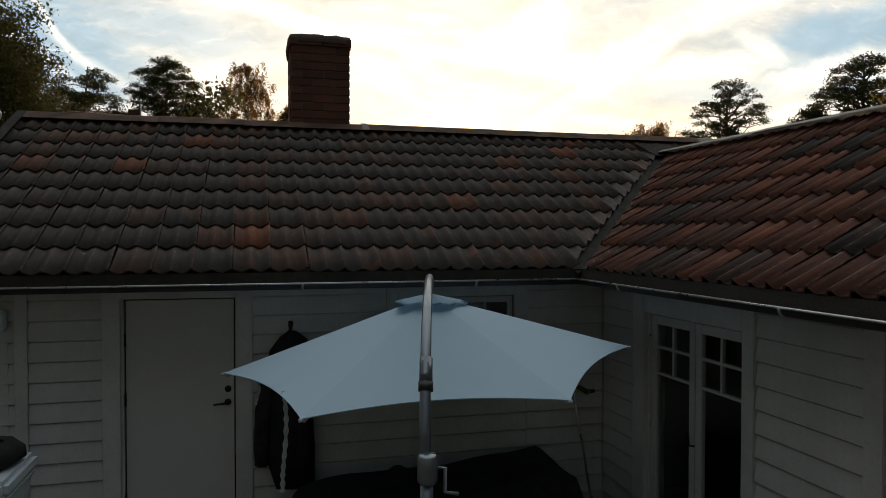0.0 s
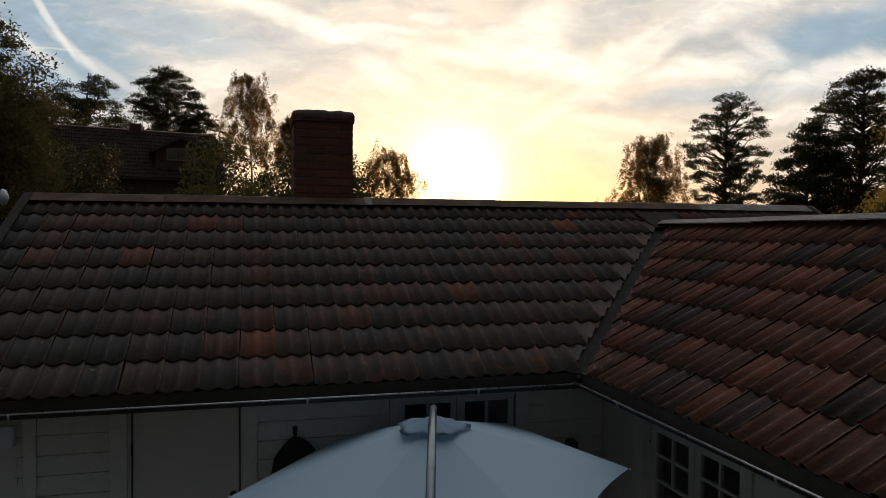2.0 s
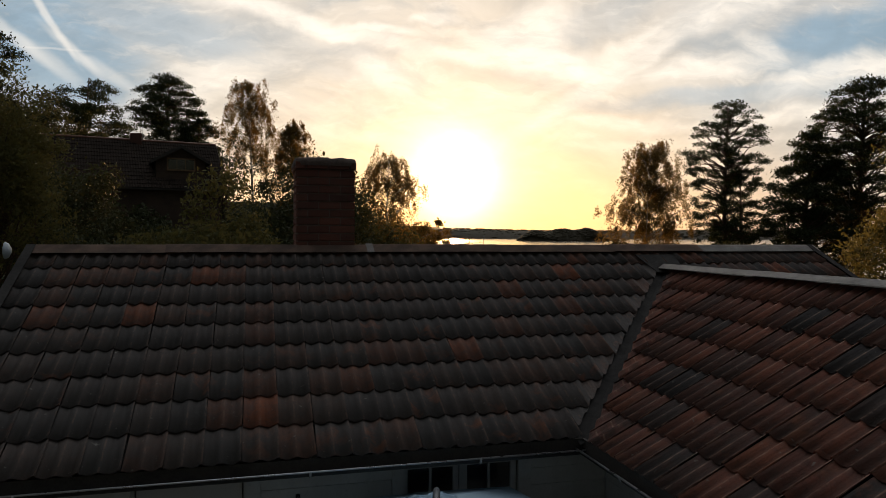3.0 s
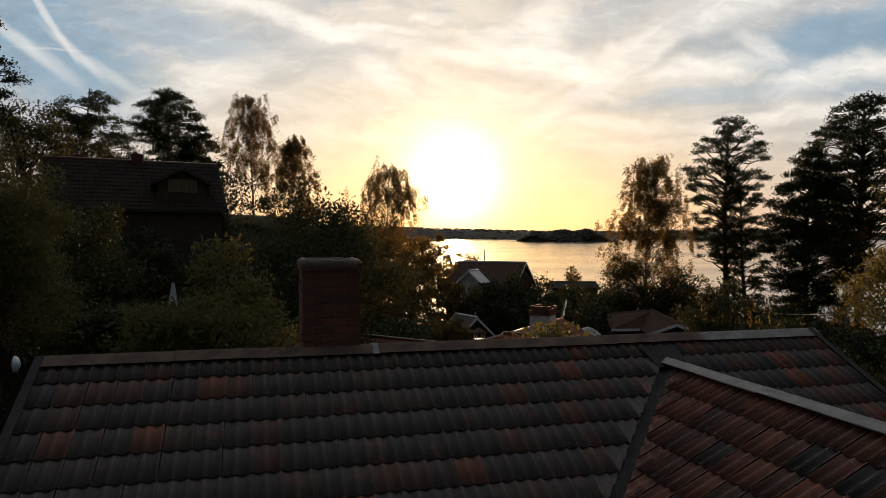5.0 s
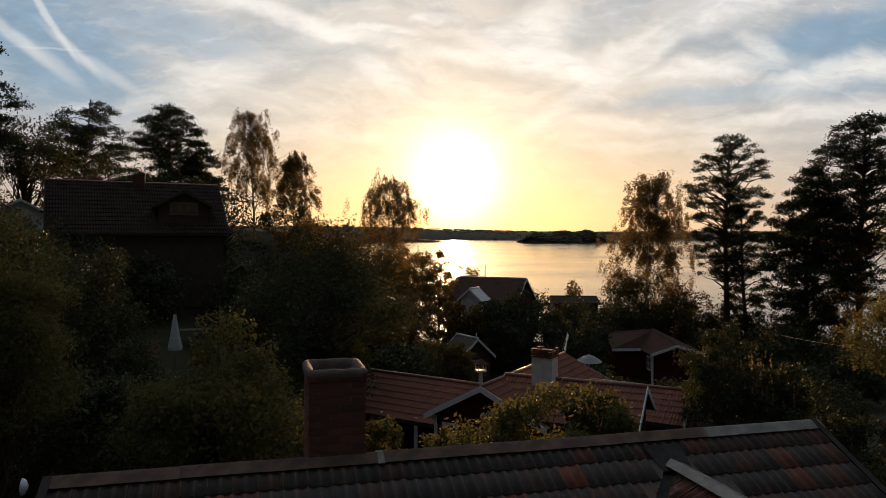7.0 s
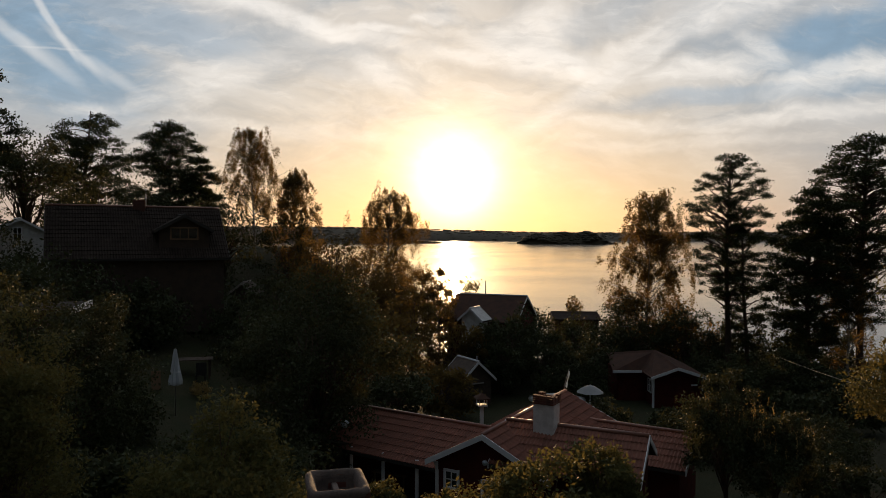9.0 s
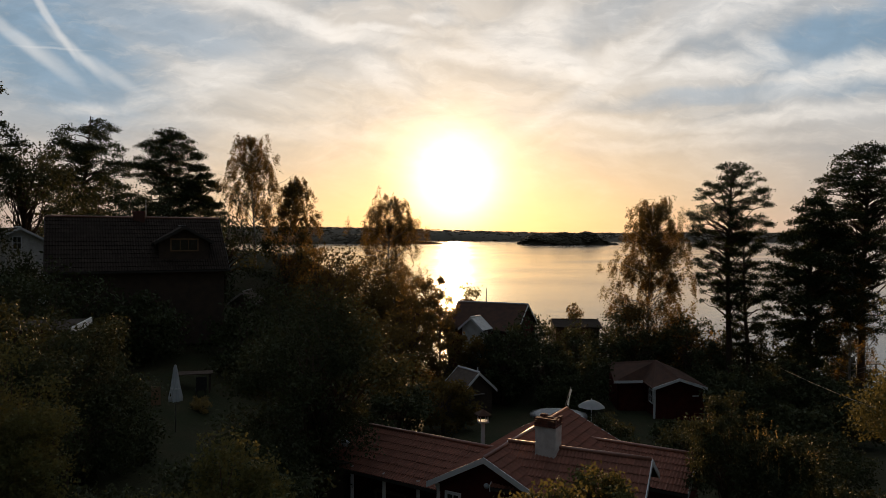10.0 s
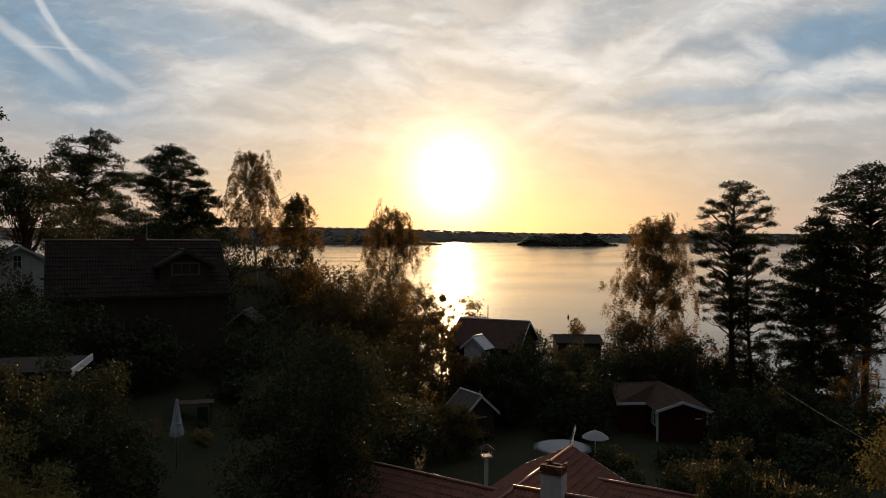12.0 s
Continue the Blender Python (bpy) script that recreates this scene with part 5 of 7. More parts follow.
# ---------------------------------------------------------------- far shores
def far_wood(name, label, cx, cy, half, depth, height, seed, n, turn=0.0, base=SEA):
    """A wooded shore across the water: low rise covered with many small tree shapes."""
    rng = np.random.default_rng(seed)
    verts, faces = [], []
    c, s = math.cos(turn), math.sin(turn)

    def put(a, b, z):
        verts.append((cx + a * c - b * s, cy + a * s + b * c, z))
    for k in range(n):
        a = rng.uniform(-1, 1)
        b = rng.uniform(-1, 1) * math.sqrt(max(0.0, 1 - a * a))
        swell = height * (1 - abs(a) ** 3) * (0.78 + 0.22 * math.sin(a * 7 + seed) * math.cos(a * 3.1 + 2 * seed))
        ground = base - 0.5 + swell * 0.84 * (1 - b * b)
        h = rng.uniform(0.07, 0.12) * height * (0.75 + 0.25 * (1 - a * a))
        r = h * rng.uniform(1.0, 1.8)
        x, y = a * half, b * depth
        i = len(verts)
        for zz, rr in ((0, 0.8), (0.45, 1.0), (0.8, 0.6)):
            for q in range(5):
                t = 2 * math.pi * (q + rng.uniform(0, 0.6)) / 5
                put(x + r * rr * math.cos(t), y + r * rr * math.sin(t), ground + h * (zz + rng.uniform(-0.05, 0.05)))
        put(x, y, ground + h)
        for ring in range(2):
            for q in range(5):
                p, o = i + ring * 5 + q, i + ring * 5 + (q + 1) % 5
                faces.append((p, o, o + 5, p + 5))
        for q in range(5):
            faces.append((i + 10 + q, i + 10 + (q + 1) % 5, i + 15))
    # the rise itself
    i = len(verts)
    m = 90
    for j in range(m + 1):
        a = -1 + 2 * j / m
        swell = height * (1 - abs(a) ** 3) * (0.78 + 0.22 * math.sin(a * 7 + seed) * math.cos(a * 3.1 + 2 * seed))
        w = depth * math.sqrt(max(0.0, 1 - a * a))
        for b in (-1.0, -0.9, -0.7, -0.4, 0, 0.4, 1.0):
            put(a * half, b * w * 1.02, base - 0.3 + swell * 0.84 * (1 - b * b) + (0.05 * height if abs(b) < 0.95 else -0.3))
    for j in range(m):
        for q in range(6):
            p = i + j * 7 + q
            faces.append((p, p + 7, p + 8, p + 1))
    me = bpy.data.meshes.new("mesh")
    me.from_pydata(verts, [], faces)
    me.polygons.foreach_set("use_smooth", [True] * len(faces))
    me.materials.append(HAZED_LEAF)
    return single(name, me, HAZED_LEAF, label, "far shore", "stuff")


far_wood("far_shore", "low wooded shore across the lake", 330, 1520, 1700, 170, 33, 3, 6000, -0.12)
far_wood("far_headland", "wooded headland across the lake", 60, 1020, 200, 60, 18, 5, 1900, -0.2)
far_wood("island", "small dark wooded island in the lake", 425, 935, 66, 34, 24, 7, 1000, -0.26)
far_wood("islet", "low rocky islet with a few shrubs", 486, 905, 9, 5, 5, 8, 14, -0.26)
buoy = single("buoy", tube([(0, 0, -0.2), (0, 0, 0.1), (0, 0, 0.35), (0, 0, 0.5)], [0.14, 0.22, 0.13, 0.04], 10), PLASTIC_DARK, "small dark buoy floating on the lake", "buoy", "", Matrix.Translation((55, 120, SEA + 0.05)), True)


# ---------------------------------------------------------------- neighbouring houses
TILE_FIELDS = []       # slopes whose tiles are laid one by one at the end


def tiled_slope(el, er, rr, rl, w=0.30, gauge=0.37):
    """Rows of waved tiles over a sloping four-sided field, eave first: one stepped, corrugated sheet."""
    el, er, rr, rl = (Vector(p) for p in (el, er, rr, rl))
    nrm = (er - el).cross(rl - el).normalized()
    if nrm.z < 0:
        nrm = -nrm
    cols = max(2, int(round((er - el).length / w * 6)))
    rows = max(2, int(round((rl - el).length / gauge)))
    bm = bmesh.new()
    last = None
    for r in range(rows):
        lines = []
        for t, lift in ((r / rows, 0.035), ((r + 1) / rows, 0.004)):
            a, b = el.lerp(rl, t), er.lerp(rr, t)
            lines.append([bm.verts.new(a.lerp(b, i / cols) + nrm * (lift + 0.022 * math.cos(2 * math.pi * i / 3.0))) for i in range(cols + 1)])
        for i in range(cols):
            bm.faces.new((lines[0][i], lines[0][i + 1], lines[1][i + 1], lines[1][i]))
            if last:
                bm.faces.new((last[i], last[i + 1], lines[0][i + 1], lines[0][i]))
        last = lines[1]
    return bm


def barge(a, b, drop, thick, toward, mat, parent, label=""):
    """A board under a sloping roof edge, from a to b."""
    bm = bmesh.new()
    a, b = Vector(a), Vector(b)
    poly(bm, [a, b, b - Vector((0, 0, drop)), a - Vector((0, 0, drop))], thick, toward)
    return part("barge_board", bm, mat, parent, label)


def gabled(house, r0, r1, half_l, half_r, z_l, z_r, ground, wall_mat, roof_mat, trim_mat, over=0.25, tiles=True, cap=True, inset_l=0.0):
    """One gabled body: ridge from r0 to r1, eaves left and right of it as seen along the ridge."""
    r0, r1 = Vector(r0), Vector(r1)
    ax = (r1 - r0)
    ax.z = 0
    ax.normalize()
    rt = Vector((ax.y, -ax.x, 0))
    zr = r0.z
    s0, s1 = r0 - ax * over, r1 + ax * over
    for half, ze, sgn in ((half_l, z_l, -1), (half_r, z_r, 1)):
        slope = (zr - ze) / half
        e = half + 0.3
        ea, eb = s0 + rt * sgn * e, s1 + rt * sgn * e
        ea.z = eb.z = zr - slope * e
        deck = bmesh.new()
        poly(deck, [ea - Vector((0, 0, 0.02)), eb - Vector((0, 0, 0.02)), s1 - Vector((0, 0, 0.02)), s0 - Vector((0, 0, 0.02))], -0.10, (0, 0, 1))
        roof = part("roof", deck, FAR_GREY if not tiles else SOFFIT, house)
        if tiles:
            if roof_mat == FAR_TILE:
                TILE_FIELDS.append((roof, ea, eb, s1, s0))
            else:
                part("roof_tiles", tiled_slope(ea, eb, s1, s0), roof_mat, roof, "rows of waved dark tiles")
        else:
            sheet = bmesh.new()
            poly(sheet, [ea, eb, s1, s0], 0.02, (0, 0, 1))
            part("roofing", sheet, roof_mat, roof)
        for p, q, d in ((ea, s0, -1), (eb, s1, 1)):
            barge(p + Vector((0, 0, 0.05)), q + Vector((0, 0, 0.05)), 0.20, 0.03, ax * d, trim_mat, house, "white painted barge board")
    bm = bmesh.new()
    z_l += inset_l * (zr - z_l) / half_l
    half_l -= inset_l
    for end, d in ((r0, 1), (r1, -1)):
        pts = [end - rt * half_l, end + rt * half_r]
        a, b = pts
        prof = [Vector((a.x, a.y, ground)), Vector((b.x, b.y, ground)), Vector((b.x, b.y, z_r - 0.1)), Vector((end.x, end.y, zr - 0.12)), Vector((a.x, a.y, z_l - 0.1))]
        poly(bm, prof, 0.15, ax * d)
    for half, ze, sgn in ((half_l, z_l, -1), (half_r, z_r, 1)):
        a, b = r0 + rt * sgn * half + ax * 0.15, r1 + rt * sgn * half - ax * 0.15
        prof = [Vector((a.x, a.y, ground)), Vector((b.x, b.y, ground)), Vector((b.x, b.y, ze - 0.1)), Vector((a.x, a.y, ze - 0.1))]
        poly(bm, prof, 0.15, rt * -sgn)
    part("wall", bm, wall_mat, house)
    if cap:
        part("ridge_cap", tube([s0 + Vector((0, 0, 0.03)), s1 + Vector((0, 0, 0.03))], 0.075, 8), RIDGE_TILE if tiles else trim_mat, house, "", True)
    return ax, rt


def small_window(house, centre, along, out, w, h, bars=2, rows=2, frame_mat=None):
    """A window let in proud of a wall: casing, glass and bars."""
    c, u, n = Vector(centre), Vector(along).normalized(), Vector(out).normalized()
    m = Matrix(((u.x, n.x, 0, c.x), (u.y, n.y, 0, c.y), (0, 0, 1, c.z), (0, 0, 0, 1)))
    mat = frame_mat or WHITE_TRIM
    # opaque dark plate behind the glass, painted in for the unlit room
    win = part("window", box(-w / 2, w / 2, -0.01, 0.012, -h / 2, h / 2), PLASTIC_DARK, house, "dark window with white casing")
    win.matrix_local = m
    for x0, x1, z0, z1 in ((-w / 2 - 0.09, -w / 2, -h / 2 - 0.09, h / 2 + 0.09), (w / 2, w / 2 + 0.09, -h / 2 - 0.09, h / 2 + 0.09), (-w / 2, w / 2, h / 2, h / 2 + 0.09), (-w / 2, w / 2, -h / 2 - 0.09, -h / 2)):
        part("frame", box(x0, x1, -0.01, 0.04, z0, z1), mat, win)
    for k in range(1, bars):
        x = lerp(-w / 2, w / 2, k / bars)
        part("frame", box(x - 0.02, x + 0.02, 0.012, 0.03, -h / 2, h / 2), mat, win)
    for k in range(1, rows):
        z = lerp(-h / 2, h / 2, k / rows)
        part("frame", box(-w / 2, w / 2, 0.013, 0.028, z - 0.02, z + 0.02), mat, win)
    g = part("pane", box(-w / 2, w / 2, 0.014, 0.018, -h / 2, h / 2), GLASS, win)
    return win


def red_cottage():
    h = thing("red_cottage", "red wooden cottage with tiled roofs and white barge boards", "house")
    G, E = Vector((4.25, 16.2, 2.15)), Vector((9.35, 21.35, 2.13))
    ax, rt = gabled(h, G, E, 1.85, 2.0, 1.15, 1.20, -1.4, RED_WOOD, FAR_TILE, WHITE_TRIM)
    # long low wing with an open porch under its eave
    L0, L1 = Vector((5.4, 19.4, 1.42)), Vector((1.2, 23.9, 1.42))
    gabled(h, L0, L1, 1.9, 1.9, 0.45, 0.45, -1.5, RED_WOOD, FAR_TILE, WHITE_TRIM, inset_l=1.0)
    # cross wing with its own small gable
    R0, R1 = Vector((5.6, 17.2, 2.24)), Vector((8.95, 14.5, 2.24))
    gabled(h, R0, R1, 1.5, 1.5, 1.40, 1.40, -1.0, RED_WOOD, FAR_TILE, WHITE_TRIM)
    B0 = E - ax * 0.95 + rt * 1.0
    B1 = E - ax * 0.95 + rt * 5.2
    B0.z = B1.z = 1.38
    gabled(h, B0, B1, 1.5, 1.5, 0.65, 0.65, -1.5, RED_WOOD, FAR_TILE, WHITE_TRIM)
    # windows in the front gable
    face = G - ax * 0.012
    small_window(h, face - rt * 1.25 + Vector((0, 0, -1.72)), rt, -ax, 0.42, 0.5)
    small_window(h, face + rt * 0.35 + Vector((0, 0, -2.05)), rt, -ax, 0.8, 0.9)
    part("gable_lamp", tube([face + Vector((0, 0, -0.95)), face - ax * 0.05 + Vector((0, 0, -0.95))], 0.09, 12), PLASTIC_WHITE, h, "round white gable lamp", True)
    part("drain_pipe", tube([face - rt * 2.0 + Vector((0, 0, -1.05)), face - rt * 1.80 + Vector((0, 0, -1.5)), face - rt * 1.80 + Vector((0, 0, -3.3))], 0.045, 8), WHITE_TRIM, h, "white drain pipe", True)
    part("corner_board", box(-0.06, 0.06, -0.02, 0.02, 0, 2.3, m=Matrix.Translation(face - rt * 1.82 + Vector((0, 0, -3.5)))), WHITE_TRIM, h)
    # posts of the porch
    lx = (L1 - L0)
    lx.z = 0
    lx.normalize()
    lr = Vector((lx.y, -lx.x, 0))
    for k in (0.30, 0.55, 0.8, 0.98):
        p = L0.lerp(L1, k) + (-lr if (-lr).y < 0 else lr) * 2.0
        part("porch_post", box(-0.06, 0.06, -0.06, 0.06, -1.5, 0.42, 0.01, m=Matrix.Translation((p.x, p.y, 0))), WHITE_TRIM, h, "white porch post")
    aw = Matrix.Translation((-0.06, 22.29, 0.48)) @ Matrix.Rotation(math.atan2(lx.y, lx.x), 4, "Z") @ Matrix.Rotation(radians(12), 4, "X")
    part("awning", box(-0.7, 0.7, -0.5, 0.5, -0.03, 0.03, 0.01, m=aw), FAR_GREY, h, "small felt-covered lean-to roof")
    part("lean_to", box(-0.6, 0.6, -0.4, 0.4, -2.0, -0.05, m=Matrix.Translation((-0.06, 22.29, 0.38)) @ Matrix.Rotation(math.atan2(lx.y, lx.x), 4, "Z")), BROWN_WOOD, h)
    part("dish", tube([(0.40, 22.75, 1.0), (0.42, 22.70, 1.02), (0.44, 22.62, 1.06)], [0.03, 0.16, 0.19], 14), PLASTIC_WHITE, h, "small white dish at the roof end", True)
    # whitewashed chimney with a broken brick top
    cx, cy = 6.46, 16.36
    cm = Matrix.Translation((cx, cy, 0)) @ Matrix.Rotation(math.atan2(rt.y, rt.x), 4, "Z")
    st = part("chimney", box(-0.36, 0.36, -0.30, 0.30, 1.2, 3.00, 0.02, m=cm), WHITE_RENDER, h, "whitewashed chimney, bare brick at the top")
    rnd = random.Random(4)
    me = mesh_of(box(0, 0.23, 0, 0.11, 0, 0.065, 0.005), BRICK)
    for r in range(4):
        for face_i in range(4):
            for k in range(3):
                if r == 3 and rnd.random() < 0.35:
                    continue
                ob = part("brick", me, BRICK, st)
                off = -0.37 + k * 0.245
                base = {0: (off, -0.33, 0), 1: (off, 0.22, 0), 2: (-0.26, off + 0.03, 90), 3: (0.37, off + 0.03, 90)}[face_i]
                ob.matrix_local = cm @ pose(base[0], base[1], 3.005 + r * 0.075, 0, 0, base[2] + rnd.uniform(-3, 3))
    return h, E, ax, rt


house_a, house_e, a_ax, a_rt = red_cottage()

flag = thing("flag", "small pale pennant on a thin pole above the roof", "flag", Matrix.Translation(house_e + Vector((0.15, 0.25, -1.0))))
part("pole", tube([(0, 0, -2.4), (0.0, 0, 1.2), (0.22, 0.0, 1.9)], [0.02, 0.018, 0.012], 6), WOOD_GREY, flag, "", True)
bm = bmesh.new()
cols = 8
rows_ = [[bm.verts.new((0.20 - 0.02 * i + 0.06 * j / 3, 0.03 * math.sin(i * 1.3 + j), 1.85 - 0.10 * i - 0.02 * j)) for j in range(4)] for i in range(cols)]
for i in range(cols - 1):
    for j in range(3):
        bm.faces.new((rows_[i][j], rows_[i][j + 1], rows_[i + 1][j + 1], rows_[i + 1][j]))
bmesh.ops.solidify(bm, geom=bm.faces[:], thickness=0.004)
part("cloth", bm, PLASTIC_WHITE, flag, "limp pale cloth", True)

feeder = thing("bird_feeder", "white bird table with a little roof on a post", "bird feeder", Matrix.Translation((6.95, 24.9, level(6.95, 24.9))))
part("post", box(-0.075, 0.075, -0.075, 0.075, 0.0, 2.62, 0.008), WHITE_TRIM, feeder)
part("tray", box(-0.22, 0.22, -0.22, 0.22, 2.622, 2.70, 0.008), WHITE_TRIM, feeder)
for sx in (-0.18, 0.18):
    for sy in (-0.18, 0.18):
        part("corner_post", box(sx - 0.02, sx + 0.02, sy - 0.02, sy + 0.02, 2.70, 2.96), WHITE_TRIM, feeder)
bm = bmesh.new()
foot = [bm.verts.new(p) for p in ((-0.31, -0.31, 2.95), (0.31, -0.31, 2.95), (0.31, 0.31, 2.95), (-0.31, 0.31, 2.95))]
rim = [bm.verts.new(p) for p in ((-0.31, -0.31, 2.99), (0.31, -0.31, 2.99), (0.31, 0.31, 2.99), (-0.31, 0.31, 2.99))]
peak = bm.verts.new((0, 0, 3.22))
bm.faces.new(foot[::-1])
for k in range(4):
    bm.faces.new((foot[k], foot[(k + 1) % 4], rim[(k + 1) % 4], rim[k]))
    bm.faces.new((rim[k], rim[(k + 1) % 4], peak))
part("roof", bm, BROWN_ROOF, feeder, "small dark hipped roof")

porch_table = thing("porch_table", "reddish wooden table under the porch roof", "table", Matrix.Translation((2.24, 21.7, -1.45)) @ Matrix.Rotation(radians(-40), 4, "Z"))
part("tabletop", box(-0.75, 0.75, -0.4, 0.4, 0.70, 0.74, 0.008), TAN_WOOD, porch_table)
for sx in (-0.65, 0.65):
    for sy in (-0.32, 0.32):
        part("leg", box(sx - 0.03, sx + 0.03, sy - 0.03, sy + 0.03, 0.0, 0.70), TAN_WOOD, porch_table)


def open_parasol(x, y, z, r, label, drop=0.28):
    g = level(x, y)
    p = thing("garden_parasol", label, "parasol", Matrix.Translation((x, y, g)))
    part("pole", tube([(0, 0, 0), (0, 0, z - g)], 0.025, 8), WHITE_TRIM, p, "", True)
    bm = bmesh.new()
    n = 8
    rings = []
    for t in (0.02, 0.35, 0.7, 1.0):
        rings.append([bm.verts.new((r * t * math.cos(2 * math.pi * k / (2 * n)) * (1 - (0.05 if k % 2 else 0)), r * t * math.sin(2 * math.pi * k / (2 * n)) * (1 - (0.05 if k % 2 else 0)), z - g - drop * t ** 1.6)) for k in range(2 * n)])
    for a, b in zip(rings, rings[1:]):
        for k in range(2 * n):
            bm.faces.new((a[k], a[(k + 1) % (2 * n)], b[(k + 1) % (2 * n)], b[k]))
    bm.faces.new(rings[0])
    bmesh.ops.solidify(bm, geom=bm.faces[:], thickness=0.006)
    part("canopy", bm, GARDEN_CLOTH, p, "", True)
    part("finial", tube([(0, 0, z - g), (0, 0, z - g + 0.06)], [0.03, 0.01], 8), WHITE_TRIM, p)
    return p


open_parasol(11.1, 25.9, 0.82, 1.45, "open white garden parasol beside the red cottage", 0.12)
open_parasol(13.6, 27.4, 0.95, 0.70, "small pale blue-white open parasol", 0.36)

# garden seat by the folded parasol
x, y = -6.17, 33.7
table = thing("garden_table", "dark weathered garden table on the slope", "table", Matrix.Translation((x, y, level(x, y))))
for k in range(6):
    part("tabletop_board", box(-0.95, 0.95, -0.45 + k * 0.152, -0.305 + k * 0.152, 0.80, 0.84, 0.006), BROWN_WOOD, table)
for sx in (-0.8, 0.8):
    for sy in (-0.35, 0.35):
        part("leg", box(sx - 0.04, sx + 0.04, sy - 0.04, sy + 0.04, -0.2, 0.80, 0.005), BROWN_WOOD, table)
x, y = -5.75, 32.7
chair = thing("garden_chair", "dark high-backed garden chair at the table", "chair", Matrix.Translation((x, y, level(x, y))) @ Matrix.Rotation(radians(10), 4, "Z"))
part("seat", box(-0.26, 0.26, -0.25, 0.25, 0.42, 0.46, 0.01), PLASTIC_DARK, chair)
part("backrest", box(-0.26, 0.26, -0.29, -0.25, 0.47, 1.12, 0.015), PLASTIC_DARK, chair)
for sx in (-0.22, 0.22):
    for sy in (-0.22, 0.22):
        part("leg", box(sx - 0.02, sx + 0.02, sy - 0.02, sy + 0.02, -0.1, 0.42, 0.004), PLASTIC_DARK, chair)
x, y = -7.69, 31.0
board = thing("standing_board", "yellowish wooden board standing in the garden", "board", Matrix.Translation((x, y, level(x, y))) @ Matrix.Rotation(radians(12), 4, "Z") @ Matrix.Rotation(radians(-6), 4, "X"))
part("panel", box(-0.22, 0.22, -0.02, 0.02, 0.0, 0.92, 0.006), TAN_WOOD, board)
for zz in (0.2, 0.72):
    part("batten", box(-0.20, 0.20, 0.021, 0.045, zz, zz + 0.07, 0.004), TAN_WOOD, board)

# closed parasol on the wooded side
x, y = -6.5, 28.0
g = level(x, y)
par = thing("closed_parasol", "folded white garden parasol on its pole", "parasol", Matrix.Translation((x, y, g)))
top = 3.45 - g
part("pole", tube([(0, 0, 0), (0, 0, top + 0.05)], 0.025, 8), WOOD_GREY, par, "", True)
bm = bmesh.new()
rings = []
for zz, rr in ((top, 0.05), (top - 0.35, 0.10), (top - 0.9, 0.17), (top - 1.45, 0.27), (top - 1.6, 0.25)):
    rings.append([bm.verts.new((rr * (1 + 0.22 * (-1) ** k) * math.cos(k * math.pi / 7), rr * (1 + 0.22 * (-1) ** k) * math.sin(k * math.pi / 7), zz)) for k in range(14)])
for a, b in zip(rings, rings[1:]):
    for k in range(14):
        bm.faces.new((a[k], a[(k + 1) % 14], b[(k + 1) % 14], b[k]))
bm.faces.new(rings[0][::-1])
bm.faces.new(rings[-1])
part("canopy", bm, GARDEN_CLOTH, par, "folded white cloth")
part("tie", tube([(0, 0, top - 1.0), (0, 0, top - 1.06)], 0.21, 14), WHITE_TRIM, par)


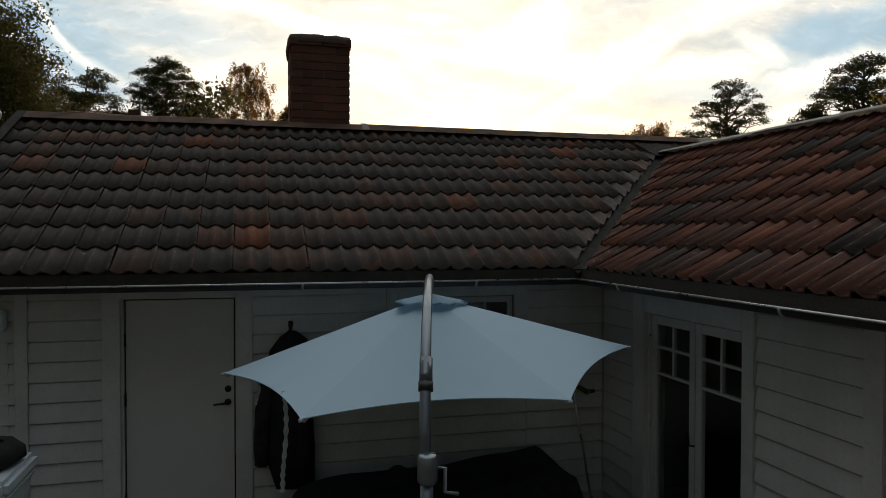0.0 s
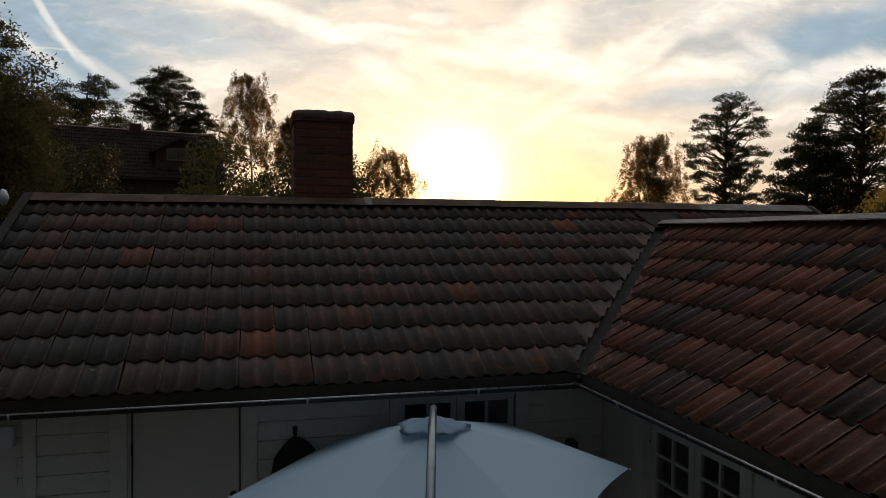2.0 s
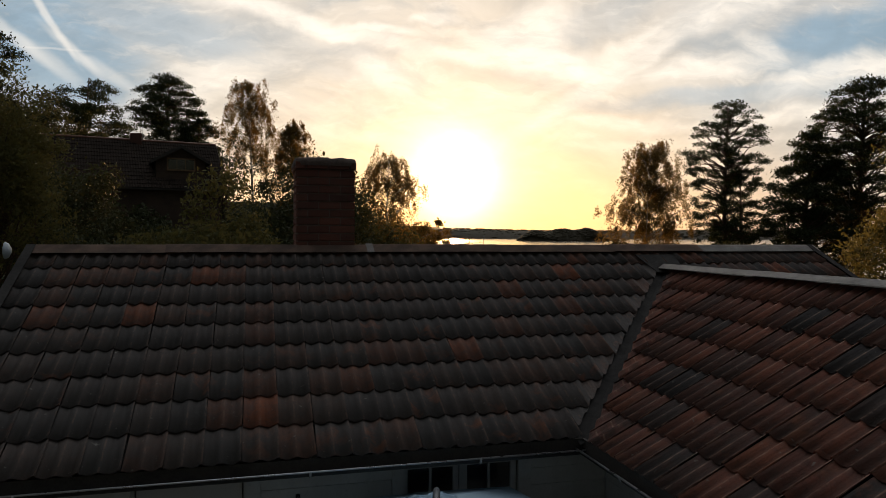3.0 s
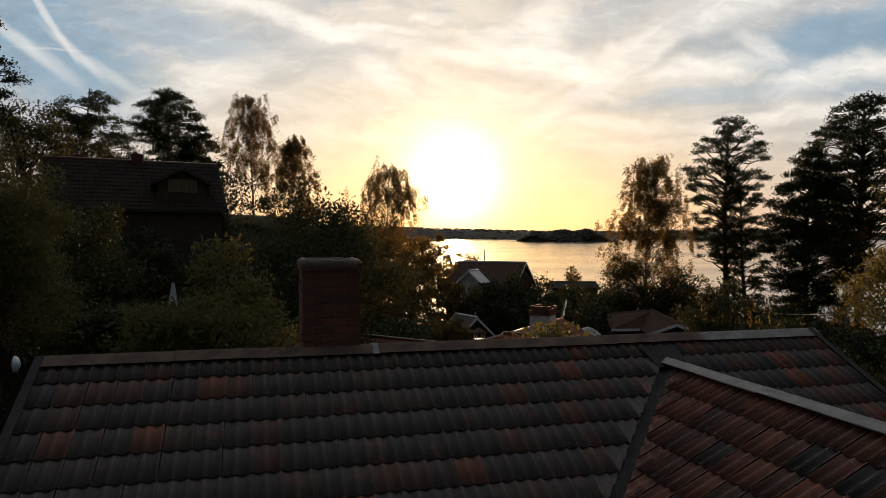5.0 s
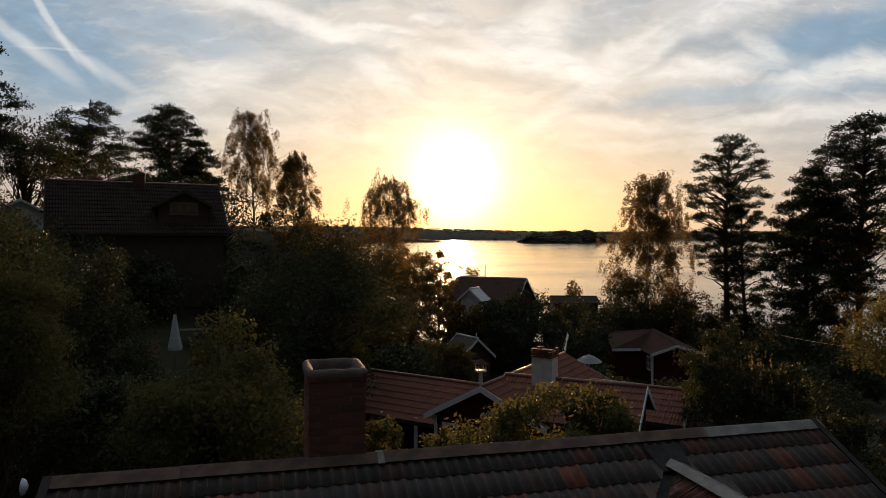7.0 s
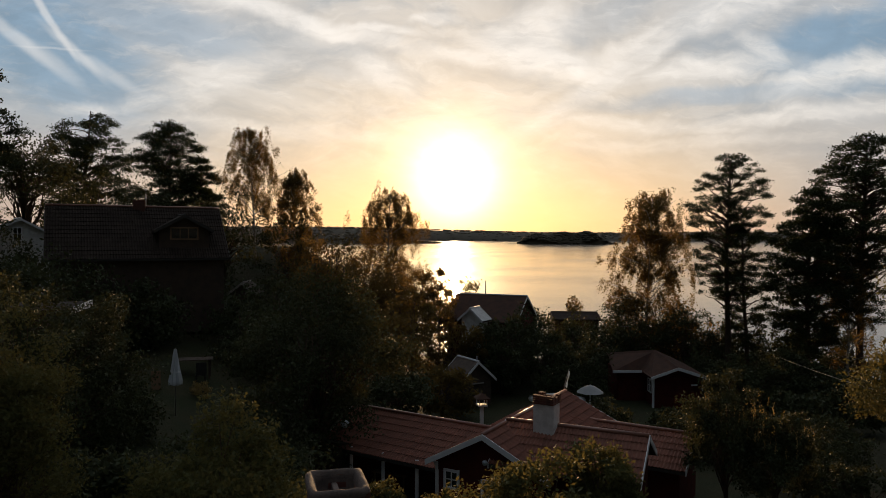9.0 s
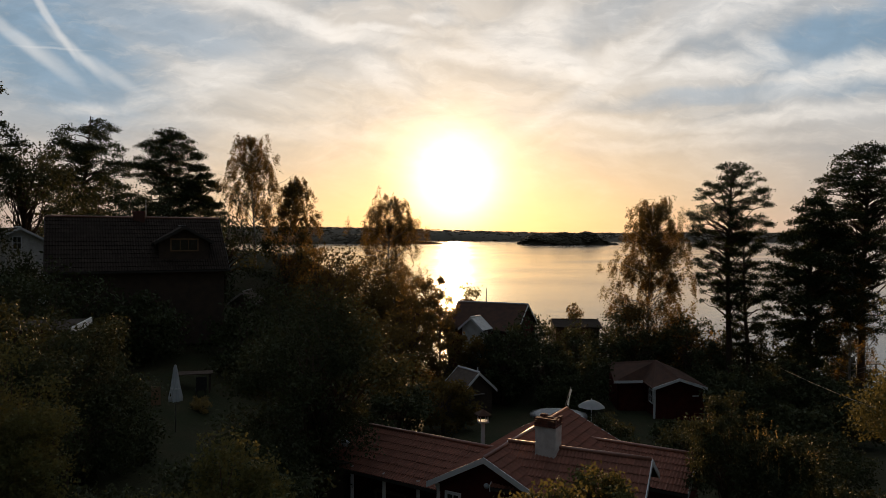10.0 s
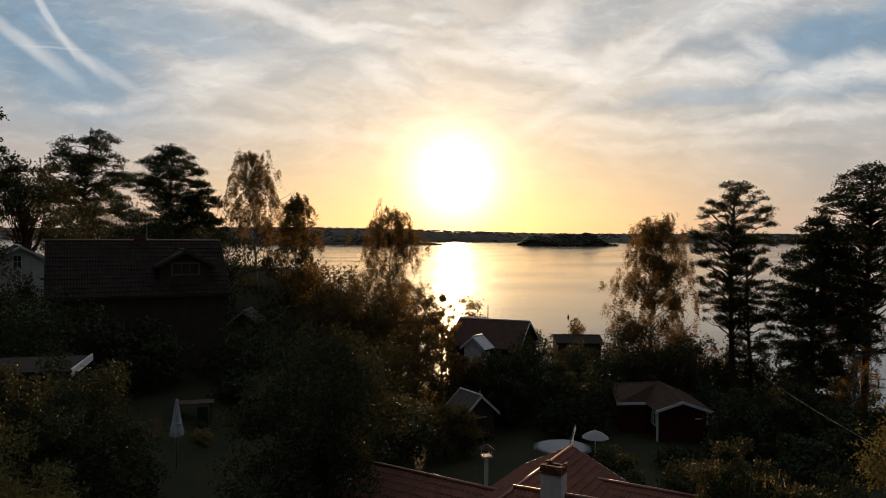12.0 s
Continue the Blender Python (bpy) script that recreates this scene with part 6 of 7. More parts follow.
def garden_shed():
    """Dark red shed with a low hip roof and a white-edged porch gable."""
    s = thing("garden_shed", "dark red shed with a low tiled roof and white eaves", "shed")
    gz = -3.5
    # view-aligned axes
    rt, ax = Vector((SIDE.x, SIDE.y, 0)), Vector((FWD.x, FWD.y, 0))
    o = Vector((23.72, 38.0, 0))         # front corner post
    front_w, z_e, z_a = 3.45, -1.15, -0.55

    def P(u, v, z):
        p = o + rt * u + ax * v
        return Vector((p.x, p.y, z))
    walls = bmesh.new()
    poly(walls, [P(0.1, 0.05, gz), P(front_w, 0.05, gz), P(front_w, 0.05, z_e - 0.05), P(front_w * 0.47, 0.05, z_a - 0.1), P(0.1, 0.05, z_e - 0.05)], 0.12, ax)
    poly(walls, [P(0.1, 0.1, gz), P(0.1, 4.6, gz), P(0.1, 4.6, z_e - 0.05), P(0.1, 0.1, z_e - 0.05)], 0.12, rt)
    poly(walls, [P(front_w, 0.1, gz), P(front_w, 4.6, gz), P(front_w, 4.6, z_e - 0.05), P(front_w, 0.1, z_e - 0.05)], -0.12, rt)
    poly(walls, [P(-2.0, 2.2, gz), P(0.1, 2.2, gz), P(0.1, 2.2, z_e), P(-2.0, 2.2, z_e)], 0.12, ax)
    poly(walls, [P(-2.0, 2.2, gz), P(-2.0, 5.0, gz), P(-2.0, 5.0, z_e), P(-2.0, 2.2, z_e)], 0.12, rt)
    part("wall", walls, RED_WOOD, s)
    apex = P(front_w * 0.47, -0.35, z_a)
    back = P(front_w * 0.30, 3.2, 0.12)
    lft, rgt = P(-0.25, -0.35, z_e - 0.08), P(front_w + 0.3, -0.35, z_e - 0.08)
    for a, b, c, d in ((lft, apex, back, P(-0.25, 2.0, z_e - 0.08)), (apex, rgt, P(front_w + 0.3, 5.0, z_e), back)):
        bm = bmesh.new()
        poly(bm, [a, b, c, d], 0.07, (0, 0, 1))
        r = part("roof", bm, BROWN_ROOF, s)
    bm = bmesh.new()
    poly(bm, [P(-2.4, 1.8, z_e - 0.02), P(-0.25, 2.0, z_e - 0.06), back, P(-2.2, 4.6, -0.35)], 0.07, (0, 0, 1))
    part("roof", bm, BROWN_ROOF, s)
    barge(lft + Vector((0, 0, 0.09)), apex + Vector((0, 0, 0.09)), 0.2, 0.04, -ax, WHITE_TRIM, s, "white barge board")
    barge(apex + Vector((0, 0, 0.09)), rgt + Vector((0, 0, 0.09)), 0.2, 0.04, -ax, WHITE_TRIM, s, "white barge board")
    barge(P(-2.4, 1.78, z_e + 0.05), P(-0.25, 1.98, z_e + 0.05), 0.18, 0.04, -ax, WHITE_TRIM, s, "white eaves board")
    part("corner_board", box(-0.06, 0.06, -0.06, 0.06, gz, z_e - 0.1, m=Matrix.Translation((o.x, o.y, 0))), WHITE_TRIM, s, "white corner board")
    q = P(front_w, 0.0, 0)
    part("corner_board", box(-0.05, 0.05, -0.05, 0.05, z_e - 1.0, z_e - 0.1, m=Matrix.Translation((q.x, q.y, 0))), WHITE_TRIM, s)
    small_window(s, P(0.085, 1.1, -2.0), -ax, -rt, 0.7, 0.8)
    part("name_board", box(-0.3, 0.3, -0.02, 0.02, -0.05, 0.05, m=Matrix.Translation(P(2.9, 0.02, -1.75))), WHITE_TRIM, s)


garden_shed()


def play_hut():
    s = thing("play_hut", "little wooden play hut with a steep roof", "playhouse")
    a = Vector((-0.30, 0.954, 0)).normalized()
    r0 = Vector((11.5, 40.0, 0.05))
    gabled(s, r0, r0 + a * 2.2, 1.2, 1.2, -1.0, -1.0, -2.9, BROWN_WOOD, HUT_ROOF, WHITE_TRIM, 0.2, False)
    rt = Vector((a.y, -a.x, 0))
    f = r0 - a * 0.01
    part("shelf", box(-0.5, 0.5, -0.12, 0.0, -0.03, 0.03, m=Matrix.Translation(f + Vector((0, 0, -1.5))) @ Matrix.Rotation(math.atan2(rt.y, rt.x), 4, "Z")), WOOD_GREY, s)
    part("pennant_pole", tube([r0 + Vector((0, 0, 0.05)), r0 + Vector((0, 0, 0.35))], 0.03, 6), WHITE_TRIM, s)


play_hut()


def lake_house():
    s = thing("lake_house", "low house with a broad dark roof near the water", "house")
    gabled(s, (15.3, 57.2, 3.15), (20.2, 53.6, 3.15), 3.2, 3.2, 1.3, 1.3, -3.4, RED_WOOD, BROWN_ROOF, WHITE_TRIM, 0.3, False)
    part("mast", tube([(17.9, 57.6, 0.0), (17.9, 57.6, 4.3)], [0.07, 0.04], 8), WOOD_GREY, s, "thin pole above the roof", True)
    w = thing("white_shed", "small white gabled shed half hidden in shrubs", "shed")
    gabled(w, (13.6, 48.3, 2.75), (14.5, 49.1, 2.75), 0.85, 0.85, 2.05, 2.05, -2.8, WHITE_RENDER, WHITE_RENDER, WHITE_TRIM, 0.15, False)
    b = thing("low_shed", "low dark flat-roofed shed by the shore", "shed")
    gabled(b, (25.6, 59.6, 0.95), (29.6, 58.4, 0.95), 2.0, 2.0, 0.55, 0.55, -4.0, BROWN_WOOD, FAR_GREY, BROWN_WOOD, 0.2, False)
    c = thing("garden_roof", "small felt-roofed shelter among bushes", "shed")
    gabled(c, (12.9, 46.0, -0.35), (15.0, 45.2, -0.35), 1.3, 1.3, -0.75, -0.75, -3.2, BROWN_WOOD, FAR_GREY, BROWN_WOOD, 0.2, False)


lake_house()


def hill_house():
    s = thing("hill_house", "large dark house with a long roof and a dormer", "house")
    r0, r1 = Vector((-15.09, 42.3, 10.3)), Vector((-5.72, 44.48, 10.3))
    ax, rt = gabled(s, r0, r1, 3.4, 3.4, 7.35, 7.35, 2.5, BROWN_WOOD, FAR_GREY, SOFFIT, 0.3, True)
    # dormer with a lit-edge window
    c = r0.lerp(r1, 0.76) + rt * 2.0
    d0, d1 = c + rt * 1.0, c - rt * 1.6
    d0.z = d1.z = 9.75
    gabled(s, d0, d1, 1.45, 1.45, 8.95, 8.95, 7.6, BROWN_WOOD, FAR_GREY, SOFFIT, 0.25, False)
    small_window(s, Vector((d0.x, d0.y, 8.62)) + rt * 0.012, ax, rt, 1.5, 0.62, 3, 1, TAN_WOOD)
    q = r0.lerp(r1, 0.52)
    part("chimney", box(-0.35, 0.35, -0.3, 0.3, 9.9, 10.75, 0.02, m=Matrix.Translation((q.x, q.y, 0))), BRICK, s)
    q = r0.lerp(r1, 0.56)
    part("antenna", tube([(q.x, q.y, 10.2), (q.x, q.y, 11.5)], 0.025, 6), STEEL, s)
    w = thing("white_house", "white house with a gable half hidden by trees", "house")
    gabled(w, (-20.8, 56.5, 9.7), (-22.6, 61.3, 9.7), 2.6, 2.2, 8.4, 8.5, 3.0, WHITE_RENDER, FAR_GREY, WHITE_TRIM, 0.25, False)
    small_window(w, (-21.0, 56.42, 8.5), (0.94, 0.35, 0), (0.35, -0.94, 0), 0.5, 0.9)
    c = thing("hillside_hut", "tiny dark hut with a pale-edged gable among trees", "shed")
    gabled(c, (-4.0, 52.2, 4.75), (-3.4, 54.2, 4.75), 0.85, 0.85, 4.1, 4.1, 1.0, BROWN_WOOD, HUT_ROOF, WOOD_GREY, 0.15, False)
    k = thing("hillside_shed", "flat-roofed shed with a pale roof edge", "shed")
    part("wall", box(-13.6, -10.7, 23.7, 26.4, 0.5, 5.6), BROWN_WOOD, k)
    part("roof", box(-13.9, -9.66, 23.15, 26.6, 5.6, 5.8, 0.01), FAR_GREY, k)
    part("fascia", box(-9.655, -9.6, 23.15, 26.6, 5.58, 5.86), WHITE_TRIM, k, "white edge board")


hill_house()


# jetty and boats on the far right
jetty = thing("jetty", "grey wooden jetty on posts", "jetty", Matrix.Translation((57.5, 58.6, SEA)) @ Matrix.Rotation(radians(-12), 4, "Z"))
plank = mesh_of(box(0, 0.28, -1.1, 1.1, 0.45, 0.5, 0.01), WOOD_GREY)
for k in range(38):
    ob = part("plank", plank, WOOD_GREY, jetty)
    ob.location = (-5.6 + k * 0.3, 0.02 * math.sin(k * 2.1), 0.0)
for k in range(6):
    for s in (-0.9, 0.9):
        part("post", tube([(-5 + k * 2, s, -3.0), (-5 + k * 2, s, 0.44)], 0.09, 8), WOOD_GREY, jetty, "", True)


def boat(m, label, ln=4.6):
    b = thing("boat", label, "boat", m, "boats at the jetty")
    bm = bmesh.new()
    rings = []
    for t in np.linspace(0, 1, 9).tolist():
        w = 0.85 * (1 - t ** 3) ** 0.5 + 0.01
        rings.append([bm.verts.new((ln * (t - 0.5), w * s, z)) for s, z in ((-1, 0.62), (-0.9, 0.2), (-0.4, -0.15), (0.4, -0.15), (0.9, 0.2), (1, 0.62), (0.9, 0.60), (0.0, 0.30), (-0.9, 0.60))])
    for a, c in zip(rings, rings[1:]):
        for k in range(9):
            bm.faces.new((a[k], a[(k + 1) % 9], c[(k + 1) % 9], c[k]))
    bm.faces.new(rings[0][::-1])
    bm.faces.new(rings[-1])
    part("hull", bm, BOAT_HULL, b)
    part("thwart", box(-0.6, -0.3, -0.75, 0.75, 0.5, 0.55, 0.01), WOOD_GREY, b)
    part("motor", box(-ln / 2 - 0.25, -ln / 2, -0.18, 0.18, 0.3, 1.05, 0.05), PLASTIC_DARK, b, "black outboard motor")
    part("windscreen", box(0.35, 0.4, -0.6, 0.6, 0.55, 0.9, 0.01), GLASS, b)


boat(Matrix.Translation((56.0, 61.4, SEA + 0.1)) @ Matrix.Rotation(radians(75), 4, "Z"), "small white motor boat moored at the jetty")
boat(Matrix.Translation((60.6, 60.2, SEA + 0.1)) @ Matrix.Rotation(radians(82), 4, "Z"), "small white motor boat moored at the jetty")


def cable(p, q, sag, label):
    pts = [Vector(p).lerp(Vector(q), t) - Vector((0, 0, sag * 4 * t * (1 - t))) for t in np.linspace(0, 1, 17).tolist()]
    single("cable", tube(pts, 0.010, 5), WOOD_GREY, label, "cable", "", None, True)


cable((39.24, 47.26, -0.94), (18.96, 14.44, 3.0), 0.22, "thin slack overhead cable between gardens")

# ---------------------------------------------------------------- the yard
deck = thing("deck", "weathered wooden deck in front of the cottage", "deck", None, "", "structure")
plank = mesh_of(box(0, 11.0, 0, 0.118, 0, 0.028, 0.003), DECK)
for k in range(52):
    ob = part("deck_board", plank, DECK, deck)
    ob.location = (-10.4, 0.5 - 0.118 - k * 0.125, 0.17 + 0.001 * math.sin(k * 1.7))
base = bmesh.new()
for k in range(9):
    box(-10.3 + k * 1.3, -10.25 + k * 1.3, -6.0, 0.5, -0.3, 0.168, bm=base)
part("joist", base, DECK, deck)


def VP(u, d, z):
    """A place by distance ahead of and beside the camera's first view line, to fit things to its view."""
    o = Vector((-2.79, -5.83, 0)) + Vector((FWD.x, FWD.y, 0)) * d + Vector((SIDE.x, SIDE.y, 0)) * u
    return Vector((o.x, o.y, z))


def cantilever_parasol():
    s = thing("cantilever_parasol", "white cantilever parasol with a curved steel mast", "parasol", Matrix.Translation(VP(-0.08, 3.5, 0.2)))
    inv = s.matrix_world.inverted()
    L = lambda u, d, z: inv @ VP(u, d, z)
    rows = [(3.50, 0.2), (3.52, 0.8), (3.56, 1.30), (3.60, 1.68)]
    part("mast", tube([L(-0.08, d, z) for d, z in rows], 0.034, 14), POLE_STEEL, s, "brushed steel lower mast", True)
    up = [(3.58, 1.60), (3.66, 1.90), (3.77, 2.12), (3.95, 2.32), (4.22, 2.46), (4.55, 2.53), (4.85, 2.545), (5.10, 2.52), (5.27, 2.45)]
    part("arm", tube([L(-0.09, d, z) for d, z in up], [0.030, 0.030, 0.030, 0.029, 0.028, 0.027, 0.026, 0.026, 0.026], 14), POLE_STEEL, s, "curved steel arm", True)
    part("collar", tube([L(-0.088, 3.72, 2.015), L(-0.088, 3.74, 2.06)], 0.040, 14), PLASTIC_DARK, s, "dark plastic collar", True)
    part("sleeve", tube([L(-0.088, 3.74, 2.06), L(-0.088, 3.82, 2.17)], 0.036, 14), POLE_STEEL, s, "", True)
    crank = part("crank_box", tube([(0, 0, -0.075), (0, 0, -0.06), (0, 0, 0.06), (0, 0, 0.075)], [0.042, 0.052, 0.052, 0.042], 16), POLE_STEEL, s, "grey crank housing", True)
    crank.location = L(-0.075, 3.57, 1.655)
    part("crank_handle", tube([(0.05, 0, 0.0), (0.09, -0.01, 0.0), (0.085, -0.02, -0.12), (0.15, -0.05, -0.125)], 0.011, 8), POLE_STEEL, crank, "", True)
    part("foot", box(-0.45, 0.45, -0.45, 0.45, 0.0, 0.06, 0.01), PLASTIC_DARK, s)
    hub = Vector((-0.10, 5.30, 2.385))
    R, n = 1.52, 6
    turn = radians(3)
    tips = []
    for k in range(n):
        a = turn + radians(30 + 60 * k) - radians(30)
        tips.append((hub.x + R * math.cos(a), hub.y + R * math.sin(a) * 1.0, 0))
    bm = bmesh.new()
    seg, rad = 14, 12
    grid = []
    for k in range(n):
        p, q = Vector((tips[k][0], tips[k][1])), Vector((tips[(k + 1) % n][0], tips[(k + 1) % n][1]))
        c = Vector((hub.x, hub.y))
        for j in range(seg):
            s01 = j / seg
            edge = p.lerp(q, s01)
            inward = 0.052 * 4 * s01 * (1 - s01)
            edge = edge.lerp(c, inward)
            col = []
            for i in range(1, rad + 1):
                t = i / rad
                w = c.lerp(edge, t)
                rr = 0.15 * (w - c).length / R + 0.85 * t * (1 - inward)
                z = hub.z - 0.485 * rr + 0.085 * (w.x - c.x) / R + 0.06 * (w.y - c.y) / R
                col.append((w.x, w.y, z))
            grid.append(col)
    m = len(grid)
    vs = [[bm.verts.new(L(*p)) for p in col] for col in grid]
    top = bm.verts.new(L(hub.x, hub.y, hub.z))
    for a in range(m):
        b = (a + 1) % m
        bm.faces.new((top, vs[a][0], vs[b][0]))
        for i in range(rad - 1):
            bm.faces.new((vs[a][i], vs[a][i + 1], vs[b][i + 1], vs[b][i]))
    bmesh.ops.recalc_face_normals(bm, faces=bm.faces)
    bmesh.ops.solidify(bm, geom=bm.faces[:], thickness=0.004)
    canopy = part("canopy", bm, CANVAS, s, "taut white cloth, scalloped between six ribs")
    # loose wind vent on top
    bm = bmesh.new()
    rings = []
    for t in (0.05, 0.4, 0.75, 1.0):
        ring = []
        for k in range(36):
            a = 2 * math.pi * k / 36
            r = 0.27 * t * (1 + 0.11 * math.sin(5 * a + 1) * t)
            ring.append(bm.verts.new(L(hub.x + r * math.cos(a), hub.y + r * math.sin(a), hub.z + 0.016 - 0.068 * t + 0.011 * math.sin(9 * a) * t * t - 0.006 * math.cos(2 * a) * t * t)))
        rings.append(ring)
    for a, b in zip(rings, rings[1:]):
        for k in range(36):
            bm.faces.new((a[k], a[(k + 1) % 36], b[(k + 1) % 36], b[k]))
    bm.faces.new(rings[0])
    bmesh.ops.solidify(bm, geom=bm.faces[:], thickness=0.003)
    part("vent", bm, CANVAS, canopy, "crumpled white vent flap", True)
    part("hanger", tube([L(hub.x + 0.01, 5.27, 2.45), L(hub.x, hub.y, hub.z - 0.05)], 0.016, 8), STEEL, s, "", True)
    for k in range(n):
        u, d, _ = tips[k]
        z = hub.z - 0.485 + 0.085 * (u - hub.x) / R + 0.06 * (d - hub.y) / R
        part("rib", tube([L(hub.x, hub.y, hub.z - 0.05), L(lerp(hub.x, u, 0.55), lerp(hub.y, d, 0.55), lerp(hub.z, z, 0.55) - 0.04), L(lerp(hub.x, u, 0.985), lerp(hub.y, d, 0.985), z - 0.020)], 0.009, 6), STEEL, s, "", True)
        part("rib_tip", tube([L(lerp(hub.x, u, 0.975), lerp(hub.y, d, 0.975), z - 0.002), L(lerp(hub.x, u, 1.008), lerp(hub.y, d, 1.008), z - 0.006)], 0.012, 8), PLASTIC_WHITE, s, "", True)
    # hanging tie straps, twisted
    def strap(p, ln, w, label, twist):
        bm = bmesh.new()
        last = None
        for i in range(73):
            t = i / 72
            a = 0.95 * math.sin(twist * t + math.sin(7 * t))
            o = Vector(p) + Vector((0.012 * math.sin(5 * t), 0.0, -ln * t))
            r = Vector((math.cos(a), math.sin(a) * 0.8, 0)) * w / 2
            row = [bm.verts.new(o - r), bm.verts.new(o + r)]
            if last:
                bm.faces.new((last[0], last[1], row[1], row[0]))
            last = row
        bmesh.ops.solidify(bm, geom=bm.faces[:], thickness=0.002)
        part("strap", bm, GARDEN_CLOTH, canopy, label)
    strap(L(-0.99, 4.42, 1.86), 0.64, 0.034, "twisted white tie strap", 31)
    strap(L(-1.27, 4.85, 1.83), 0.16, 0.03, "short strap loop", 5)
    for k in range(n):
        edge = [grid[(k * seg + j) % m][-1] for j in range(seg + 1)]
        part("hem", tube([L(p[0], p[1], p[2] + 0.002) for p in edge], 0.003, 5), CANVAS, canopy, "", True)


cantilever_parasol()


def blob(points, radii, seed, mat, name, parent, label="", sub=2, noise_amp=0.03, squash=(1, 1, 1)):
    """Soft cloth-like body: rings round a spine with uneven radii."""
    bm = bmesh.new()
    rings = []
    n = 18
    for (p, (rx, ry)) in zip(points, radii):
        ring = []
        for k in range(n):
            a = 2 * math.pi * k / n
            d = noise.noise(Vector((math.cos(a) * 1.5 + seed, math.sin(a) * 1.5, p[2] * 4))) * noise_amp + noise_amp * 0.6 * math.sin(5 * a + seed)
            ring.append(bm.verts.new((p[0] + (rx + d) * math.cos(a), p[1] + (ry + d * 0.6) * math.sin(a), p[2])))
        rings.append(ring)
    for a, b in zip(rings, rings[1:]):
        for k in range(n):
            bm.faces.new((a[k], a[(k + 1) % n], b[(k + 1) % n], b[k]))
    bm.faces.new(rings[0])
    bm.faces.new(rings[-1][::-1])
    return part(name, bm, mat, parent, label, True)


# black jacket on a hook by the door
coat = thing("jacket", "black jacket hanging from an iron wall hook", "coat", Matrix.Translation((-2.49, WALL - 0.12, 0.62)))
blob([(0.0, 0.03, 1.38), (0.0, 0.02, 1.33), (0.01, 0.0, 1.22), (0.02, -0.01, 1.08), (0.0, -0.01, 0.85), (-0.02, 0, 0.6), (-0.02, 0, 0.35), (0.03, 0.0, 0.02)],
     [(0.02, 0.02), (0.10, 0.05), (0.19, 0.08), (0.22, 0.085), (0.20, 0.08), (0.21, 0.08), (0.22, 0.08), (0.17, 0.06)], 3, BLACK_CLOTH, "body", coat, "", 2, 0.022)
for sx, top in ((-0.20, 1.02), (0.09, 1.0)):
    blob([(sx, -0.02, top), (sx * 1.15, -0.03, top - 0.3), (sx * 1.25, -0.03, top - 0.62), (sx * 1.25, -0.03, top - 0.78)], [(0.06, 0.06), (0.07, 0.065), (0.065, 0.06), (0.055, 0.05)], 7 + sx, BLACK_CLOTH, "sleeve", coat, "", 2, 0.012)
hook = thing("coat_hook", "black iron coat hook screwed to the wall", "hook", Matrix.Translation((-2.49, WALL, 2.0)))
part("plate", box(-0.02, 0.02, -0.034, -0.026, -0.08, 0.08, 0.004), IRON, hook)
part("arm", tube([(0, -0.03, -0.03), (0, -0.10, -0.02), (0, -0.12, 0.03), (0, -0.125, 0.06)], [0.009, 0.009, 0.009, 0.016], 8), IRON, hook, "", True)
part("knob", tube([(0, -0.125, 0.05), (0, -0.125, 0.075), (0, -0.125, 0.085)], [0.012, 0.020, 0.008], 10), IRON, hook, "", True)


# garden sofa under a black cover
def covered_sofa():
    s = thing("covered_garden_sofa", "garden sofa set under a slack black cover", "garden furniture", Matrix.Translation((-1.42, -0.10, 0.2)))
    bm = bmesh.new()
    nx, ny = 46, 16
    vs = []
    for j in range(ny + 1):
        row = []
        for i in range(nx + 1):
            u, v = i / nx, j / ny
            x = lerp(-1.18, 1.30, u)
            y = lerp(-0.62, 0.42, v)
            top = 0.56 + 0.02 * math.sin(u * 9) + 0.13 * u - 0.08 * math.exp(-((u - 0.0) / 0.16) ** 2) - 0.26 * smooth((u - 0.92) / 0.08)
            top += 0.035 * noise.noise(Vector((x * 3, y * 3, 1))) + 0.03 * (1 if 0.38 < u < 0.42 else 0)
            edge = min(u, 1 - u) * (nx / 2.2)
            edge = min(edge, v * ny / 1.6, (1 - v) * ny / 1.6)
            row.append(bm.verts.new((x, y, top if edge >= 1 else top * edge)))
        vs.append(row)
    for j in range(ny):
        for i in range(nx):
            bm.faces.new((vs[j][i], vs[j][i + 1], vs[j + 1][i + 1], vs[j + 1][i]))
    part("cover", bm, BLACK_CLOTH, s, "", True)
    for x, y in ((-1.05, -0.5), (1.1, -0.5), (-1.05, 0.3), (1.1, 0.3)):
        part("leg", box(x - 0.03, x + 0.03, y - 0.03, y + 0.03, 0, 0.2), WOOD_GREY, s)


covered_sofa()

# strimmer leaning in the corner
tool = thing("grass_trimmer", "grass trimmer with yellow-green grips leaning on the wall", "garden tool", Matrix.Translation((0.12, 0.18, 0.2)))
part("shaft", tube([(0.10, -0.1, 0.05), (0.02, 0.10, 0.95), (-0.02, 0.20, 1.42)], 0.013, 8), STEEL, tool, "", True)
part("motor", box(-0.05, 0.05, 0.14, 0.26, 1.40, 1.62, 0.02), PLASTIC_DARK, tool)
part("grip", tube([(-0.02, 0.16, 1.28), (0.0, 0.10, 1.22), (0.10, 0.06, 1.16), (0.17, 0.06, 1.17)], [0.02, 0.022, 0.024, 0.018], 8), PLASTIC_DARK, tool, "", True)
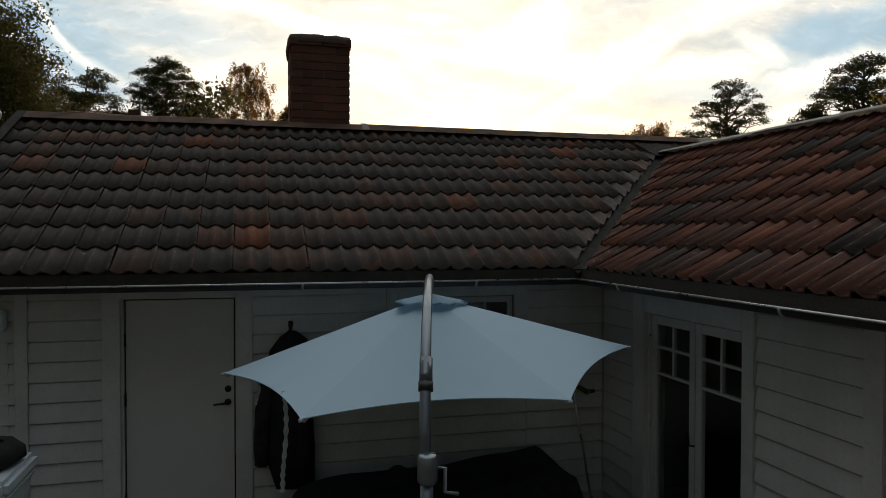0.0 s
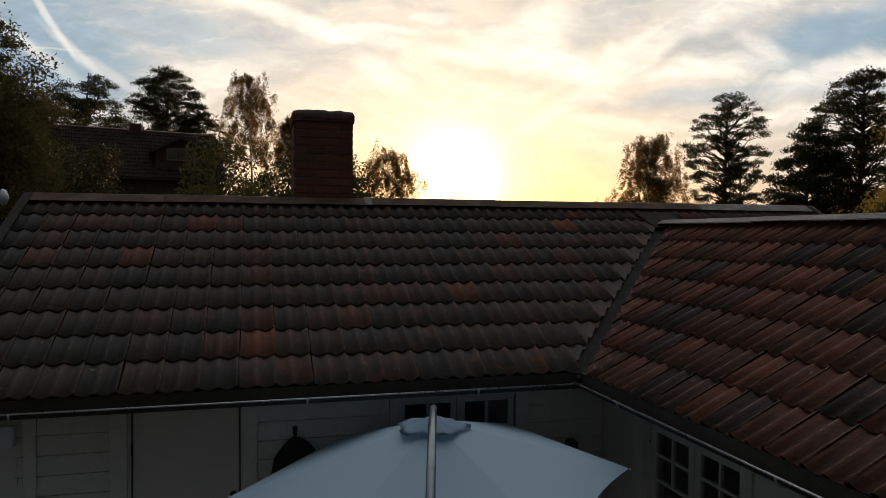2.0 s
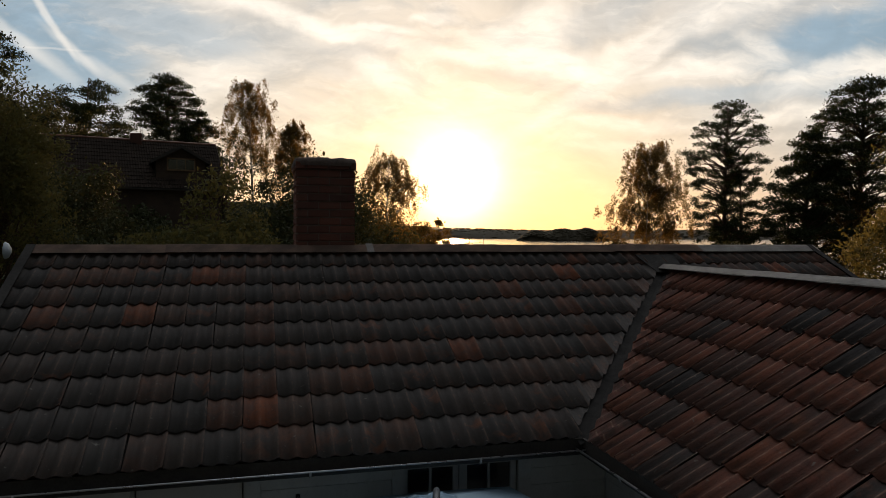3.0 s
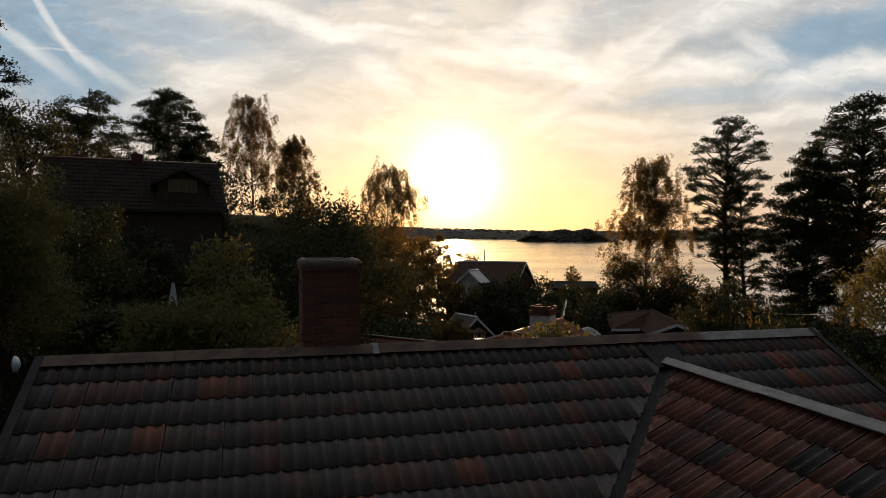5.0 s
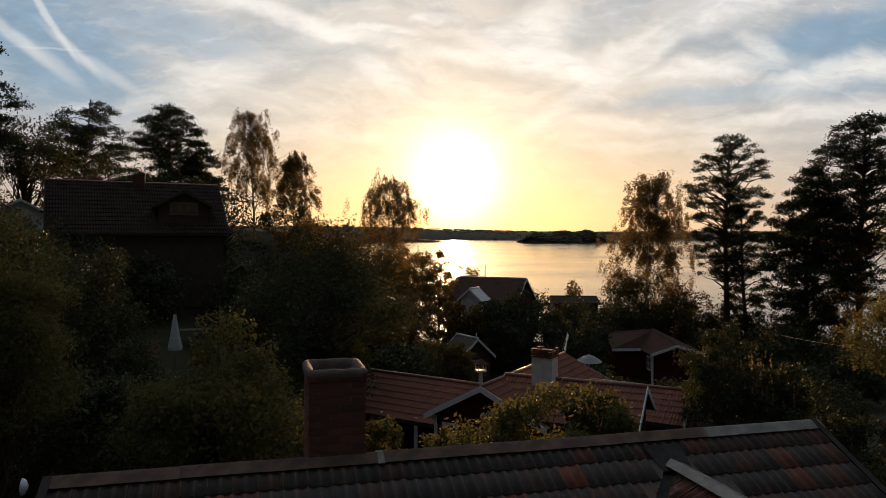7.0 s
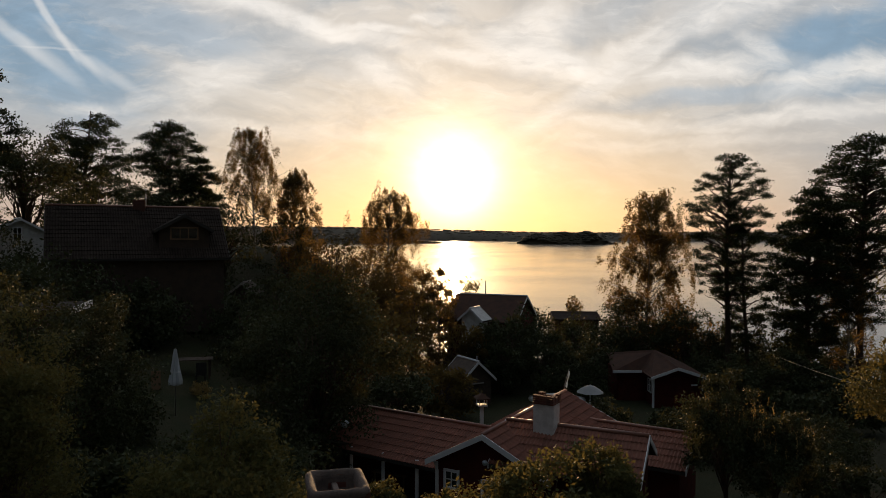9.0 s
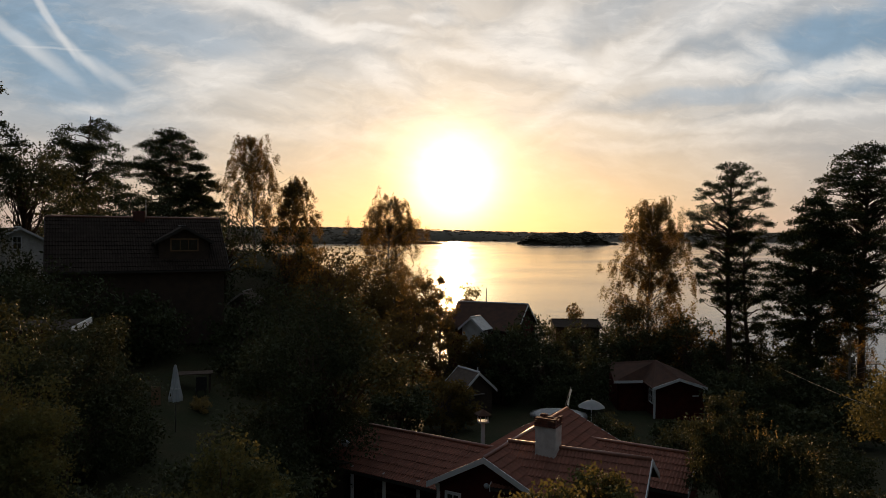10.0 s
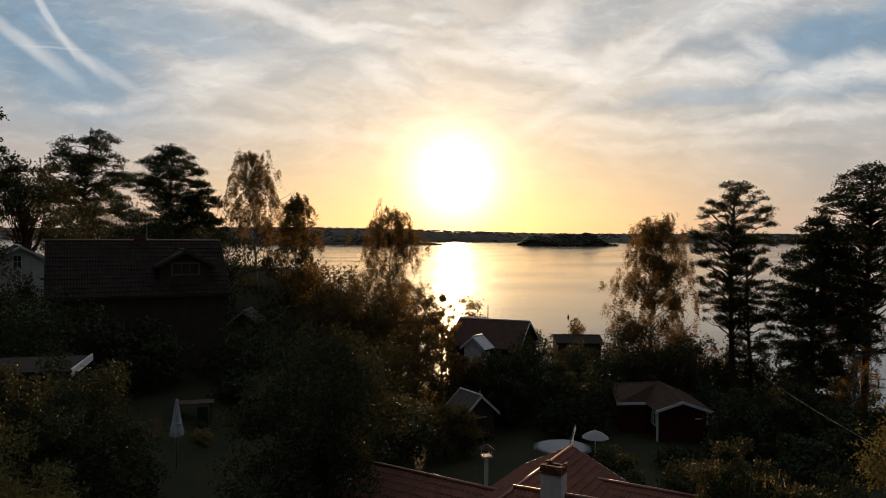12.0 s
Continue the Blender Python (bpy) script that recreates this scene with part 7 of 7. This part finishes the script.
part("stripe", tube([(0.02, 0.12, 1.20), (0.12, 0.06, 1.15)], 0.030, 8), PLASTIC_YELLOW, tool, "yellow-green stripe", True)
part("handle", tube([(-0.02, 0.19, 1.36), (-0.02, 0.185, 1.44)], 0.030, 8), PLASTIC_YELLOW, tool, "yellow-green sleeve", True)
part("head", tube([(0.10, -0.1, 0.0), (0.10, -0.1, 0.07)], [0.10, 0.05], 12), PLASTIC_DARK, tool, "", True)

# plastic boxes with dark things on top, by the second door
for k, (z0, z1, sx) in enumerate(((0.2, 0.775, 0.0), (0.78, 1.335, 0.0))):
    b = thing("storage_box", "pale plastic storage box with a rounded lid", "storage box", Matrix.Translation((-4.74 + sx, -0.70, z0)), "stacked storage boxes")
    h = z1 - z0
    bm = bmesh.new()
    rings = []
    for zz, g in ((0, -0.06), (h * 0.75, 0.0), (h * 0.76, 0.02), (h * 0.80, 0.02)):
        rings.append([bm.verts.new((x, y, zz)) for x, y in ((-0.46 - g, -0.30 - g), (0.46 + g, -0.30 - g), (0.46 + g, 0.30 + g), (-0.46 - g, 0.30 + g))])
    for a, c in zip(rings, rings[1:]):
        for i in range(4):
            bm.faces.new((a[i], a[(i + 1) % 4], c[(i + 1) % 4], c[i]))
    bm.faces.new(rings[0][::-1])
    bm.faces.new(rings[-1])
    bmesh.ops.bevel(bm, geom=bm.edges[:], offset=0.03, segments=2, affect="EDGES", clamp_overlap=True)
    part("tub", bm, PLASTIC_WHITE, b)
    part("lid", box(-0.49, 0.49, -0.33, 0.33, h * 0.80 + 0.002, h, 0.03), PLASTIC_WHITE, b)
bag = thing("dark_bag", "black soft bag lying on the boxes", "bag", Matrix.Translation((-4.56, -0.66, 1.338)))
blob([(0, 0, 0.0), (0, 0, 0.03), (0, 0, 0.10), (0, 0, 0.15), (0, 0, 0.165)], [(0.24, 0.2), (0.30, 0.24), (0.30, 0.24), (0.24, 0.20), (0.1, 0.1)], 5, BLACK_CLOTH, "body", bag, "", 2, 0.02)
part("strap", tube([(-0.15, 0, 0.16), (-0.05, 0, 0.21), (0.08, 0, 0.21), (0.18, 0, 0.15)], 0.014, 6), BLACK_CLOTH, bag, "", True)
pot = thing("lidded_pot", "dark pot with a pale rim on the boxes", "pot", Matrix.Translation((-4.62, -0.62, 1.500)))
part("body", tube([(0, 0, 0), (0, 0, 0.02), (0, 0, 0.11), (0, 0, 0.12)], [0.09, 0.11, 0.115, 0.105], 16), PLASTIC_DARK, pot, "", True)
part("lid", tube([(0, 0, 0.121), (0, 0, 0.135), (0, 0, 0.17), (0, 0, 0.175)], [0.118, 0.10, 0.03, 0.012], 16), IRON, pot, "", True)

# ---------------------------------------------------------------- roof tiles
def lay_fields():
    """Waved tiles, one by one, on the roofs of the red cottage."""
    w, gauge, n = 0.25, 0.33, 8
    bm = bmesh.new()
    lines = []
    for v, lift in ((0.006, 0.012), (0.0, 0.034), (gauge + 0.03, 0.004)):
        lines.append([bm.verts.new((w * i / n - 0.002, v, lift + 0.022 * math.cos(4 * math.pi * i / n))) for i in range(n + 1)])
    for a, b in zip(lines, lines[1:]):
        for i in range(n):
            bm.faces.new((a[i], a[i + 1], b[i + 1], b[i]))
    me = bpy.data.meshes.new("mesh")
    bm.to_mesh(me)
    bm.free()
    me.materials.append(FAR_TILE)
    rnd = random.Random(8)
    for roof, el, er, rr, rl in TILE_FIELDS:
        u, v = (er - el), (rl - el)
        flip = u.cross(v).z < 0
        if flip:
            el, rl, u = er, rr, -u
            v = rl - el
        cols, rows = int(round(u.length / w)), int(round(v.length / gauge))
        sx, sy = u.length / (cols * w), v.length / (rows * gauge)
        u, v = u.normalized(), v.normalized()
        m = Matrix((u, v, u.cross(v))).transposed().to_4x4()
        m.translation = el
        for r in range(rows):
            for c in range(cols):
                ob = part("tile", me, None, roof)
                ob.matrix_local = m @ Matrix.Translation((c * w * sx, r * gauge * sy, rnd.uniform(0, 0.006))) @ Matrix.Rotation(radians(rnd.uniform(-0.8, 0.8)), 4, "Z") @ Matrix.Diagonal((sx, sy, 1, 1))


lay_fields()
# slopes of the cottage that face away from the yard
part("roof_tiles", tiled_slope((X_RIGHT, 6.72, 2.53), (X_LEFT, 6.72, 2.53), (X_LEFT, RIDGE_Y, RIDGE_Z), (X_RIGHT, RIDGE_Y, RIDGE_Z)), FAR_TILE, cottage, "rows of waved red clay tiles")
part("roof_tiles", tiled_slope((5.27, WING_END, 2.53), (5.27, 0.04, 2.53), (WING_X, vy, WING_Z), (WING_X, WING_END, WING_Z)), FAR_TILE, cottage, "rows of waved red clay tiles")
lay_tiles()
